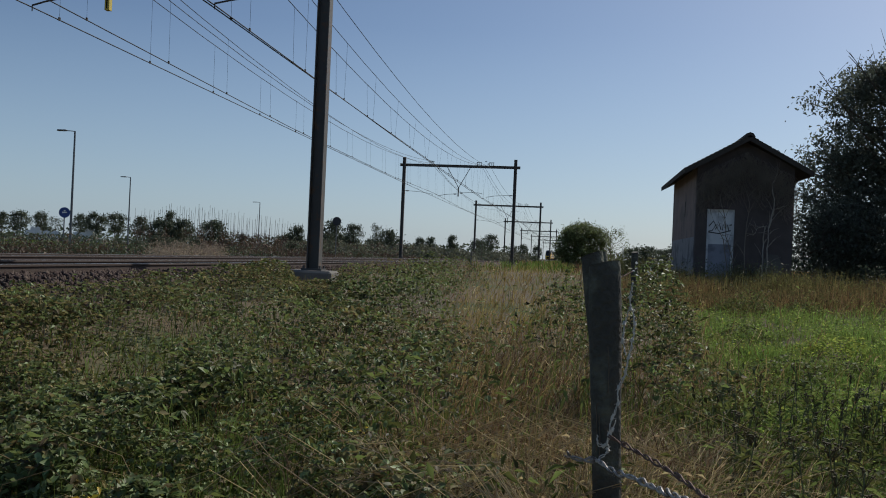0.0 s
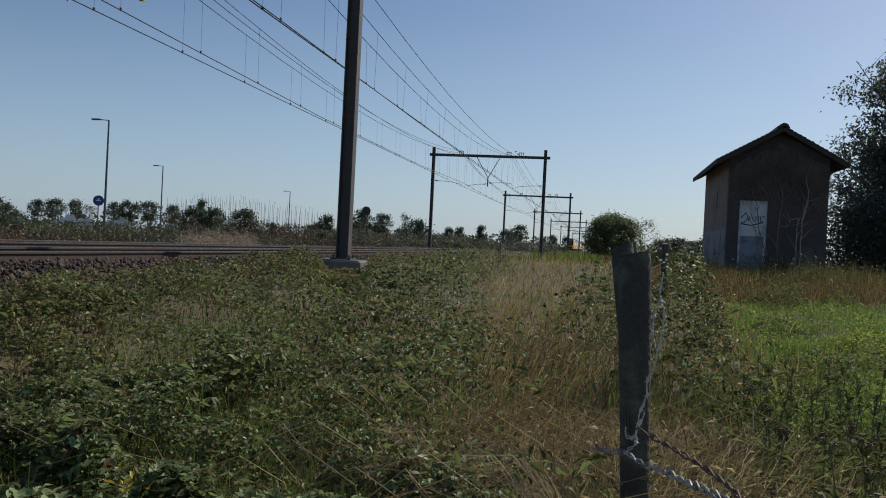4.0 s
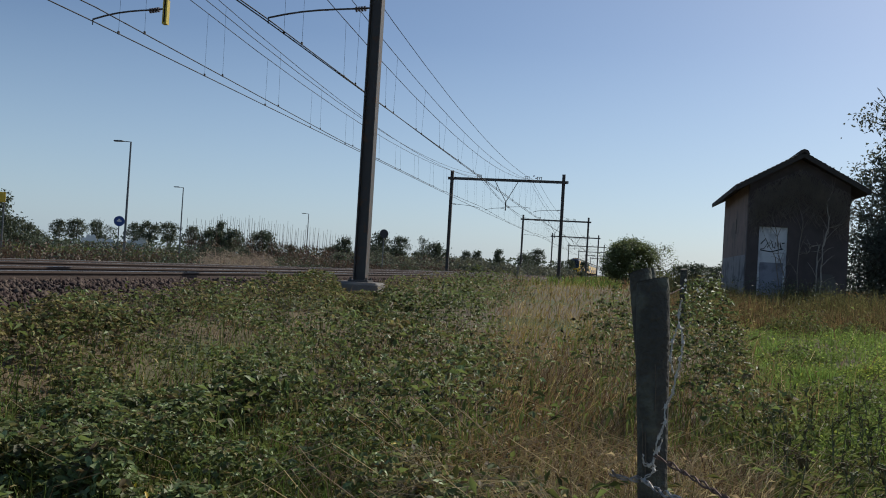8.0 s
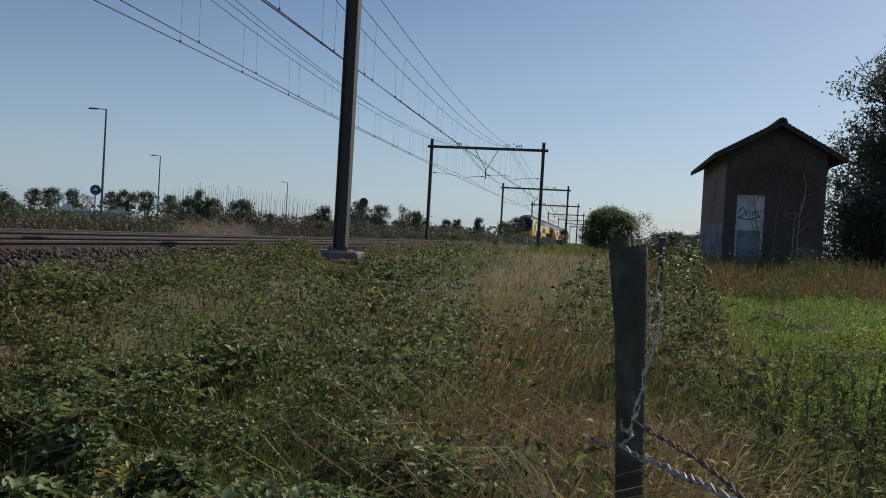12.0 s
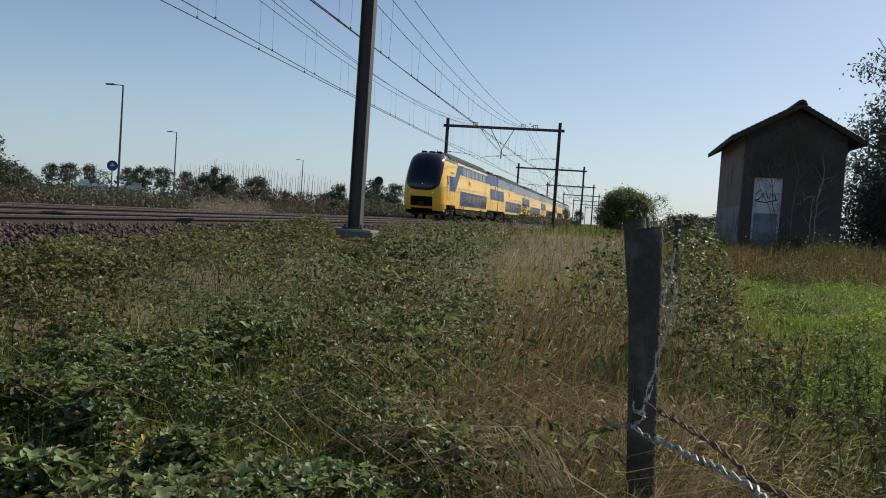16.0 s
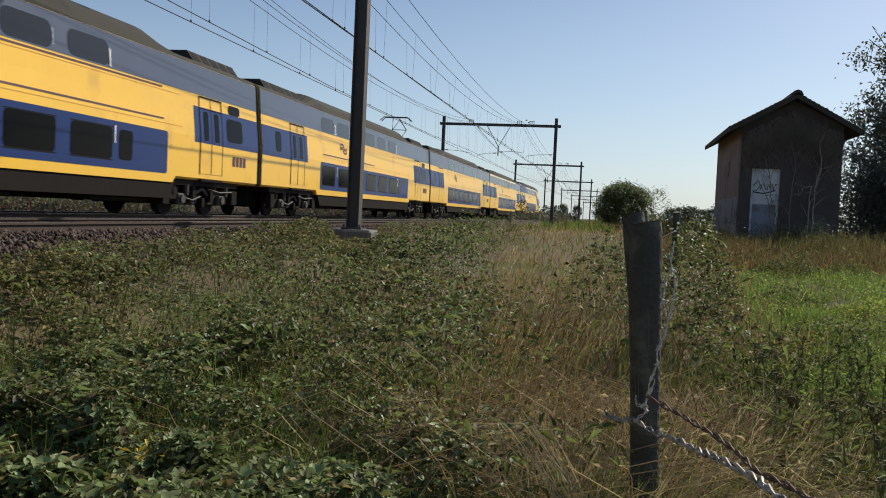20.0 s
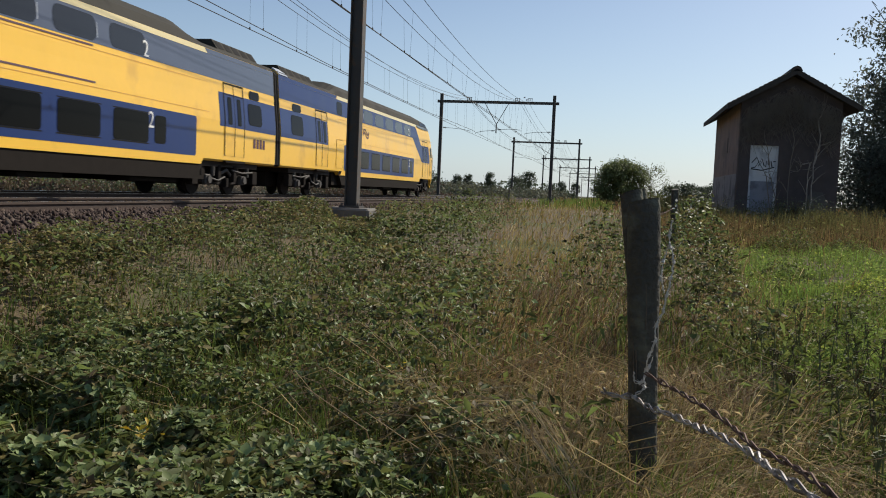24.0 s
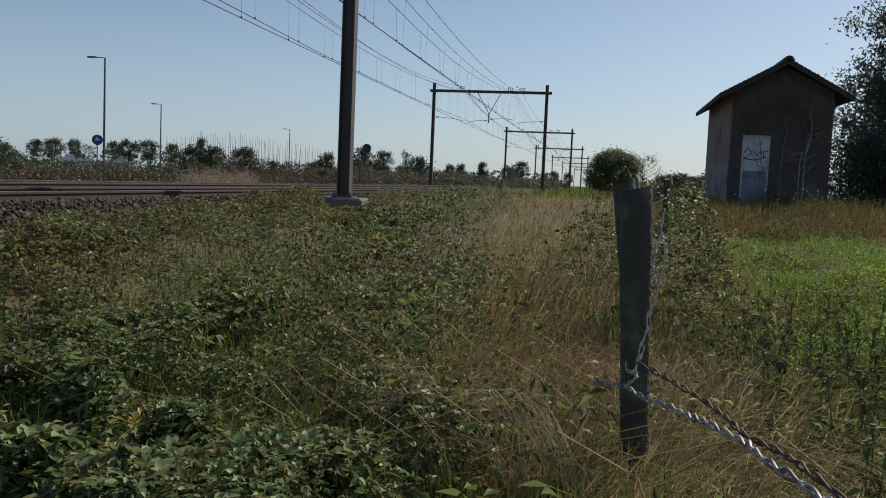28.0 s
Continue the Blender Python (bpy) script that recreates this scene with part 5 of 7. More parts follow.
def small_marker(x, y, h, material, label):
    g = float(ground_z(x, y))
    bm = bmesh.new()
    box(bm, -0.05, 0.05, -0.04, 0.04, g - 0.1, g + h, 0.01)
    ob = part("marker_post", bm, M[material], None, m=pose(x, y, 0))
    tagged(ob, label, "marker post")


small_marker(-5.2, 44.0, 0.85, "concrete", "short grey concrete line-side marker post")


def rail_box(x, y, sx, sy, h):
    bm = bmesh.new()
    box(bm, -sx, sx, -sy, sy, 0.5, 0.5 + h, 0.02)
    tagged(part("track_box", bm, M["white_mark"], None, m=pose(x, y, 0.12)), "small white trackside box beside the far rail", "equipment box", "trackside boxes")


rail_box(-15.6, 52.0, 0.25, 0.45, 0.16)
rail_box(-11.25, 44.0, 0.2, 0.35, 0.14)


def glasshouse():
    d = 190
    for az, wide, h in ((-33.78, 0.9, 3.2), (-30.78, 0.9, 3.2), (-33.4, 3.2, 2.5), (-31.0, 2.4, 2.5)):
        x, y = d * math.sin(radians(az)), d * math.cos(radians(az))
        g = tagged(empty("greenhouse", pose(x, y, 0.2, 0, 0, -az)), "low pale greenhouse far across the fields", "greenhouse", "greenhouses")
        bm = bmesh.new()
        box(bm, -wide, wide, 0, 12, 0, h - 0.35)
        part("wall", bm, M["glasshouse"], g)
        n = 2 if wide < 2 else 4
        for k in range(n):
            bm = bmesh.new()
            a = -wide + 2 * wide * k / n
            prism(bm, [(a, h - 0.35), (a + 2 * wide / n, h - 0.35), (a + 1.5 * wide / n, h - 0.08), (a + wide / n, h), (a + 0.5 * wide / n, h - 0.08)], "y", 0, 12)
            part("roof_bay", bm, M["glasshouse"], g)


glasshouse()


# ---- plants ----
def leaf_mesh(P, size, ratio=0.6, tilt=0.6, droop=0.15, az=None, up=None):
    """Folded two-sided leaves: P n places, size their lengths."""
    n = len(P)
    az = rng.uniform(0, 2 * np.pi, n) if az is None else az
    el = rng.normal(0, tilt, n) if up is None else up
    d = np.stack([np.cos(az) * np.cos(el), np.sin(az) * np.cos(el), np.sin(el)], 1)
    s = np.stack([-np.sin(az), np.cos(az), np.zeros(n)], 1)
    roll = rng.normal(0, tilt, n)
    nn = np.cross(d, s)
    s2 = s * np.cos(roll)[:, None] + nn * np.sin(roll)[:, None]
    nn = np.cross(d, s2)
    L = size[:, None]
    base, tip = P, P + d * L
    tip = tip - np.array([0, 0, 1.0]) * L * droop
    mid = P + d * L * 0.45
    a = mid + s2 * L * ratio * 0.5 + np.abs(nn) * 0.0 + nn * L * 0.08
    b = mid - s2 * L * ratio * 0.5 + nn * L * 0.08
    V = np.stack([base, a, tip, b], 1).reshape(-1, 3)
    k = 4 * np.arange(n)[:, None]
    T = np.concatenate([k + np.array([[0, 1, 2]]), k + np.array([[0, 2, 3]])])
    return V, T


def full_leaf(P, size, ratio=0.7, tilt=0.5, droop=0.2, az=None, up=None):
    """Pointed oval leaves folded along the midrib, with uneven edges: six faces each."""
    n = len(P)
    az = rng.uniform(0, 2 * np.pi, n) if az is None else az
    el = rng.normal(0, tilt, n) if up is None else up
    d = np.stack([np.cos(az) * np.cos(el), np.sin(az) * np.cos(el), np.sin(el)], 1)
    s = np.stack([-np.sin(az), np.cos(az), np.zeros(n)], 1)
    roll = rng.normal(0, tilt, n)[:, None]
    nn = np.cross(d, s)
    s, nn = s * np.cos(roll) + nn * np.sin(roll), nn * np.cos(roll) - s * np.sin(roll)
    L = size[:, None]
    down = np.array([0, 0, 1.0]) * L * droop
    fold = nn * L * rng.uniform(0.02, 0.13, (n, 1))

    def edge(u, w):
        return P + d * L * u - down * u * u + s * L * ratio * w * rng.uniform(0.82, 1.18, (n, 1)) + fold
    V = np.stack([P, edge(0.22, 0.42), edge(0.60, 0.40), P + d * L - down, edge(0.60, -0.40), edge(0.22, -0.42), P + d * L * 0.45 - down * 0.2 - fold * 0.3], 1).reshape(-1, 3)
    k = 7 * np.arange(n)[:, None]
    T = np.concatenate([k + np.array([[a, b, 6]]) for a, b in ((0, 1), (1, 2), (2, 3), (3, 4), (4, 5), (5, 0))])
    return V, T


def blade_mesh(P, h, w, lean=0.3, az=None, flop=0.0):
    n = len(P)
    az = rng.uniform(0, 2 * np.pi, n) if az is None else az
    ln = np.abs(rng.normal(0, lean, n)) + flop
    d = np.stack([np.cos(az), np.sin(az), np.zeros(n)], 1)
    fa = rng.uniform(0, 2 * np.pi, n)
    s = np.stack([np.cos(fa), np.sin(fa), np.zeros(n)], 1) * w[:, None] * 0.5
    up = np.array([0, 0, 1.0])
    H = h[:, None]
    mid = P + up * H * 0.6 + d * H * (ln * 0.35)[:, None]
    tip = P + up * H * (1 - 0.25 * np.minimum(ln, 1.5))[:, None] + d * H * ln[:, None]
    V = np.stack([P - s, P + s, mid - s * 0.8, mid + s * 0.8, tip], 1).reshape(-1, 3)
    k = 5 * np.arange(n)[:, None]
    T = np.concatenate([k + np.array([[0, 1, 3]]), k + np.array([[0, 3, 2]]), k + np.array([[2, 3, 4]])])
    return V, T


def join(*pieces):
    V, T, o = [], [], 0
    for v, t in pieces:
        V.append(v)
        T.append(t + o)
        o += len(v)
    return np.concatenate(V), np.concatenate(T)


def stuff(name, vt, material, label, category):
    return tagged(link(name, np_mesh(name, *vt), M[material]), label, category, kind="stuff")


def spread(n, r0, r1, a0=-44.0, a1=30.0, power=1.0):
    """Places over the verge, thinning out with the distance."""
    az = np.radians(rng.uniform(a0, a1, n))
    u = rng.random(n)
    r = (r0 ** -power + u * (r1 ** -power - r0 ** -power)) ** (-1 / power) if power else r0 + (r1 - r0) * u
    return r * np.sin(az), r * np.cos(az), r


MOUNDS = [(-5.6, 14.2, 1.6, 0.10), (-5.1, 12.4, 1.2, 0.12), (-4.3, 14.8, 1.2, 0.12), (-5.6, 16.2, 1.3, 0.05), (-5.6, 13.3, 1.2, 0.10), (-4.5, 12.2, 0.8, 0.14), (-2.9, 17.6, 1.2, 0.36), (-3.7, 9.4, 1.1, 0.18), (-2.3, 15.6, 1.5, 0.40), (-2.5, 11.4, 1.2, 0.30), (-1.3, 5.0, 0.9, 0.12), (-2.0, 7.6, 0.9, 0.18),
          (0.95, 9.4, 0.5, 0.28), (0.75, 12.0, 0.9, 0.68), (0.1, 12.6, 0.7, 0.38), (0.56, 7.2, 0.42, 0.72), (0.85, 6.3, 0.6, 0.26), (1.0, 14.0, 0.8, 0.30), (0.9, 8.0, 0.5, 0.24), (0.2, 9.2, 0.7, 0.42), (0.85, 10.8, 0.5, 0.5), (-1.6, 3.1, 0.6, 0.12)]


def mound(x, y):
    v = np.zeros_like(x)
    for mx, my, r, h in MOUNDS:
        v = np.maximum(v, h * np.exp(-(((x - mx) ** 2 + (y - my) ** 2) / (r * 0.85) ** 2) ** (1.35 if mx < -0.5 else 1)))
    clear = ss(-np.degrees(np.arctan2(x, y)), 16.8, 20.6)          # a gap before the mast's footing
    return v * np.where(x < -3.6, clear, 1.0)


HOLLOWS = [(-4.75, 10.6, 0.75), (-4.2, 11.0, 0.4), (-3.75, 6.6, 0.4), (-1.9, 6.2, 0.45), (-5.6, 11.2, 0.4)]


def hollow(x, y):
    v = np.ones_like(x)
    for hx, hy, r in HOLLOWS:
        v = v * (1 - np.exp(-((x - hx) ** 2 + (y - hy) ** 2) / (r * 0.75) ** 2))
    return v


def field_edge(y):
    return 0.72 + 0.075 * y + 0.15 * np.sin(y * 0.9)


def in_field(x, y):
    return ss(x - field_edge(y), -0.15, 0.45) * ss(y, 4.0, 6.2) * ss(17.2 + 0.5 * np.minimum(x, 12) + 0.7 * np.sin(x * 0.9) - y, -0.5, 1.2)


def shoulder(x, y):
    """1 on the verge, falling to 0 on the bare ballast shoulder."""
    e = 0.5 * ss(-y, -13.5, -9.0) + 0.35 * (lump(x, y, 0.7, 27) - 0.5)
    return ss(x + 6.6 - e, -0.35, 0.75)


def path_share(x, y):
    """The yellowed grass path beside the fence, running on along the line."""
    c = np.interp(y, [6, 9.3, 12.3, 16, 24, 33, 50], [-0.6, -0.75, -1.1, -1.25, -1.3, -2.0, -1.6])
    w = np.interp(y, [6, 12, 16, 24, 50], [0.15, 0.5, 0.85, 1.3, 2.6])
    return ss(np.abs(x - c) / w, 1.15, 0.75) * ss(y, 7.5, 11.5)


def bramble_share(x, y):
    b = ss(-x - 0.27 - 0.25 * ss(-y, -5.5, -2.5) - 0.1 * np.minimum(y, 16) + 1.1 * (lump(x, y, 1.3, 3) - 0.5), -0.75, 0.7) * (0.42 + 0.7 * ss(lump(x, y, 1.0, 5), 0.36, 0.62)) * (1 - 0.75 * ss(lump(x, y, 2.1, 21), 0.55, 0.75))
    return np.clip(np.maximum(b, ss(mound(x, y), 0.1, 0.25) * (1 - 0.62 * ss(x, -0.2, 0.3) * ss(-y, -6.6, -5.6))), 0, 1) * shoulder(x, y) * (1 - in_field(x, y)) * (1 - 0.9 * path_share(x, y))


def cover(x, y):
    """Height of the plant cover over the soil."""
    low = (0.07 + 0.17 * lump(x, y, 1.1, 2) + 0.33 * ss(lump(x, y, 0.42, 4), 0.35, 0.72)) * (1 - 0.6 * in_field(x, y)) * (0.75 + 0.25 * ss(y, 2, 8)) * (0.55 + 0.45 * ss(-5.2 - x, 0.8, -0.8))
    a = np.degrees(np.arctan2(x, y))
    low = low * (1 - 0.6 * ss(np.abs(a + 16.9), 1.9, 1.0) * ss(y, 11.5, 14))          # thin growth before the mast's footing
    return (low + mound(x, y) * (0.5 + 0.85 * lump(x, y, 0.6, 17))) * (0.25 + 0.75 * hollow(x, y)) * (1 - 0.45 * np.exp(-((x + 3.2) ** 2 + (y - 4.9) ** 2)))


def verge():
    # bramble: leaves of three leaflets over a low canopy
    x, y, r = spread(400000, 1.5, 40, -44, 24, 0.72)
    bx, by = rng.normal(-4.9, 0.8, 16000), rng.uniform(10.5, 17.5, 16000)          # the thick bank before the rails
    nx, ny, nr = spread(52000, 1.7, 5.5, -42, 6, 0.5)                              # the leafy growth close by
    x, y, r = np.concatenate([x, bx, nx]), np.concatenate([y, by, ny]), np.concatenate([r, np.hypot(bx, by), nr])
    keep = rng.random(len(x)) < bramble_share(x, y) * (0.2 + 0.8 * hollow(x, y)) * (0.14 + 0.86 * ss(lump(x, y, 0.42, 4), 0.28, 0.6)) * (1 - 0.85 * np.exp(-((x + 5.8) ** 2 + (y - 18.6) ** 2) / 1.6))
    x, y, r = x[keep], y[keep], r[keep]
    H = cover(x, y) * 1.1
    z = ground_z(x, y) + H * (0.42 + 0.72 * rng.random(len(x)) ** 0.5)
    P = np.stack([x, y, z], 1)
    az = rng.uniform(0, 2 * np.pi, len(x))
    size = rng.uniform(0.021, 0.055, len(x)) * (0.65 + 0.8 * lump(x, y, 0.8, 31)) * (0.84 + 0.14 * ss(r, 3.2, 5.0) + r / 40)
    tilt = rng.normal(0.1, 0.55, len(x))
    dry = rng.random(len(x)) < (0.15 + 0.5 * ss(lump(x, y, 1.3, 8), 0.5, 0.85) + 0.22 * ss(-x, 3.8, 5.4)) * (1 - 0.85 * ss(mound(x, y), 0.15, 0.35))
    # a share of bramble leaves gets a paler colour as painted highlights
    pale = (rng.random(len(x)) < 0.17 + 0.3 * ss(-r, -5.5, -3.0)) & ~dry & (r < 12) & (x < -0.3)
    for sel, m, label in ((pale, "broadleaf_and_glint", "bramble leaves in a paler colour that paints highlights"), (~dry & ~pale, "bramble", "dense green bramble leaves over the verge"), (dry, "bramble_dry", "faded yellowish bramble leaves among green ones")):
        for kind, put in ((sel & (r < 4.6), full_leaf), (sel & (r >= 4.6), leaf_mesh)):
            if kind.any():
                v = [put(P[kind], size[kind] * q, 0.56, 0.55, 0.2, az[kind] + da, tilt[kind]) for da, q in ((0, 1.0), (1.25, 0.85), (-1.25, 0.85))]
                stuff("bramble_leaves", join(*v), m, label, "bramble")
    # scattered broad pale leaves close by
    x, y, r = spread(900, 1.6, 9, -42, 4, 0.6)
    k = (rng.random(len(x)) < bramble_share(x, y)) & (lump(x, y, 0.7, 13) > 0.52)
    x, y = x[k], y[k]
    P = np.stack([x, y, ground_z(x, y) + cover(x, y) * rng.uniform(0.8, 1.2, len(x))], 1)
    stuff("broad_leaves", full_leaf(P, rng.uniform(0.045, 0.095, len(x)), 0.62, 0.45, 0.25), "broadleaf_and_glint", "broad pale green leaves among bramble", "weeds")
    # bramble canes
    x, y, r = spread(2600, 1.6, 18, -42, 12, 0.6)
    k = rng.random(len(x)) < bramble_share(x, y)
    x, y = x[k], y[k]
    P = np.stack([x, y, ground_z(x, y)], 1)
    stuff("bramble_canes", blade_mesh(P, cover(x, y) * rng.uniform(0.9, 1.5, len(x)), np.full(len(x), 0.007), 0.9), "stem", "thin dark arching bramble canes", "bramble")
    # small mixed weeds
    x, y, r = spread(90000, 1.5, 45, -44, 26, 0.7)
    k = rng.random(len(x)) < (0.75 - 0.25 * bramble_share(x, y)) * (1 - 0.72 * ss(x + 0.27 + 0.125 * y, -0.4, 0.3)) * (1 - in_field(x, y)) * shoulder(x, y) * (0.35 + 0.9 * lump(x, y, 1.9, 11)) * (1 - 0.8 * path_share(x, y))
    x, y, r = x[k], y[k], r[k]
    P = np.stack([x, y, ground_z(x, y) + cover(x, y) * rng.uniform(0.3, 1.25, len(x))], 1)
    stuff("weeds", leaf_mesh(P, rng.uniform(0.03, 0.09, len(x)) * (1 + r / 30), 0.3, 0.6, 0.25), "weed", "mixed small green weeds on the verge", "weeds")
    # dry grass
    x, y, r = spread(170000, 1.5, 75, -44, 30, 0.55)
    dryness = (0.27 + 0.53 * ss(x + 0.112 * np.minimum(y, 16), -0.8, 0.4) + 0.30 * ss(lump(x, y, 1.7, 21), 0.5, 0.75) + 0.5 * ss(y, 17, 24) + 0.4 * ss(-y, -5.5, -3.2) * ss(x, -1.6, -0.6) + 0.4 * ss(-y, -3.9, -2.9) * ss(x, -1.1, -0.5)) * (1 - 0.93 * in_field(x, y)) * (1 - 0.7 * ss(mound(x, y), 0.1, 0.3))
    dryness = (dryness + 0.6 * path_share(x, y)) * (1 - 0.78 * ss(x, 0.45, 1.0) * ss(-y, -8.5, -6.0)) * (1 - 0.6 * ss(x, 1.6, 2.6) * ss(y, 16, 18))
    k = rng.random(len(x)) < np.clip(dryness, 0, 1) * shoulder(x, y)
    x, y, r = x[k], y[k], r[k]
    P = np.stack([x, y, ground_z(x, y)], 1)
    h = rng.uniform(0.16, 0.56, len(x)) * (0.6 + 0.7 * lump(x, y, 0.9, 9)) * (0.8 + 0.12 * ss(y, 3, 14)) * (0.6 + 0.5 * ss(x + 0.14 * y, -0.8, 0.3))
    w = rng.uniform(0.0025, 0.005, len(x)) * (1 + r / 13)
    pale = rng.random(len(x)) < 0.12 + 0.5 * ss(-y, -5.5, -3) + 0.22 * ss(-y, -5.0, -3) * ss(x, -1.4, -0.4) + 0.05 * (np.abs(x + 1.2) < 1.0) * ss(y, 11, 15)
    az = rng.normal(0, 0.8, len(x)) + 5.0 * (lump(x, y, 0.8, 19) - 0.5) - 0.4
    gold = rng.random(len(x)) < path_share(x, y) * ss(y, 10.5, 13.5) * 0.8
    h = h * (1 - 0.25 * path_share(x, y))
    for sel, m, label in ((~pale & ~gold, "straw", "brown dry grass along the fence"), (gold, "straw_gold", "yellowed grass on the path beside the fence"), (pale & ~gold, "straw_pale", "pale dry grass stalks among brown ones")):
        stuff("dry_grass", blade_mesh(P[sel], h[sel], w[sel], 0.8, az[sel], 0.25), m, label, "dry grass")
    # seed heads
    k = (rng.random(len(x)) < 0.07) & (lump(x, y, 1.2, 23) > 0.4)
    n = k.sum()
    Q = P[k] + np.stack([rng.normal(0, 0.08, n), rng.normal(0, 0.08, n), h[k] * rng.uniform(0.7, 0.95, n)], 1)
    stuff("seed_heads", leaf_mesh(Q, rng.uniform(0.025, 0.055, n) * (1 + r[k] / 25), 0.14, 0.7, 0.3, None, rng.normal(0.5, 0.5, n)), "straw_pale", "pale feathery grass seed heads", "dry grass")
    # green grass through it all
    x, y, r = spread(60000, 1.5, 60, -44, 30, 0.6)
    k = rng.random(len(x)) < (0.30 + 0.45 * lump(x, y, 1.2, 14)) * (1 - 0.5 * ss(-x, 0.4, 1.6) * ss(y, 3.5, 6)) * (1 - 0.8 * in_field(x, y)) * (1 - 0.15 * ss(x + 0.14 * y, -0.6, 0.3)) * shoulder(x, y)
    x, y, r = x[k], y[k], r[k]
    P = np.stack([x, y, ground_z(x, y)], 1)
    stuff("green_grass", blade_mesh(P, rng.uniform(0.18, 0.45, len(x)), rng.uniform(0.003, 0.006, len(x)) * (1 + r / 10), 0.5), "grass", "green grass blades among dry stalks", "grass")


verge()


def verge_all_round():
    # the same rough verge goes on behind and beside the camera
    n = 60000
    az = np.radians(rng.uniform(26, 318, n))
    d = 0.4 + 14.5 * rng.random(n) ** 0.8
    front = rng.random(n) < 0.04
    az = np.where(front, np.radians(rng.uniform(-44, 30, n)), az)
    d = np.where(front, rng.uniform(0.8, 1.6, n), d)
    x, y = d * np.sin(az), d * np.cos(az)
    k = x > -6.4
    x, y, d = x[k], y[k], d[k]
    P = np.stack([x, y, ground_z(x, y)], 1)
    g = lump(x, y, 1.6, 41) + rng.normal(0, 0.15, len(x))
    leafy = g > 0.5
    Q = P[leafy].copy()
    Q[:, 2] += rng.uniform(0.04, 0.3, leafy.sum())
    stuff("verge_leaves", leaf_mesh(Q, rng.uniform(0.05, 0.11, leafy.sum()), 0.6, 0.5, 0.2), "bramble", "low green weeds round the edge of the verge", "weeds")
    dry = ~leafy
    stuff("verge_grass", blade_mesh(P[dry], rng.uniform(0.15, 0.35, dry.sum()), rng.uniform(0.006, 0.012, dry.sum()), 0.7), "straw", "short brown grass round the edge of the verge", "dry grass")


verge_all_round()


def meadow():
    x, y, r = spread(420000, 2.0, 30, 2, 34, 0.45)
    k = rng.random(len(x)) < in_field(x, y) * (0.35 + 0.65 * ss(lump(x, y, 0.35, 51), 0.25, 0.6))
    x, y, r = x[k], y[k], r[k]
    hh = (0.05 + 0.16 * ss(lump(x, y, 0.5, 4), 0.3, 0.8)) * (0.8 + 0.7 * lump(x, y, 2.0, 7))
    P = np.stack([x, y, ground_z(x, y) + hh * rng.uniform(0.2, 1.3, len(x))], 1)
    u = rng.random(len(x))
    leafy = 0.30 + 0.35 * ss(lump(x, y, 0.8, 52), 0.35, 0.7)
    fresh = (u < 0.10 + 0.35 * ss(lump(x, y, 1.1, 53), 0.6, 0.85) + 0.6 * np.exp(-((x - 3.3) ** 2 + (y - 12.3) ** 2) / 0.5)) & (rng.random(len(x)) < leafy)
    g = (u < leafy) & ~fresh
    b = ~g & ~fresh
    stuff("clover", leaf_mesh(P[g], rng.uniform(0.014, 0.036, g.sum()) * (1 + r[g] / 28), 0.7, 0.45, 0.1), "clover", "bright green low clover meadow", "clover")
    stuff("fresh_leaves", leaf_mesh(P[fresh], rng.uniform(0.018, 0.042, fresh.sum()) * (1 + r[fresh] / 28), 0.6, 0.45, 0.15), "fresh_leaf", "yellow-green fresh leaves in the meadow", "weeds")
    P[:, 2] = ground_z(P[:, 0], P[:, 1])
    stuff("meadow_grass", blade_mesh(P[b], (0.6 * hh[b] + 0.06) * rng.uniform(0.6, 1.5, b.sum()), rng.uniform(0.003, 0.006, b.sum()) * (1 + r[b] / 16), 0.5), "meadow_grass", "short green meadow grass", "grass")
    # leafy dark clumps standing out of the meadow
    for cx, cy, w, h, n, m in ((3.5, 18.6, 0.75, 0.34, 1500, "weed"), (4.7, 18.9, 0.5, 0.26, 700, "weed"), (2.5, 13.4, 0.45, 0.22, 500, "weed"), (3.5, 12.1, 0.5, 0.2, 500, "fresh_leaf"), (2.2, 9.6, 0.5, 0.24, 700, "weed"), (2.9, 10.2, 0.4, 0.2, 400, "weed")):
        q, f = w * np.sqrt(rng.random(n)), rng.uniform(0, 6.283, n)
        x, y = cx + q * np.cos(f), cy + q * np.sin(f)
        z = ground_z(x, y) + h * (1 - (q / w) ** 2) * (0.4 + 0.8 * rng.random(n)) * (0.5 + lump(x, y, 0.25, 55)) + 0.05
        stuff("leaf_clump", leaf_mesh(np.stack([x, y, z], 1), rng.uniform(0.03, 0.07, n), 0.55, 0.5, 0.2), m, "leafy green weed clump in the meadow", "weeds")


meadow()


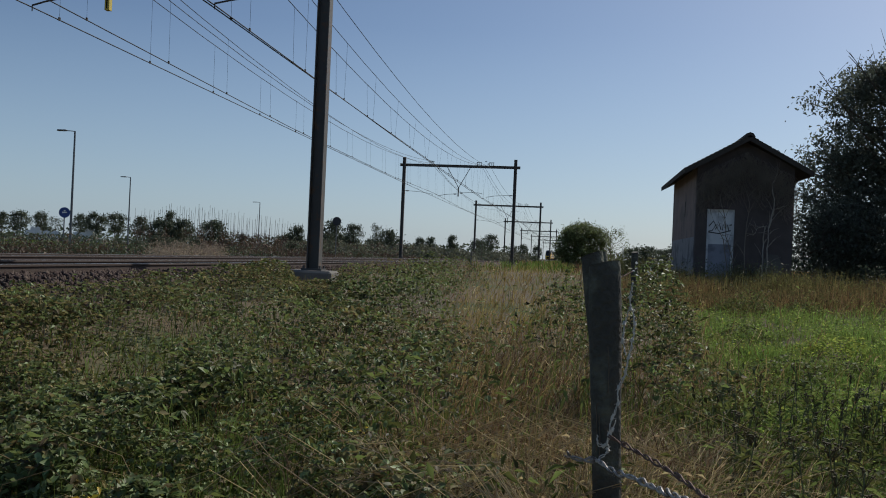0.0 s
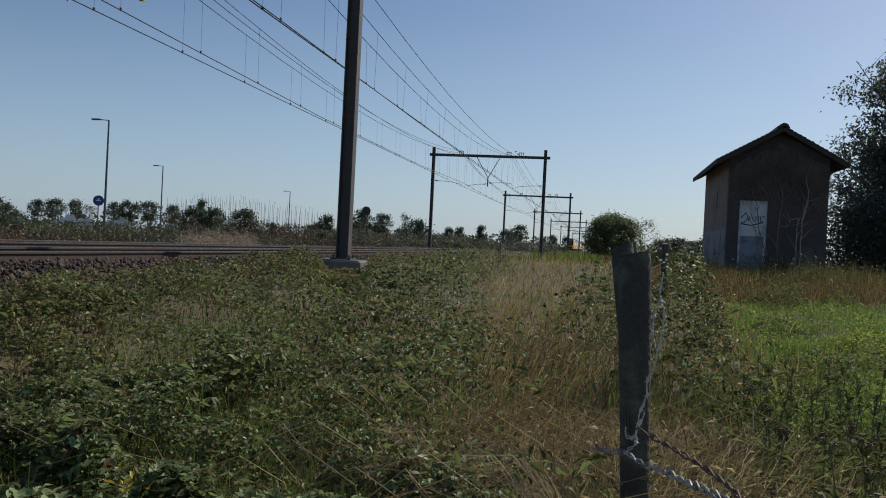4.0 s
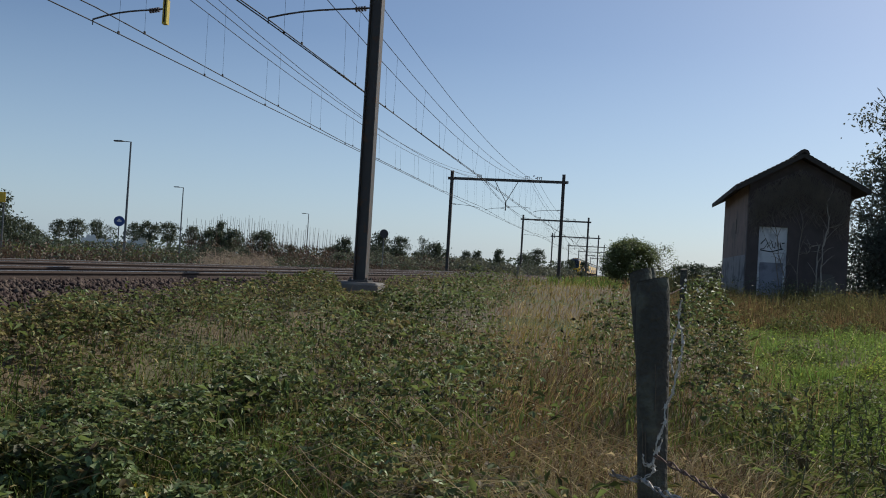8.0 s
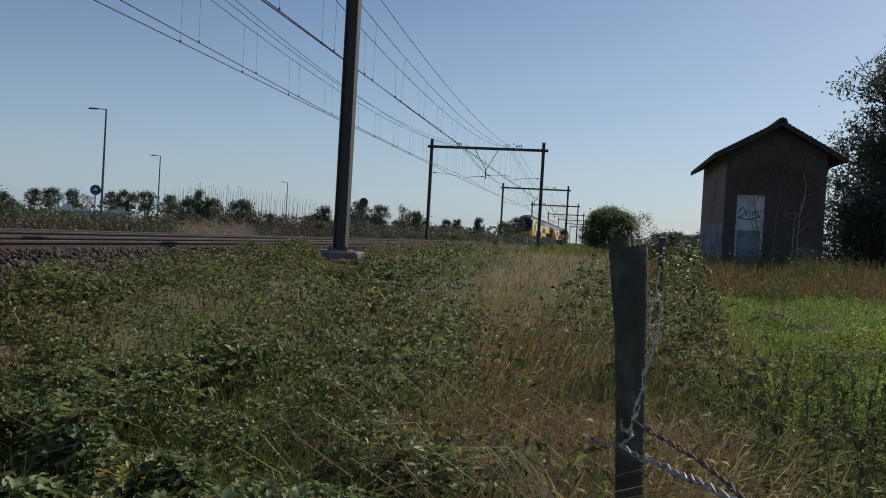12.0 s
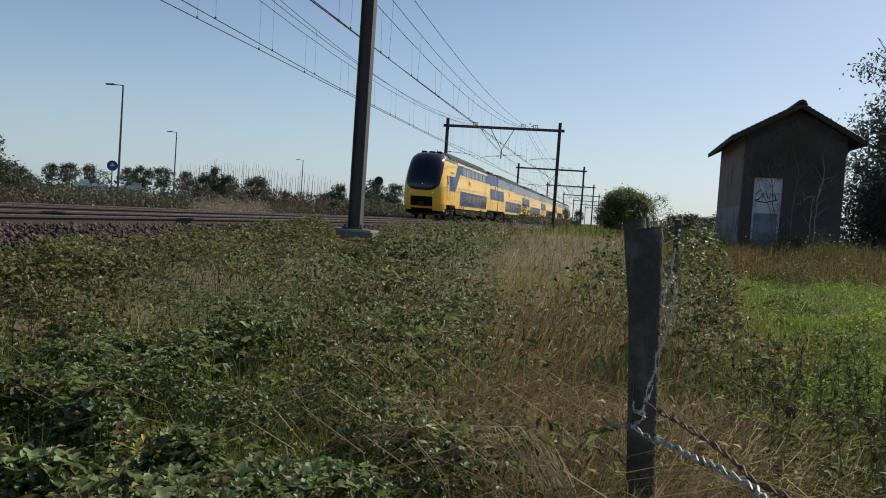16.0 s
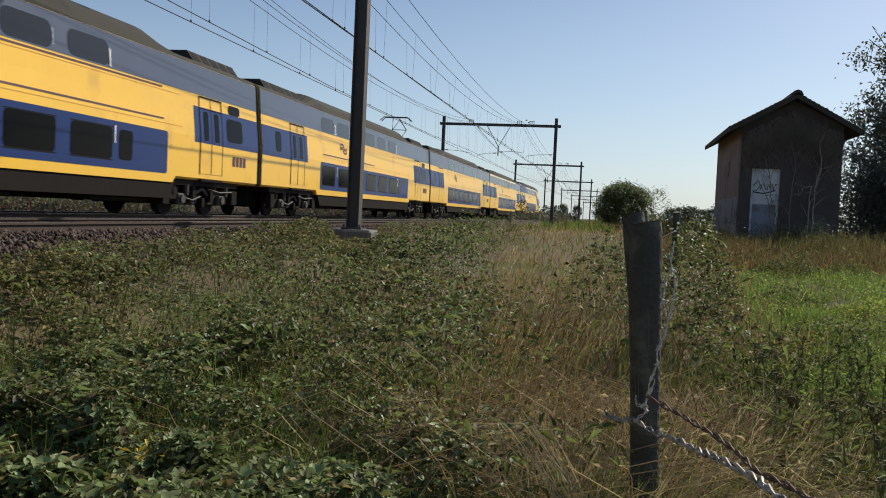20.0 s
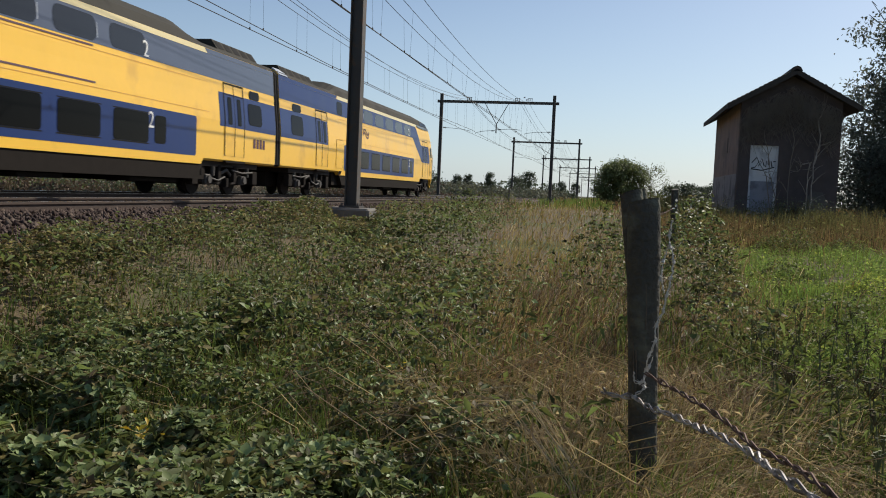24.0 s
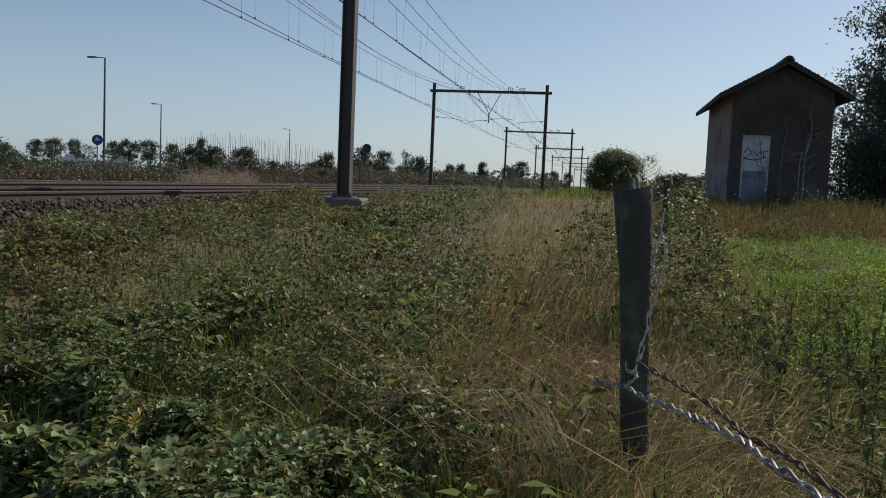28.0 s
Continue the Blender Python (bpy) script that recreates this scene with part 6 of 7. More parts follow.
def tall_grass_by_shed():
    n = 62000
    x, y = rng.uniform(1.0, 16.0, n), rng.uniform(17.0, 27.0, n)
    x = np.where(rng.random(n) < 0.2, rng.uniform(1.0, 3.2, n), x)
    y = np.where(x < 3.0, rng.uniform(19, 36, n), y)
    P = np.stack([x, y, ground_z(x, y)], 1)
    h = rng.uniform(0.35, 0.8, n) * (0.45 + 0.9 * lump(x, y, 0.9, 3)) * ss(y - 0.5 * np.minimum(x, 12), 15.8, 19.0)
    g = rng.random(n) < 0.22 + 0.6 * ss(y + 1.2 * (lump(x, y, 1.5, 61) - 0.5), 21.6, 24.0) * ss(-x, -8.0, -6.4)
    stuff("tall_grass", blade_mesh(P[g], h[g] * 1.05, np.full(g.sum(), 0.009), 0.3), "olive_grass", "tall unmown grass round the shed", "grass")
    stuff("tall_dry_grass", blade_mesh(P[~g], h[~g] * 0.9, np.full((~g).sum(), 0.009), 0.4), "straw", "tall brown grass round the shed", "dry grass")
    n = 11000
    x = rng.uniform(2.4, 15.0, n)
    y = 26.3 - np.abs(rng.normal(0, 1.6, n))
    top = 0.25 + 0.75 * ss(lump(x, y, 0.8, 33), 0.35, 0.8)
    Q = np.stack([x, y, ground_z(x, y) + top * rng.random(n) ** 0.7], 1)
    stuff("dark_herbs", leaf_mesh(Q, rng.uniform(0.04, 0.08, n), 0.45, 0.6, 0.2), "far_leaf", "dark leafy herbs at the foot of the shed", "weeds")
    k = rng.random(len(P)) < 0.15 + 0.35 * g
    Q = P[k] + np.stack([np.zeros(k.sum()), np.zeros(k.sum()), h[k] * rng.uniform(0.3, 0.95, k.sum())], 1)
    stuff("verge_herbs", leaf_mesh(Q, rng.uniform(0.05, 0.12, k.sum()), 0.35, 0.6, 0.2), "olive_grass", "leafy weeds round the shed", "weeds")


tall_grass_by_shed()


def weed_stalks():
    """Upright dark stalks with flat branching seed heads at the meadow's edge, low green leaves between them."""
    r = random.Random(11)
    for n in range(165):
        y = r.uniform(2.7, 6.4)
        x = 0.50 + 0.13 * y + r.uniform(-0.25, 1.15) * (0.7 + 0.12 * y)
        h = r.uniform(0.30, 0.56) + 0.12 * r.random() ** 3
        s = tagged(empty("weed_stalk", pose(x, y, float(ground_z(x, y)), 0, 0, r.uniform(0, 360))), "thin green weed stalk with a dark flat seed head", "weed", "weed stalks at the meadow's edge")
        bm = bmesh.new()
        tip = (r.uniform(-0.07, 0.07), r.uniform(-0.07, 0.07), h)
        tube(bm, [(0, 0, -0.03), (tip[0] * 0.3, tip[1] * 0.3, h * 0.5), tip], 0.0042, 5, 0.0025)
        part("stalk", bm, M["stem_green"], s)
        bm = bmesh.new()
        wide = r.uniform(0.010, 0.028)
        for _ in range(9):
            q = Vector(tip) + Vector((r.gauss(0, wide), r.gauss(0, wide), r.uniform(-0.012, 0.012)))
            tube(bm, [Vector(tip) - Vector((0, 0, 0.05)), q], 0.0014, 3)
            bmesh.ops.create_cone(bm, segments=5, cap_ends=True, radius1=0.002, radius2=r.uniform(0.004, 0.008), depth=0.008, matrix=Matrix.Translation(q))
        part("flower_head", bm, M["umbel" if n % 4 else "stem_green"], s)
        V, T = leaf_mesh(np.array([(tip[0] * u, tip[1] * u, h * u) for u in np.linspace(0.08, 0.9, 20)]), rng.uniform(0.035, 0.085, 20), 0.24, 0.45, 0.3)
        link("leaves", np_mesh("leaves", V, T), M["weed"], s)
    n = 26000
    y = 2.4 + 5.2 * rng.random(n)
    x = 0.30 + 0.11 * y + rng.uniform(-0.25, 1.5, n) * (0.6 + 0.13 * y)
    k = rng.random(n) < 0.25 + 0.75 * ss(lump(x, y, 0.5, 44), 0.35, 0.65)
    x, y = x[k], y[k]
    P = np.stack([x, y, ground_z(x, y) + (0.10 + 0.28 * lump(x, y, 0.6, 45)) * rng.random(len(x)) ** 0.7], 1)
    stuff("green_herbs", leaf_mesh(P, rng.uniform(0.02, 0.06, len(x)), 0.4, 0.6, 0.2), "weed", "low leafy green weeds between the stalks", "weeds")


weed_stalks()


def accents():
    # arching pale stalks in front of the fence
    r = random.Random(4)
    bm = bmesh.new()
    for k in range(210):
        x, y = r.uniform(-1.1, 0.3), r.uniform(2.6, 4.8)
        g = float(ground_z(x, y))
        d = r.uniform(-0.5, 0.8)
        h = r.uniform(0.25, 0.58)
        tube(bm, [(x, y, g), (x + d * 0.3, y - 0.05, g + h * 0.75), (x + d * 0.8, y - 0.1, g + h), (x + d * 1.3, y - 0.15, g + h * 0.82)], 0.0024, 4, 0.0012)
    for k in range(16):
        x, y = r.uniform(-2.9, -0.7), r.uniform(2.6, 5.5)
        g = float(ground_z(x, y)) + 0.1
        d = r.uniform(-0.6, 0.6)
        h = r.uniform(0.25, 0.5)
        tube(bm, [(x, y, g), (x + d * 0.3, y - 0.05, g + h * 0.7), (x + d * 0.8, y - 0.1, g + h * 0.9), (x + d * 1.2, y - 0.15, g + h * 0.75)], 0.0016, 4, 0.0008)
    tagged(part("bent_stalks", bm, M["straw_pale"]), "long pale bent grass stalks", "dry grass", kind="stuff")
    bm = bmesh.new()
    for k in range(60):                              # tufts that arch over towards the rails
        x, y = (r.gauss(-0.08, 0.10), r.gauss(3.05, 0.12)) if k % 3 else (r.gauss(-0.45, 0.12), r.gauss(3.3, 0.2))
        g = float(ground_z(x, y))
        a, h = r.uniform(0.22, 0.50), r.uniform(0.38, 0.56)
        tip = Vector((x - a, y + r.uniform(0.0, 0.25), g + h * r.uniform(0.72, 0.95)))
        tube(bm, [(x, y, g), (x - a * 0.25, y + 0.03, g + h * 0.62), (x - a * 0.62, y + 0.06, g + h * 0.95), tip], 0.0027, 4, 0.0014)
        for q in range(7):
            p = tip + Vector((0.02 * q, -0.004 * q, 0.006 * q))
            tube(bm, [p, p + Vector((r.uniform(-0.035, -0.005), r.uniform(-0.02, 0.02), r.uniform(-0.025, 0.02)))], 0.0017, 3, 0.0008, cap=False)
    tagged(part("arching_tufts", bm, M["straw_bright"]), "bleached arching grass tufts with feathery tips", "dry grass", kind="stuff")
    # white flowers beside the post
    c = np.array([0.60, 7.3, 1.2])
    P = c + rng.normal(0, 1, (26, 3)) * np.array([0.075, 0.08, 0.05])
    stuff("white_flowers", leaf_mesh(P, rng.uniform(0.018, 0.034, 26), 0.9, 0.8, 0.0), "flower", "small white flowers on the bramble beside the fence", "flowers")
    # one yellowing plant
    for cx, cy, cz, q in ((-1.52, 2.62, 0.42, 1.0), (-0.95, 3.9, 0.42, 0.6)):
        P = np.array([cx, cy, cz]) + rng.normal(0, 1, (14, 3)) * np.array([0.035, 0.04, 0.02])
        stuff("yellow_leaves", leaf_mesh(P, rng.uniform(0.02, 0.042, 14) * q, 0.45, 0.5, 0.2), "ragwort", "bright yellow leaves of a withering plant", "weed")


accents()


def branch_tree(name, x, y, h, spread_r, leaves, leaf, material, label, group="", trunk_r=0.2, seed=1, crown_lo=0.2, slim=1.0, dense=1.0, nb=26):
    r = np.random.default_rng(seed)
    g = float(ground_z(x, y))
    t = tagged(empty(name, pose(x, y, g - 0.05)), label, "tree" if name != "bush" else "bush", group)
    bm = bmesh.new()
    tips = []
    tube(bm, [(0, 0, 0), (0.05 * h * r.normal() * 0.3, 0, h * 0.35), (0, 0.03 * h * r.normal() * 0.3, h * 0.9)], trunk_r, 8, trunk_r * 0.15)
    for k in range(nb):
        z0 = h * r.uniform(crown_lo * 0.8, 0.85)
        a = r.uniform(0, 2 * np.pi)
        u = (z0 / h - crown_lo) / (1 - crown_lo)
        ln = spread_r * (0.55 + 0.5 * r.random()) * (1 - 0.55 * max(0, u) ** 1.5)
        tip = np.array([math.cos(a) * ln, math.sin(a) * ln, min(h, z0 + ln * r.uniform(0.25, 0.9) * slim)])
        mid = np.array([tip[0] * 0.5, tip[1] * 0.5, z0 + (tip[2] - z0) * 0.35])
        tube(bm, [(0, 0, z0), tuple(mid), tuple(tip)], trunk_r * 0.3, 5, 0.012)
        for q in range(5):
            p = mid + (tip - mid) * r.uniform(0.1, 1.0)
            e = p + r.normal(0, 1, 3) * spread_r * 0.22 + np.array([0, 0, spread_r * 0.14])
            tube(bm, [tuple(p), tuple(e)], 0.014, 3, 0.006)
            tips.append(e)
        tips += [tip, mid]
    part("trunk", bm, M["bark"], t)
    tips = np.array(tips)
    c = tips[r.integers(0, len(tips), leaves)]
    P = c + r.normal(0, 1, (leaves, 3)) * spread_r * 0.105 * dense
    P[:, 2] = np.maximum(P[:, 2], 0.05)
    V, T = leaf_mesh(P, r.uniform(0.7, 1.3, leaves) * leaf, 0.55, 0.7, 0.25)
    link("crown", np_mesh("crown", V, T), M[material], t)
    return t


def clump_tree(name, x, y, h, spread_r, material, label, limbs=40, twigs=7, per=40, leaf=0.14, clump=0.3, low=0.1, trunk_r=0.25, seed=1, group="", egg=0.45):
    """A tree of rising limbs and side twigs that carry separate clumps of leaves, with sky between them."""
    r = np.random.default_rng(seed)
    t = tagged(empty(name, pose(x, y, float(ground_z(x, y)) - 0.05)), label, "tree" if name != "bush" else "bush", group)
    bm = bmesh.new()
    sway = r.normal(0, 0.03 * h, 2)
    tube(bm, [(0, 0, 0), (sway[0] * 0.6, sway[1] * 0.6, h * 0.45), (sway[0], sway[1], h * 0.93)], trunk_r, 8, trunk_r * 0.12)
    ends = []
    for k in range(limbs):
        u = (k + r.random()) / limbs
        z0 = h * (low + (0.86 - low) * u)
        a = k * 2.4 + r.normal(0, 0.35)
        wide = spread_r * (1 - abs(u - egg) ** 2.0 * 1.9) * r.uniform(0.62, 1.08)
        rise = r.uniform(0.1, 0.55) + 0.5 * u
        tip = np.array([math.cos(a) * wide, math.sin(a) * wide, min(h * r.uniform(0.97, 1.02), z0 + wide * rise)])
        mid = np.array([tip[0] * 0.5, tip[1] * 0.5, z0 + (tip[2] - z0) * 0.4]) + r.normal(0, 0.05 * spread_r, 3)
        tube(bm, [(sway[0] * u, sway[1] * u, z0), tuple(mid), tuple(tip)], trunk_r * 0.28, 4, 0.012)
        for q in range(twigs):
            f = r.uniform(0.25, 1.0)
            p = mid + (tip - mid) * (2 * f - 1) if f > 0.5 else np.array([0, 0, z0]) + (mid - np.array([0, 0, z0])) * 2 * f
            e = p + r.normal(0, 1, 3) * spread_r * 0.15 + np.array([0, 0, spread_r * 0.05])
            if np.linalg.norm(e - p) < spread_r * 0.3:
                tube(bm, [tuple(p), tuple(e)], 0.016, 3, 0.006, cap=False)
            ends.append(e)
        ends.append(tip)
    part("trunk", bm, M["bark"], t)
    ends = np.array(ends)
    mid_z, half = h * (0.5 + low * 0.5), h * (0.5 - low * 0.5)
    q = (ends - np.array([0, 0, mid_z])) / np.array([spread_r, spread_r, half])
    far = np.linalg.norm(q, axis=1)
    ends = q * np.minimum(1, r.uniform(0.78, 1.0, len(q)) / far)[:, None] * np.array([spread_r, spread_r, half]) + np.array([0, 0, mid_z])
    n = len(ends) * per
    c = np.repeat(ends, per, axis=0)
    size = np.repeat(r.uniform(0.55, 1.25, len(ends)), per)
    P = c + r.normal(0, 1, (n, 3)) * (clump * size)[:, None] * np.array([1, 1, 0.8])
    P[:, 2] = np.maximum(P[:, 2], 0.06)
    V, T = leaf_mesh(P, r.uniform(0.65, 1.35, n) * leaf, 0.5, 0.7, 0.25)
    link("crown", np_mesh("crown", V, T), M[material], t)
    return t


clump_tree("tree", 12.7, 36.0, 9.3, 4.7, "tree_leaf", "tall dark leafy willow-like tree beside the shed, seen against the light", 90, 9, 48, 0.16, 0.27, 0.03, 0.28, 21, "", 0.42)
clump_tree("tree", 17.5, 38.5, 9.4, 4.2, "tree_leaf", "tall dark leafy tree behind the shed", 44, 8, 22, 0.2, 0.36, 0.08, 0.25, 22)
clump_tree("tree", 10.2, 35.2, 5.6, 1.9, "tree_leaf", "young leafy tree against a taller one beside the shed", 30, 7, 30, 0.16, 0.26, 0.02, 0.1, 27)
branch_tree("bush", 9.8, 34.0, 2.8, 2.5, 12000, 0.13, "tree_leaf", "dense dark undergrowth between shed and tree", "", 0.06, 24, 0.0, 0.6, 1.6)
branch_tree("bush", 14.5, 33.5, 2.6, 3.0, 10000, 0.13, "tree_leaf", "dense dark undergrowth below a tree", "", 0.06, 25, 0.0, 0.6, 1.6)
clump_tree("bush", 0.55, 72.0, 3.6, 2.35, "bush_leaf", "round green bush beside the line", 34, 8, 60, 0.17, 0.24, 0.02, 0.1, 23, "", 0.3)
clump_tree("bush", 3.0, 73.0, 3.5, 1.7, "weed", "sparse half-bare shrub beside a round bush", 20, 6, 8, 0.12, 0.2, 0.1, 0.06, 26)


def far_trees():
    shapes = [("tree", 7.0, 3.2, 0.34, 0.42), ("tree", 7.0, 2.7, 0.30, 0.5), ("tree", 7.0, 3.5, 0.32, 0.38), ("tree", 7.0, 1.9, 0.25, 0.55)]
    base = [clump_tree("tree", 0, 0, h, w, "far_leaf", "distant leafy tree across the fields", 14, 5, 24, 0.42, 0.42, lo, 0.2, 40 + k, "distant trees", eg) for k, (_, h, w, lo, eg) in enumerate(shapes)]
    low = [clump_tree("bush", 0, 0, 3.6, 2.5 + 0.4 * k, "far_leaf", "distant dark bush across the line", 12, 5, 24, 0.34, 0.36, 0.02, 0.08, 50 + k, "distant bushes", 0.3) for k in range(3)]
    thin = [clump_tree("tree", 0, 0, 7.0, 1.7, "far_leaf", "distant young tree with a thin airy crown", 14, 4, 6, 0.36, 0.3, 0.3, 0.12, 60, "distant trees", 0.5)]
    used = set()

    def put(src, az, dist, s, u=None):
        x, y = dist * math.sin(radians(az)), dist * math.cos(radians(az))
        m = pose(x, y, float(ground_z(x, y)) - 0.05, 0, 0, az * 37)
        if src.name not in used:
            used.add(src.name)
            src.matrix_basis = m
            ob = src
        else:
            ob = copy_thing(src, m)
        u = 0.85 + 0.4 * ((az * 7.31) % 1.0) if u is None else u
        ob.scale = (s * u, s * u, s)
    r = random.Random(9)

    def top(el, d):
        return 0.9 + d * math.tan(radians(el))
    # the row over the field: direction, height of the top, distance, kind, breadth
    for az, el, d, src, u in ((-41.5, 1.5, 190, base[0], 1.0), (-39.5, 2.95, 120, base[2], 1.15), (-38.2, 1.5, 118, low[1], 1.0), (-37.3, 1.1, 150, low[0], 1.0),
                              (-35.57, 1.42, 205, base[0], 0.9), (-34.61, 1.52, 200, base[2], 1.05), (-33.53, 1.56, 210, base[1], 0.85), (-32.71, 1.37, 205, thin[0], 1.5),
                              (-31.31, 1.53, 200, base[0], 0.95), (-30.43, 1.69, 190, base[1], 1.0), (-29.32, 1.69, 195, base[2], 1.05), (-27.85, 1.56, 190, base[0], 0.95)):
        put(src, az, d, top(el, d) / (3.8 if src in low else 7.1), u * 0.86)
    for az, el, d, src, u in ((-26.67, 1.55, 125, low[0], 0.85), (-26.14, 2.14, 128, base[3], 0.55), (-25.42, 1.62, 125, low[1], 0.75), (-23.47, 1.55, 132, low[2], 0.95), (-18.2, 1.5, 130, base[1], 0.9),
                              (-15.86, 1.95, 125, base[0], 0.9), (-14.55, 1.75, 122, base[2], 0.85), (-13.07, 2.0, 128, thin[0], 0.9), (-12.19, 1.55, 125, low[1], 0.8), (-10.16, 1.1, 140, base[1], 0.8),
                              (-9.45, 1.2, 140, base[3], 0.9), (-8.08, 1.35, 150, base[3], 0.9), (-6.33, 1.05, 160, low[0], 0.8), (-5.49, 1.4, 150, base[2], 0.85), (-4.03, 0.75, 190, low[1], 0.8), (-3.37, 0.85, 200, low[2], 0.6), (-2.46, 0.83, 210, low[0], 0.6)):
        put(src, az, d, top(el, d) / (3.8 if src in low else 7.1), u * 0.86)
    for i in range(14):
        az = -42 + 33 * r.random()
        d = r.uniform(190, 270)
        put((base + low)[i % 7], az, d, top(r.uniform(0.6, 1.15), d) / (7.2 if i % 7 < 4 else 3.9))
    for i in range(16):
        az = -42 + 26 * r.random()
        d = r.uniform(70, 140)
        put(low[i % 3], az, d, r.uniform(0.25, 0.5))
    for i in range(22):
        az = -21 + 19 * r.random()
        d = r.uniform(90, 170)
        put(low[i % 3] if i % 3 else thin[0], az, d, r.uniform(0.25, 0.42))
    for i, (az, el, d) in enumerate(((3.6, 0.95, 210), (4.5, 1.1, 190), (5.4, 0.9, 230), (6.4, 1.1, 170), (7.4, 1.05, 180), (12.5, 1.2, 150), (15.5, 1.3, 140), (19, 1.3, 150), (23, 1.3, 160), (-0.9, 0.8, 260))):
        put(low[i % 3], az, d, top(el, d) / 3.9)

    # low scrub that runs on between the trees
    n = 26000
    az = rng.uniform(-19.0, -3.0, n)
    d = rng.uniform(95, 175, n)
    x, y = d * np.sin(np.radians(az)), d * np.cos(np.radians(az))
    crest = np.interp(az, [-19, -16, -12, -9.5, -8, -6.9, -5, -3], [0.7, 0.75, 0.7, 0.85, 0.6, 0.4, 0.4, 0.2])
    h = np.maximum(0.4, d * np.tan(np.radians(crest)) + 0.6) * (0.35 + 0.8 * lump(x, y, 5.0, 71))
    P = np.stack([x, y, ground_z(x, y) + h * rng.random(n) ** 0.7], 1)
    stuff("scrub", leaf_mesh(P, rng.uniform(0.2, 0.5, n), 0.6, 0.6, 0.2), "scrub", "low grey-green scrub across the far field", "scrub")


far_trees()


def nursery():
    """Rows of thin young trees with tall bare leaders over russet shrubs."""
    r = random.Random(17)
    made = []
    for k in range(5):
        t = tagged(empty("sapling"), "tall thin bare nursery sapling with a tied leader", "sapling", "nursery saplings")
        h = 5.6 + 0.35 * k
        bm = bmesh.new()
        tube(bm, [(0, 0, 0), (r.uniform(-0.05, 0.05), 0, h * 0.5), (r.uniform(-0.1, 0.1), 0, h)], 0.036, 5, 0.02)
        for _ in range(7):
            z = r.uniform(0.3, 0.55) * h
            a = r.uniform(0, 6.28)
            tube(bm, [(0, 0, z), (0.25 * math.cos(a), 0.25 * math.sin(a), z + 0.5)], 0.012, 3, 0.005)
        part("stem", bm, M["bark"], t)
        P = np.stack([rng.normal(0, 0.2, 90), rng.normal(0, 0.2, 90), rng.uniform(0.3, 0.5, 90) * h], 1)
        V, T = leaf_mesh(P, rng.uniform(0.12, 0.24, 90), 0.5, 0.6, 0.2)
        link("leaves", np_mesh("leaves", V, T), M["nursery"], t)
        made.append(t)
    used = set()
    for i in range(88):
        az = -28.2 + 11.6 * (i + r.uniform(-0.5, 0.5)) / 88
        d = r.uniform(118, 165)
        x, y = d * math.sin(radians(az)), d * math.cos(radians(az))
        el = np.interp(az, [-28, -25.5, -23, -19, -17], [2.0, 2.55, 2.35, 1.8, 1.4]) * r.uniform(0.78, 1.05)
        src = made[i % 5]
        m = pose(x, y, float(ground_z(x, y)))
        s = (0.9 + d * math.tan(radians(el))) / (5.6 + 0.35 * (i % 5))
        if src.name not in used:
            used.add(src.name)
            src.matrix_basis, ob = m, src
        else:
            ob = copy_thing(src, m)
        ob.scale = (1, 1, s)
    n = 9000
    az = np.radians(rng.uniform(-24.5, -10.5, n))
    d = rng.uniform(100, 165, n)
    x, y = d * np.sin(az), d * np.cos(az)
    top = 0.9 + 1.2 * lump(np.degrees(az) * 3, d * 0.05, 1.0, 2)
    P = np.stack([x, y, ground_z(x, y) + top * rng.random(n)], 1)
    stuff("nursery_shrubs", leaf_mesh(P, rng.uniform(0.2, 0.42, n), 0.5, 0.7, 0.2), "nursery", "rows of russet nursery shrubs beyond the line", "shrubs")


nursery()


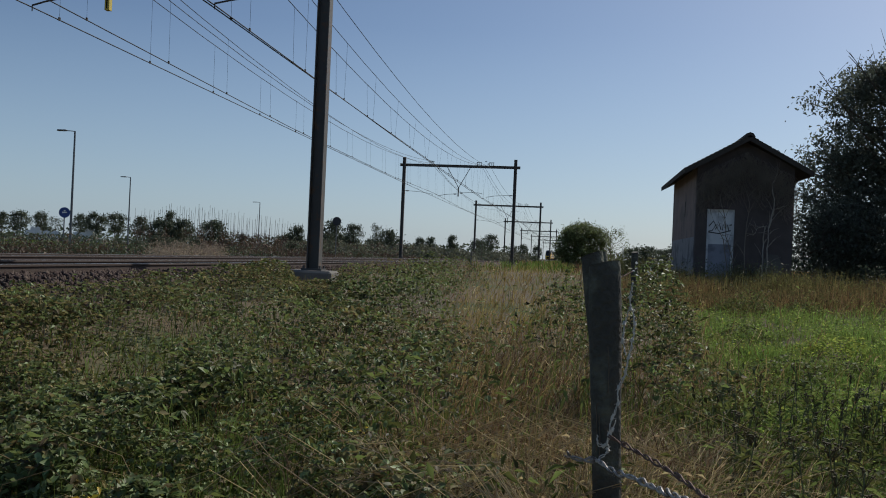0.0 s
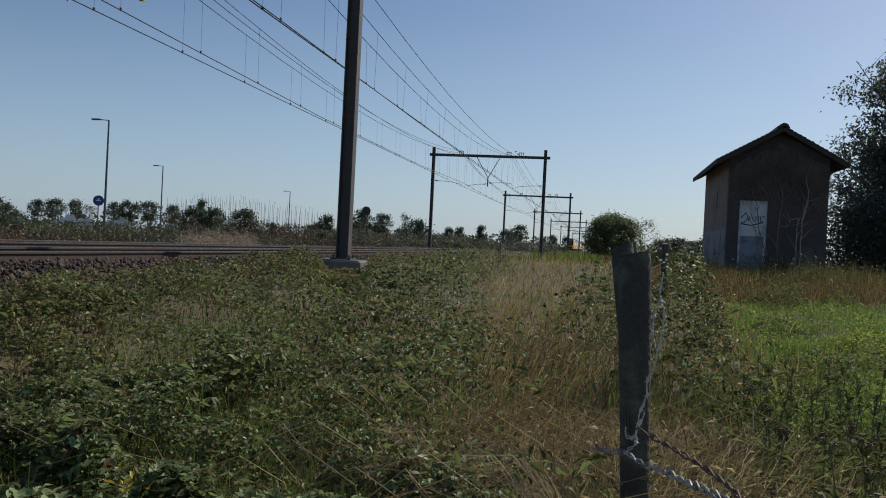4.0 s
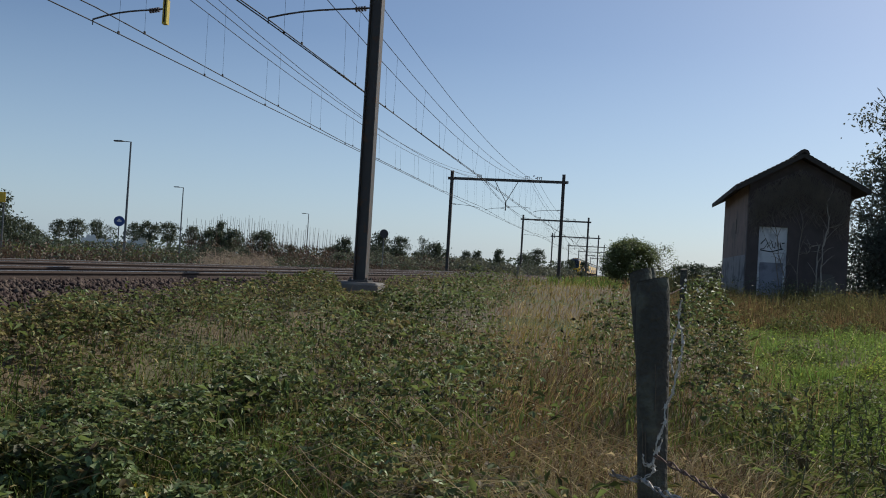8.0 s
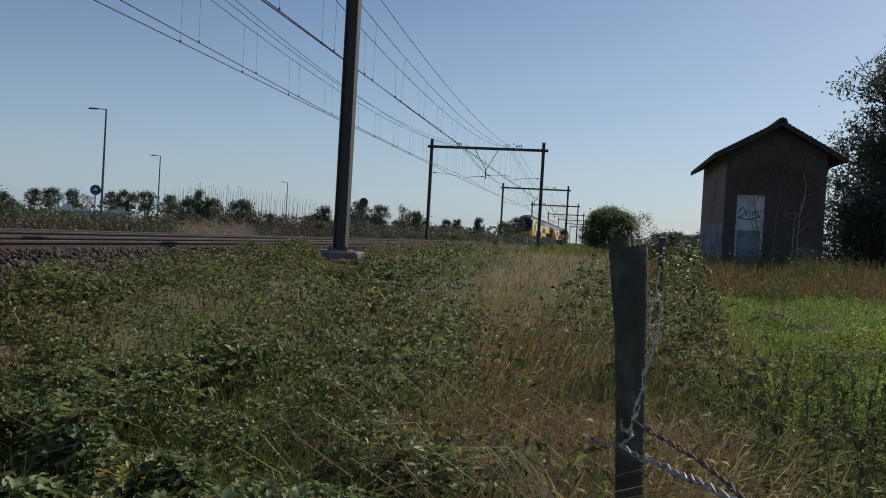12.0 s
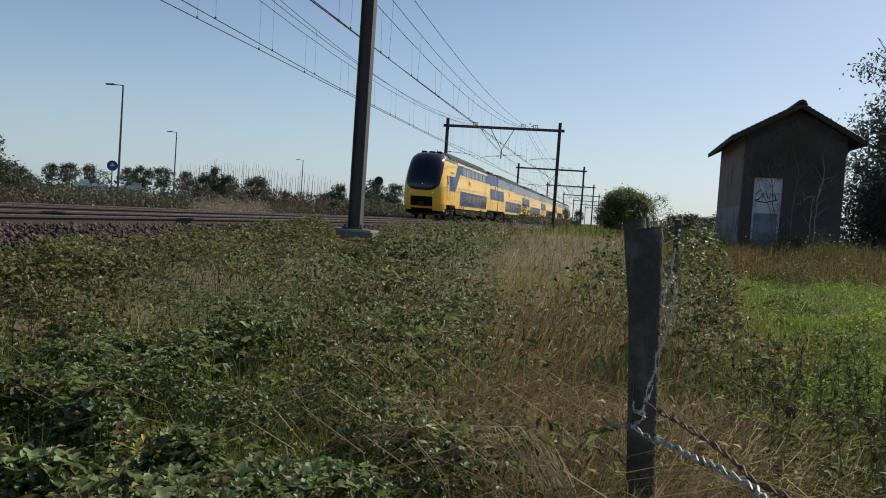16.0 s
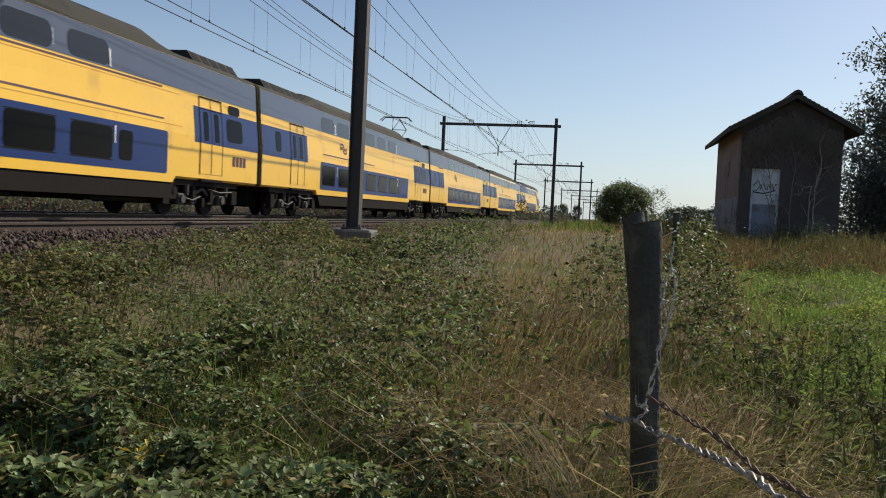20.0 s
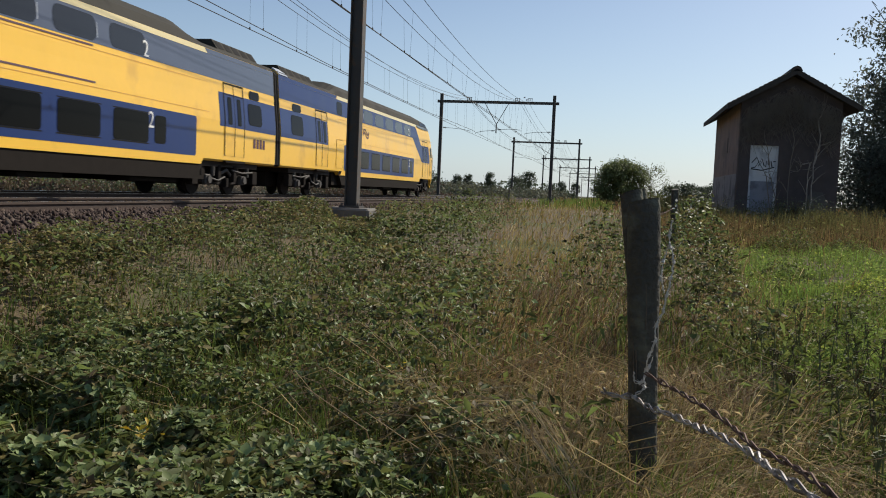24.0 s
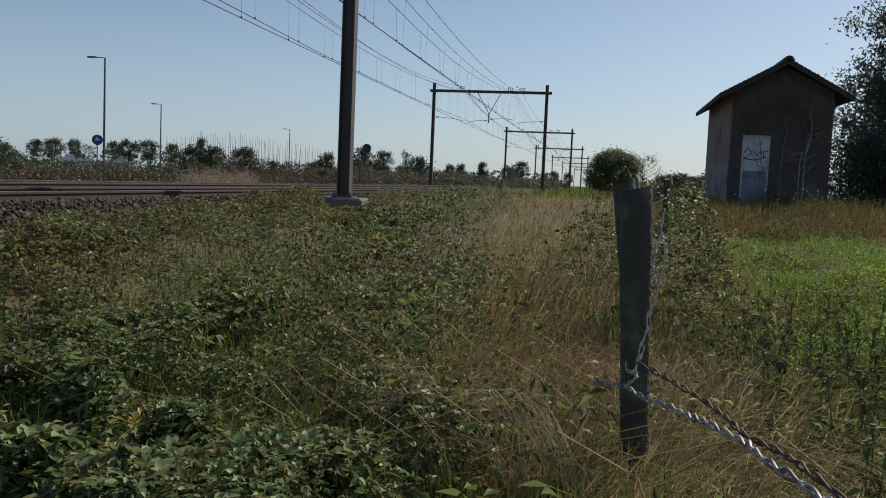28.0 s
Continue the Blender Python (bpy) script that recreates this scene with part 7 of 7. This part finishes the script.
def far_verge():
    """Weeds, plumes and rough grass beyond the far track."""
    n = 34000
    x = -16.3 - 30 * rng.random(n) ** 1.5
    y = 12 + 130 * rng.random(n) ** 1.3
    hump = (0.18 + 0.75 * ss(lump(x, y, 5.0, 5), 0.35, 0.75)) * ss(-x, 16.0, 19)
    P = np.stack([x, y, ground_z(x, y)], 1)
    h = hump * rng.uniform(0.5, 1.15, n)
    w = 0.014 * (1 + y / 60)
    kind = lump(x, y, 9.0, 12) + rng.normal(0, 0.18, n)
    az = np.degrees(np.arctan2(x, y))
    pl = (np.abs(az + 25.0) < 2.2) & (rng.random(n) < 0.75)
    for sel, m, label in (((kind < 0.66) & ~pl, "rough_grass", "rough green grass beyond the far track"), ((kind >= 0.66) & ~pl, "nursery", "reddish-brown dock and weeds beyond the far track")):
        stuff("far_verge_plants", blade_mesh(P[sel], h[sel] * 0.85, w[sel], 0.9), m, label, "rough grass")
    Q = P.copy()
    Q[:, 2] += h * rng.uniform(0.1, 1.0, n)
    for sel, m, label in (((kind < 0.6) & ~pl, "far_leaf", "leafy weeds beyond the far track"), ((kind >= 0.6) & ~pl, "nursery", "brownish weed leaves beyond the far track")):
        for off in (0.0, 0.35):
            R = Q[sel] + rng.normal(0, 1, (sel.sum(), 3)) * np.array([off, off, off * 0.2])
            stuff("far_verge_leaves", leaf_mesh(R, rng.uniform(0.06, 0.14, sel.sum()) * (1 + Q[sel][:, 1] / 80), 0.5, 0.7, 0.2), m, label, "weeds")
    Q = np.repeat(Q[pl], 6, axis=0) + rng.normal(0, 1, (6 * pl.sum(), 3)) * np.array([0.3, 0.3, 0.16])
    Q[:, 2] = np.maximum(Q[:, 2] + 0.12, ground_z(Q[:, 0], Q[:, 1]) + 0.1)
    stuff("plume_grass", leaf_mesh(Q, rng.uniform(0.07, 0.16, len(Q)), 0.22, 0.9, 0.2), "plume", "soft pale pinkish plume grass beyond the far track", "plume grass")
    # plain field cover out to the hedges
    n = 30000
    az, d = np.radians(rng.uniform(-44, 26, n)), 40 + 160 * rng.random(n)
    x, y = d * np.sin(az), d * np.cos(az)
    k = (x < -30) | (x > -4.5)
    x, y, d = x[k], y[k], d[k]
    P = np.stack([x, y, ground_z(x, y)], 1)
    g = (x < 0) & (lump(x, y, 20, 2) > 0.35)
    stuff("field_grass", blade_mesh(P[g], rng.uniform(0.3, 0.6, g.sum()), 0.0012 * d[g], 0.5), "grass", "green grass of the far fields", "grass")
    stuff("field_dry_grass", blade_mesh(P[~g], rng.uniform(0.3, 0.65, (~g).sum()), 0.0012 * d[~g], 0.5), "straw", "yellowed grass along the line", "dry grass")
    # a low hedge behind the row of trees
    n = 9000
    az = np.radians(rng.uniform(-46, -6, n))
    d = rng.uniform(160, 182, n)
    top = 1.3 + 0.9 * lump(np.degrees(az) * 2.0, d * 0.02, 1.0, 7)
    P = np.stack([d * np.sin(az), d * np.cos(az), 0.2 + top * rng.random(n)], 1)
    stuff("far_hedge", leaf_mesh(P, rng.uniform(0.35, 0.7, n), 0.7, 0.6, 0.1), "far_leaf", "low dark hedge across the far fields", "hedge")
    # far woods all round the horizon
    n = 26000
    az = rng.uniform(0, 2 * np.pi, n)
    d = rng.uniform(420, 620, n)
    top = 4.0 + 4.5 * lump(np.degrees(az) * 1.0, d * 0, 1.7, 3)
    P = np.stack([d * np.sin(az), d * np.cos(az), top * rng.random(n)], 1)
    near_line = np.abs(P[:, 0] + 11) > 14
    P = P[near_line]
    stuff("far_woods", leaf_mesh(P, rng.uniform(1.4, 3.0, len(P)), 0.7, 0.6, 0.1), "far_leaf", "low dark woods along the horizon", "woods")


far_verge()


# ---- moving things ----
def motions():
    nose = [(0.0, 440.0), (4.0, 344.0), (8.0, 248.0), (10.0, 200.0), (12.0, 152.0), (13.5, 115.8), (15.0, 80.6), (16.0, 58.8), (17.0, 37.3), (18.0, 15.65), (19.0, -6.2), (20.0, -27.2), (21.0, -47.6),
            (22.25, -72.8), (23.5, -97.5), (24.5, -117.0), (25.3, -132.4), (26.5, -154.9), (28.0, -182.5)]
    walk(train, [(t, pose(FAR, y, RAIL_Z)) for t, y in nose])


motions()
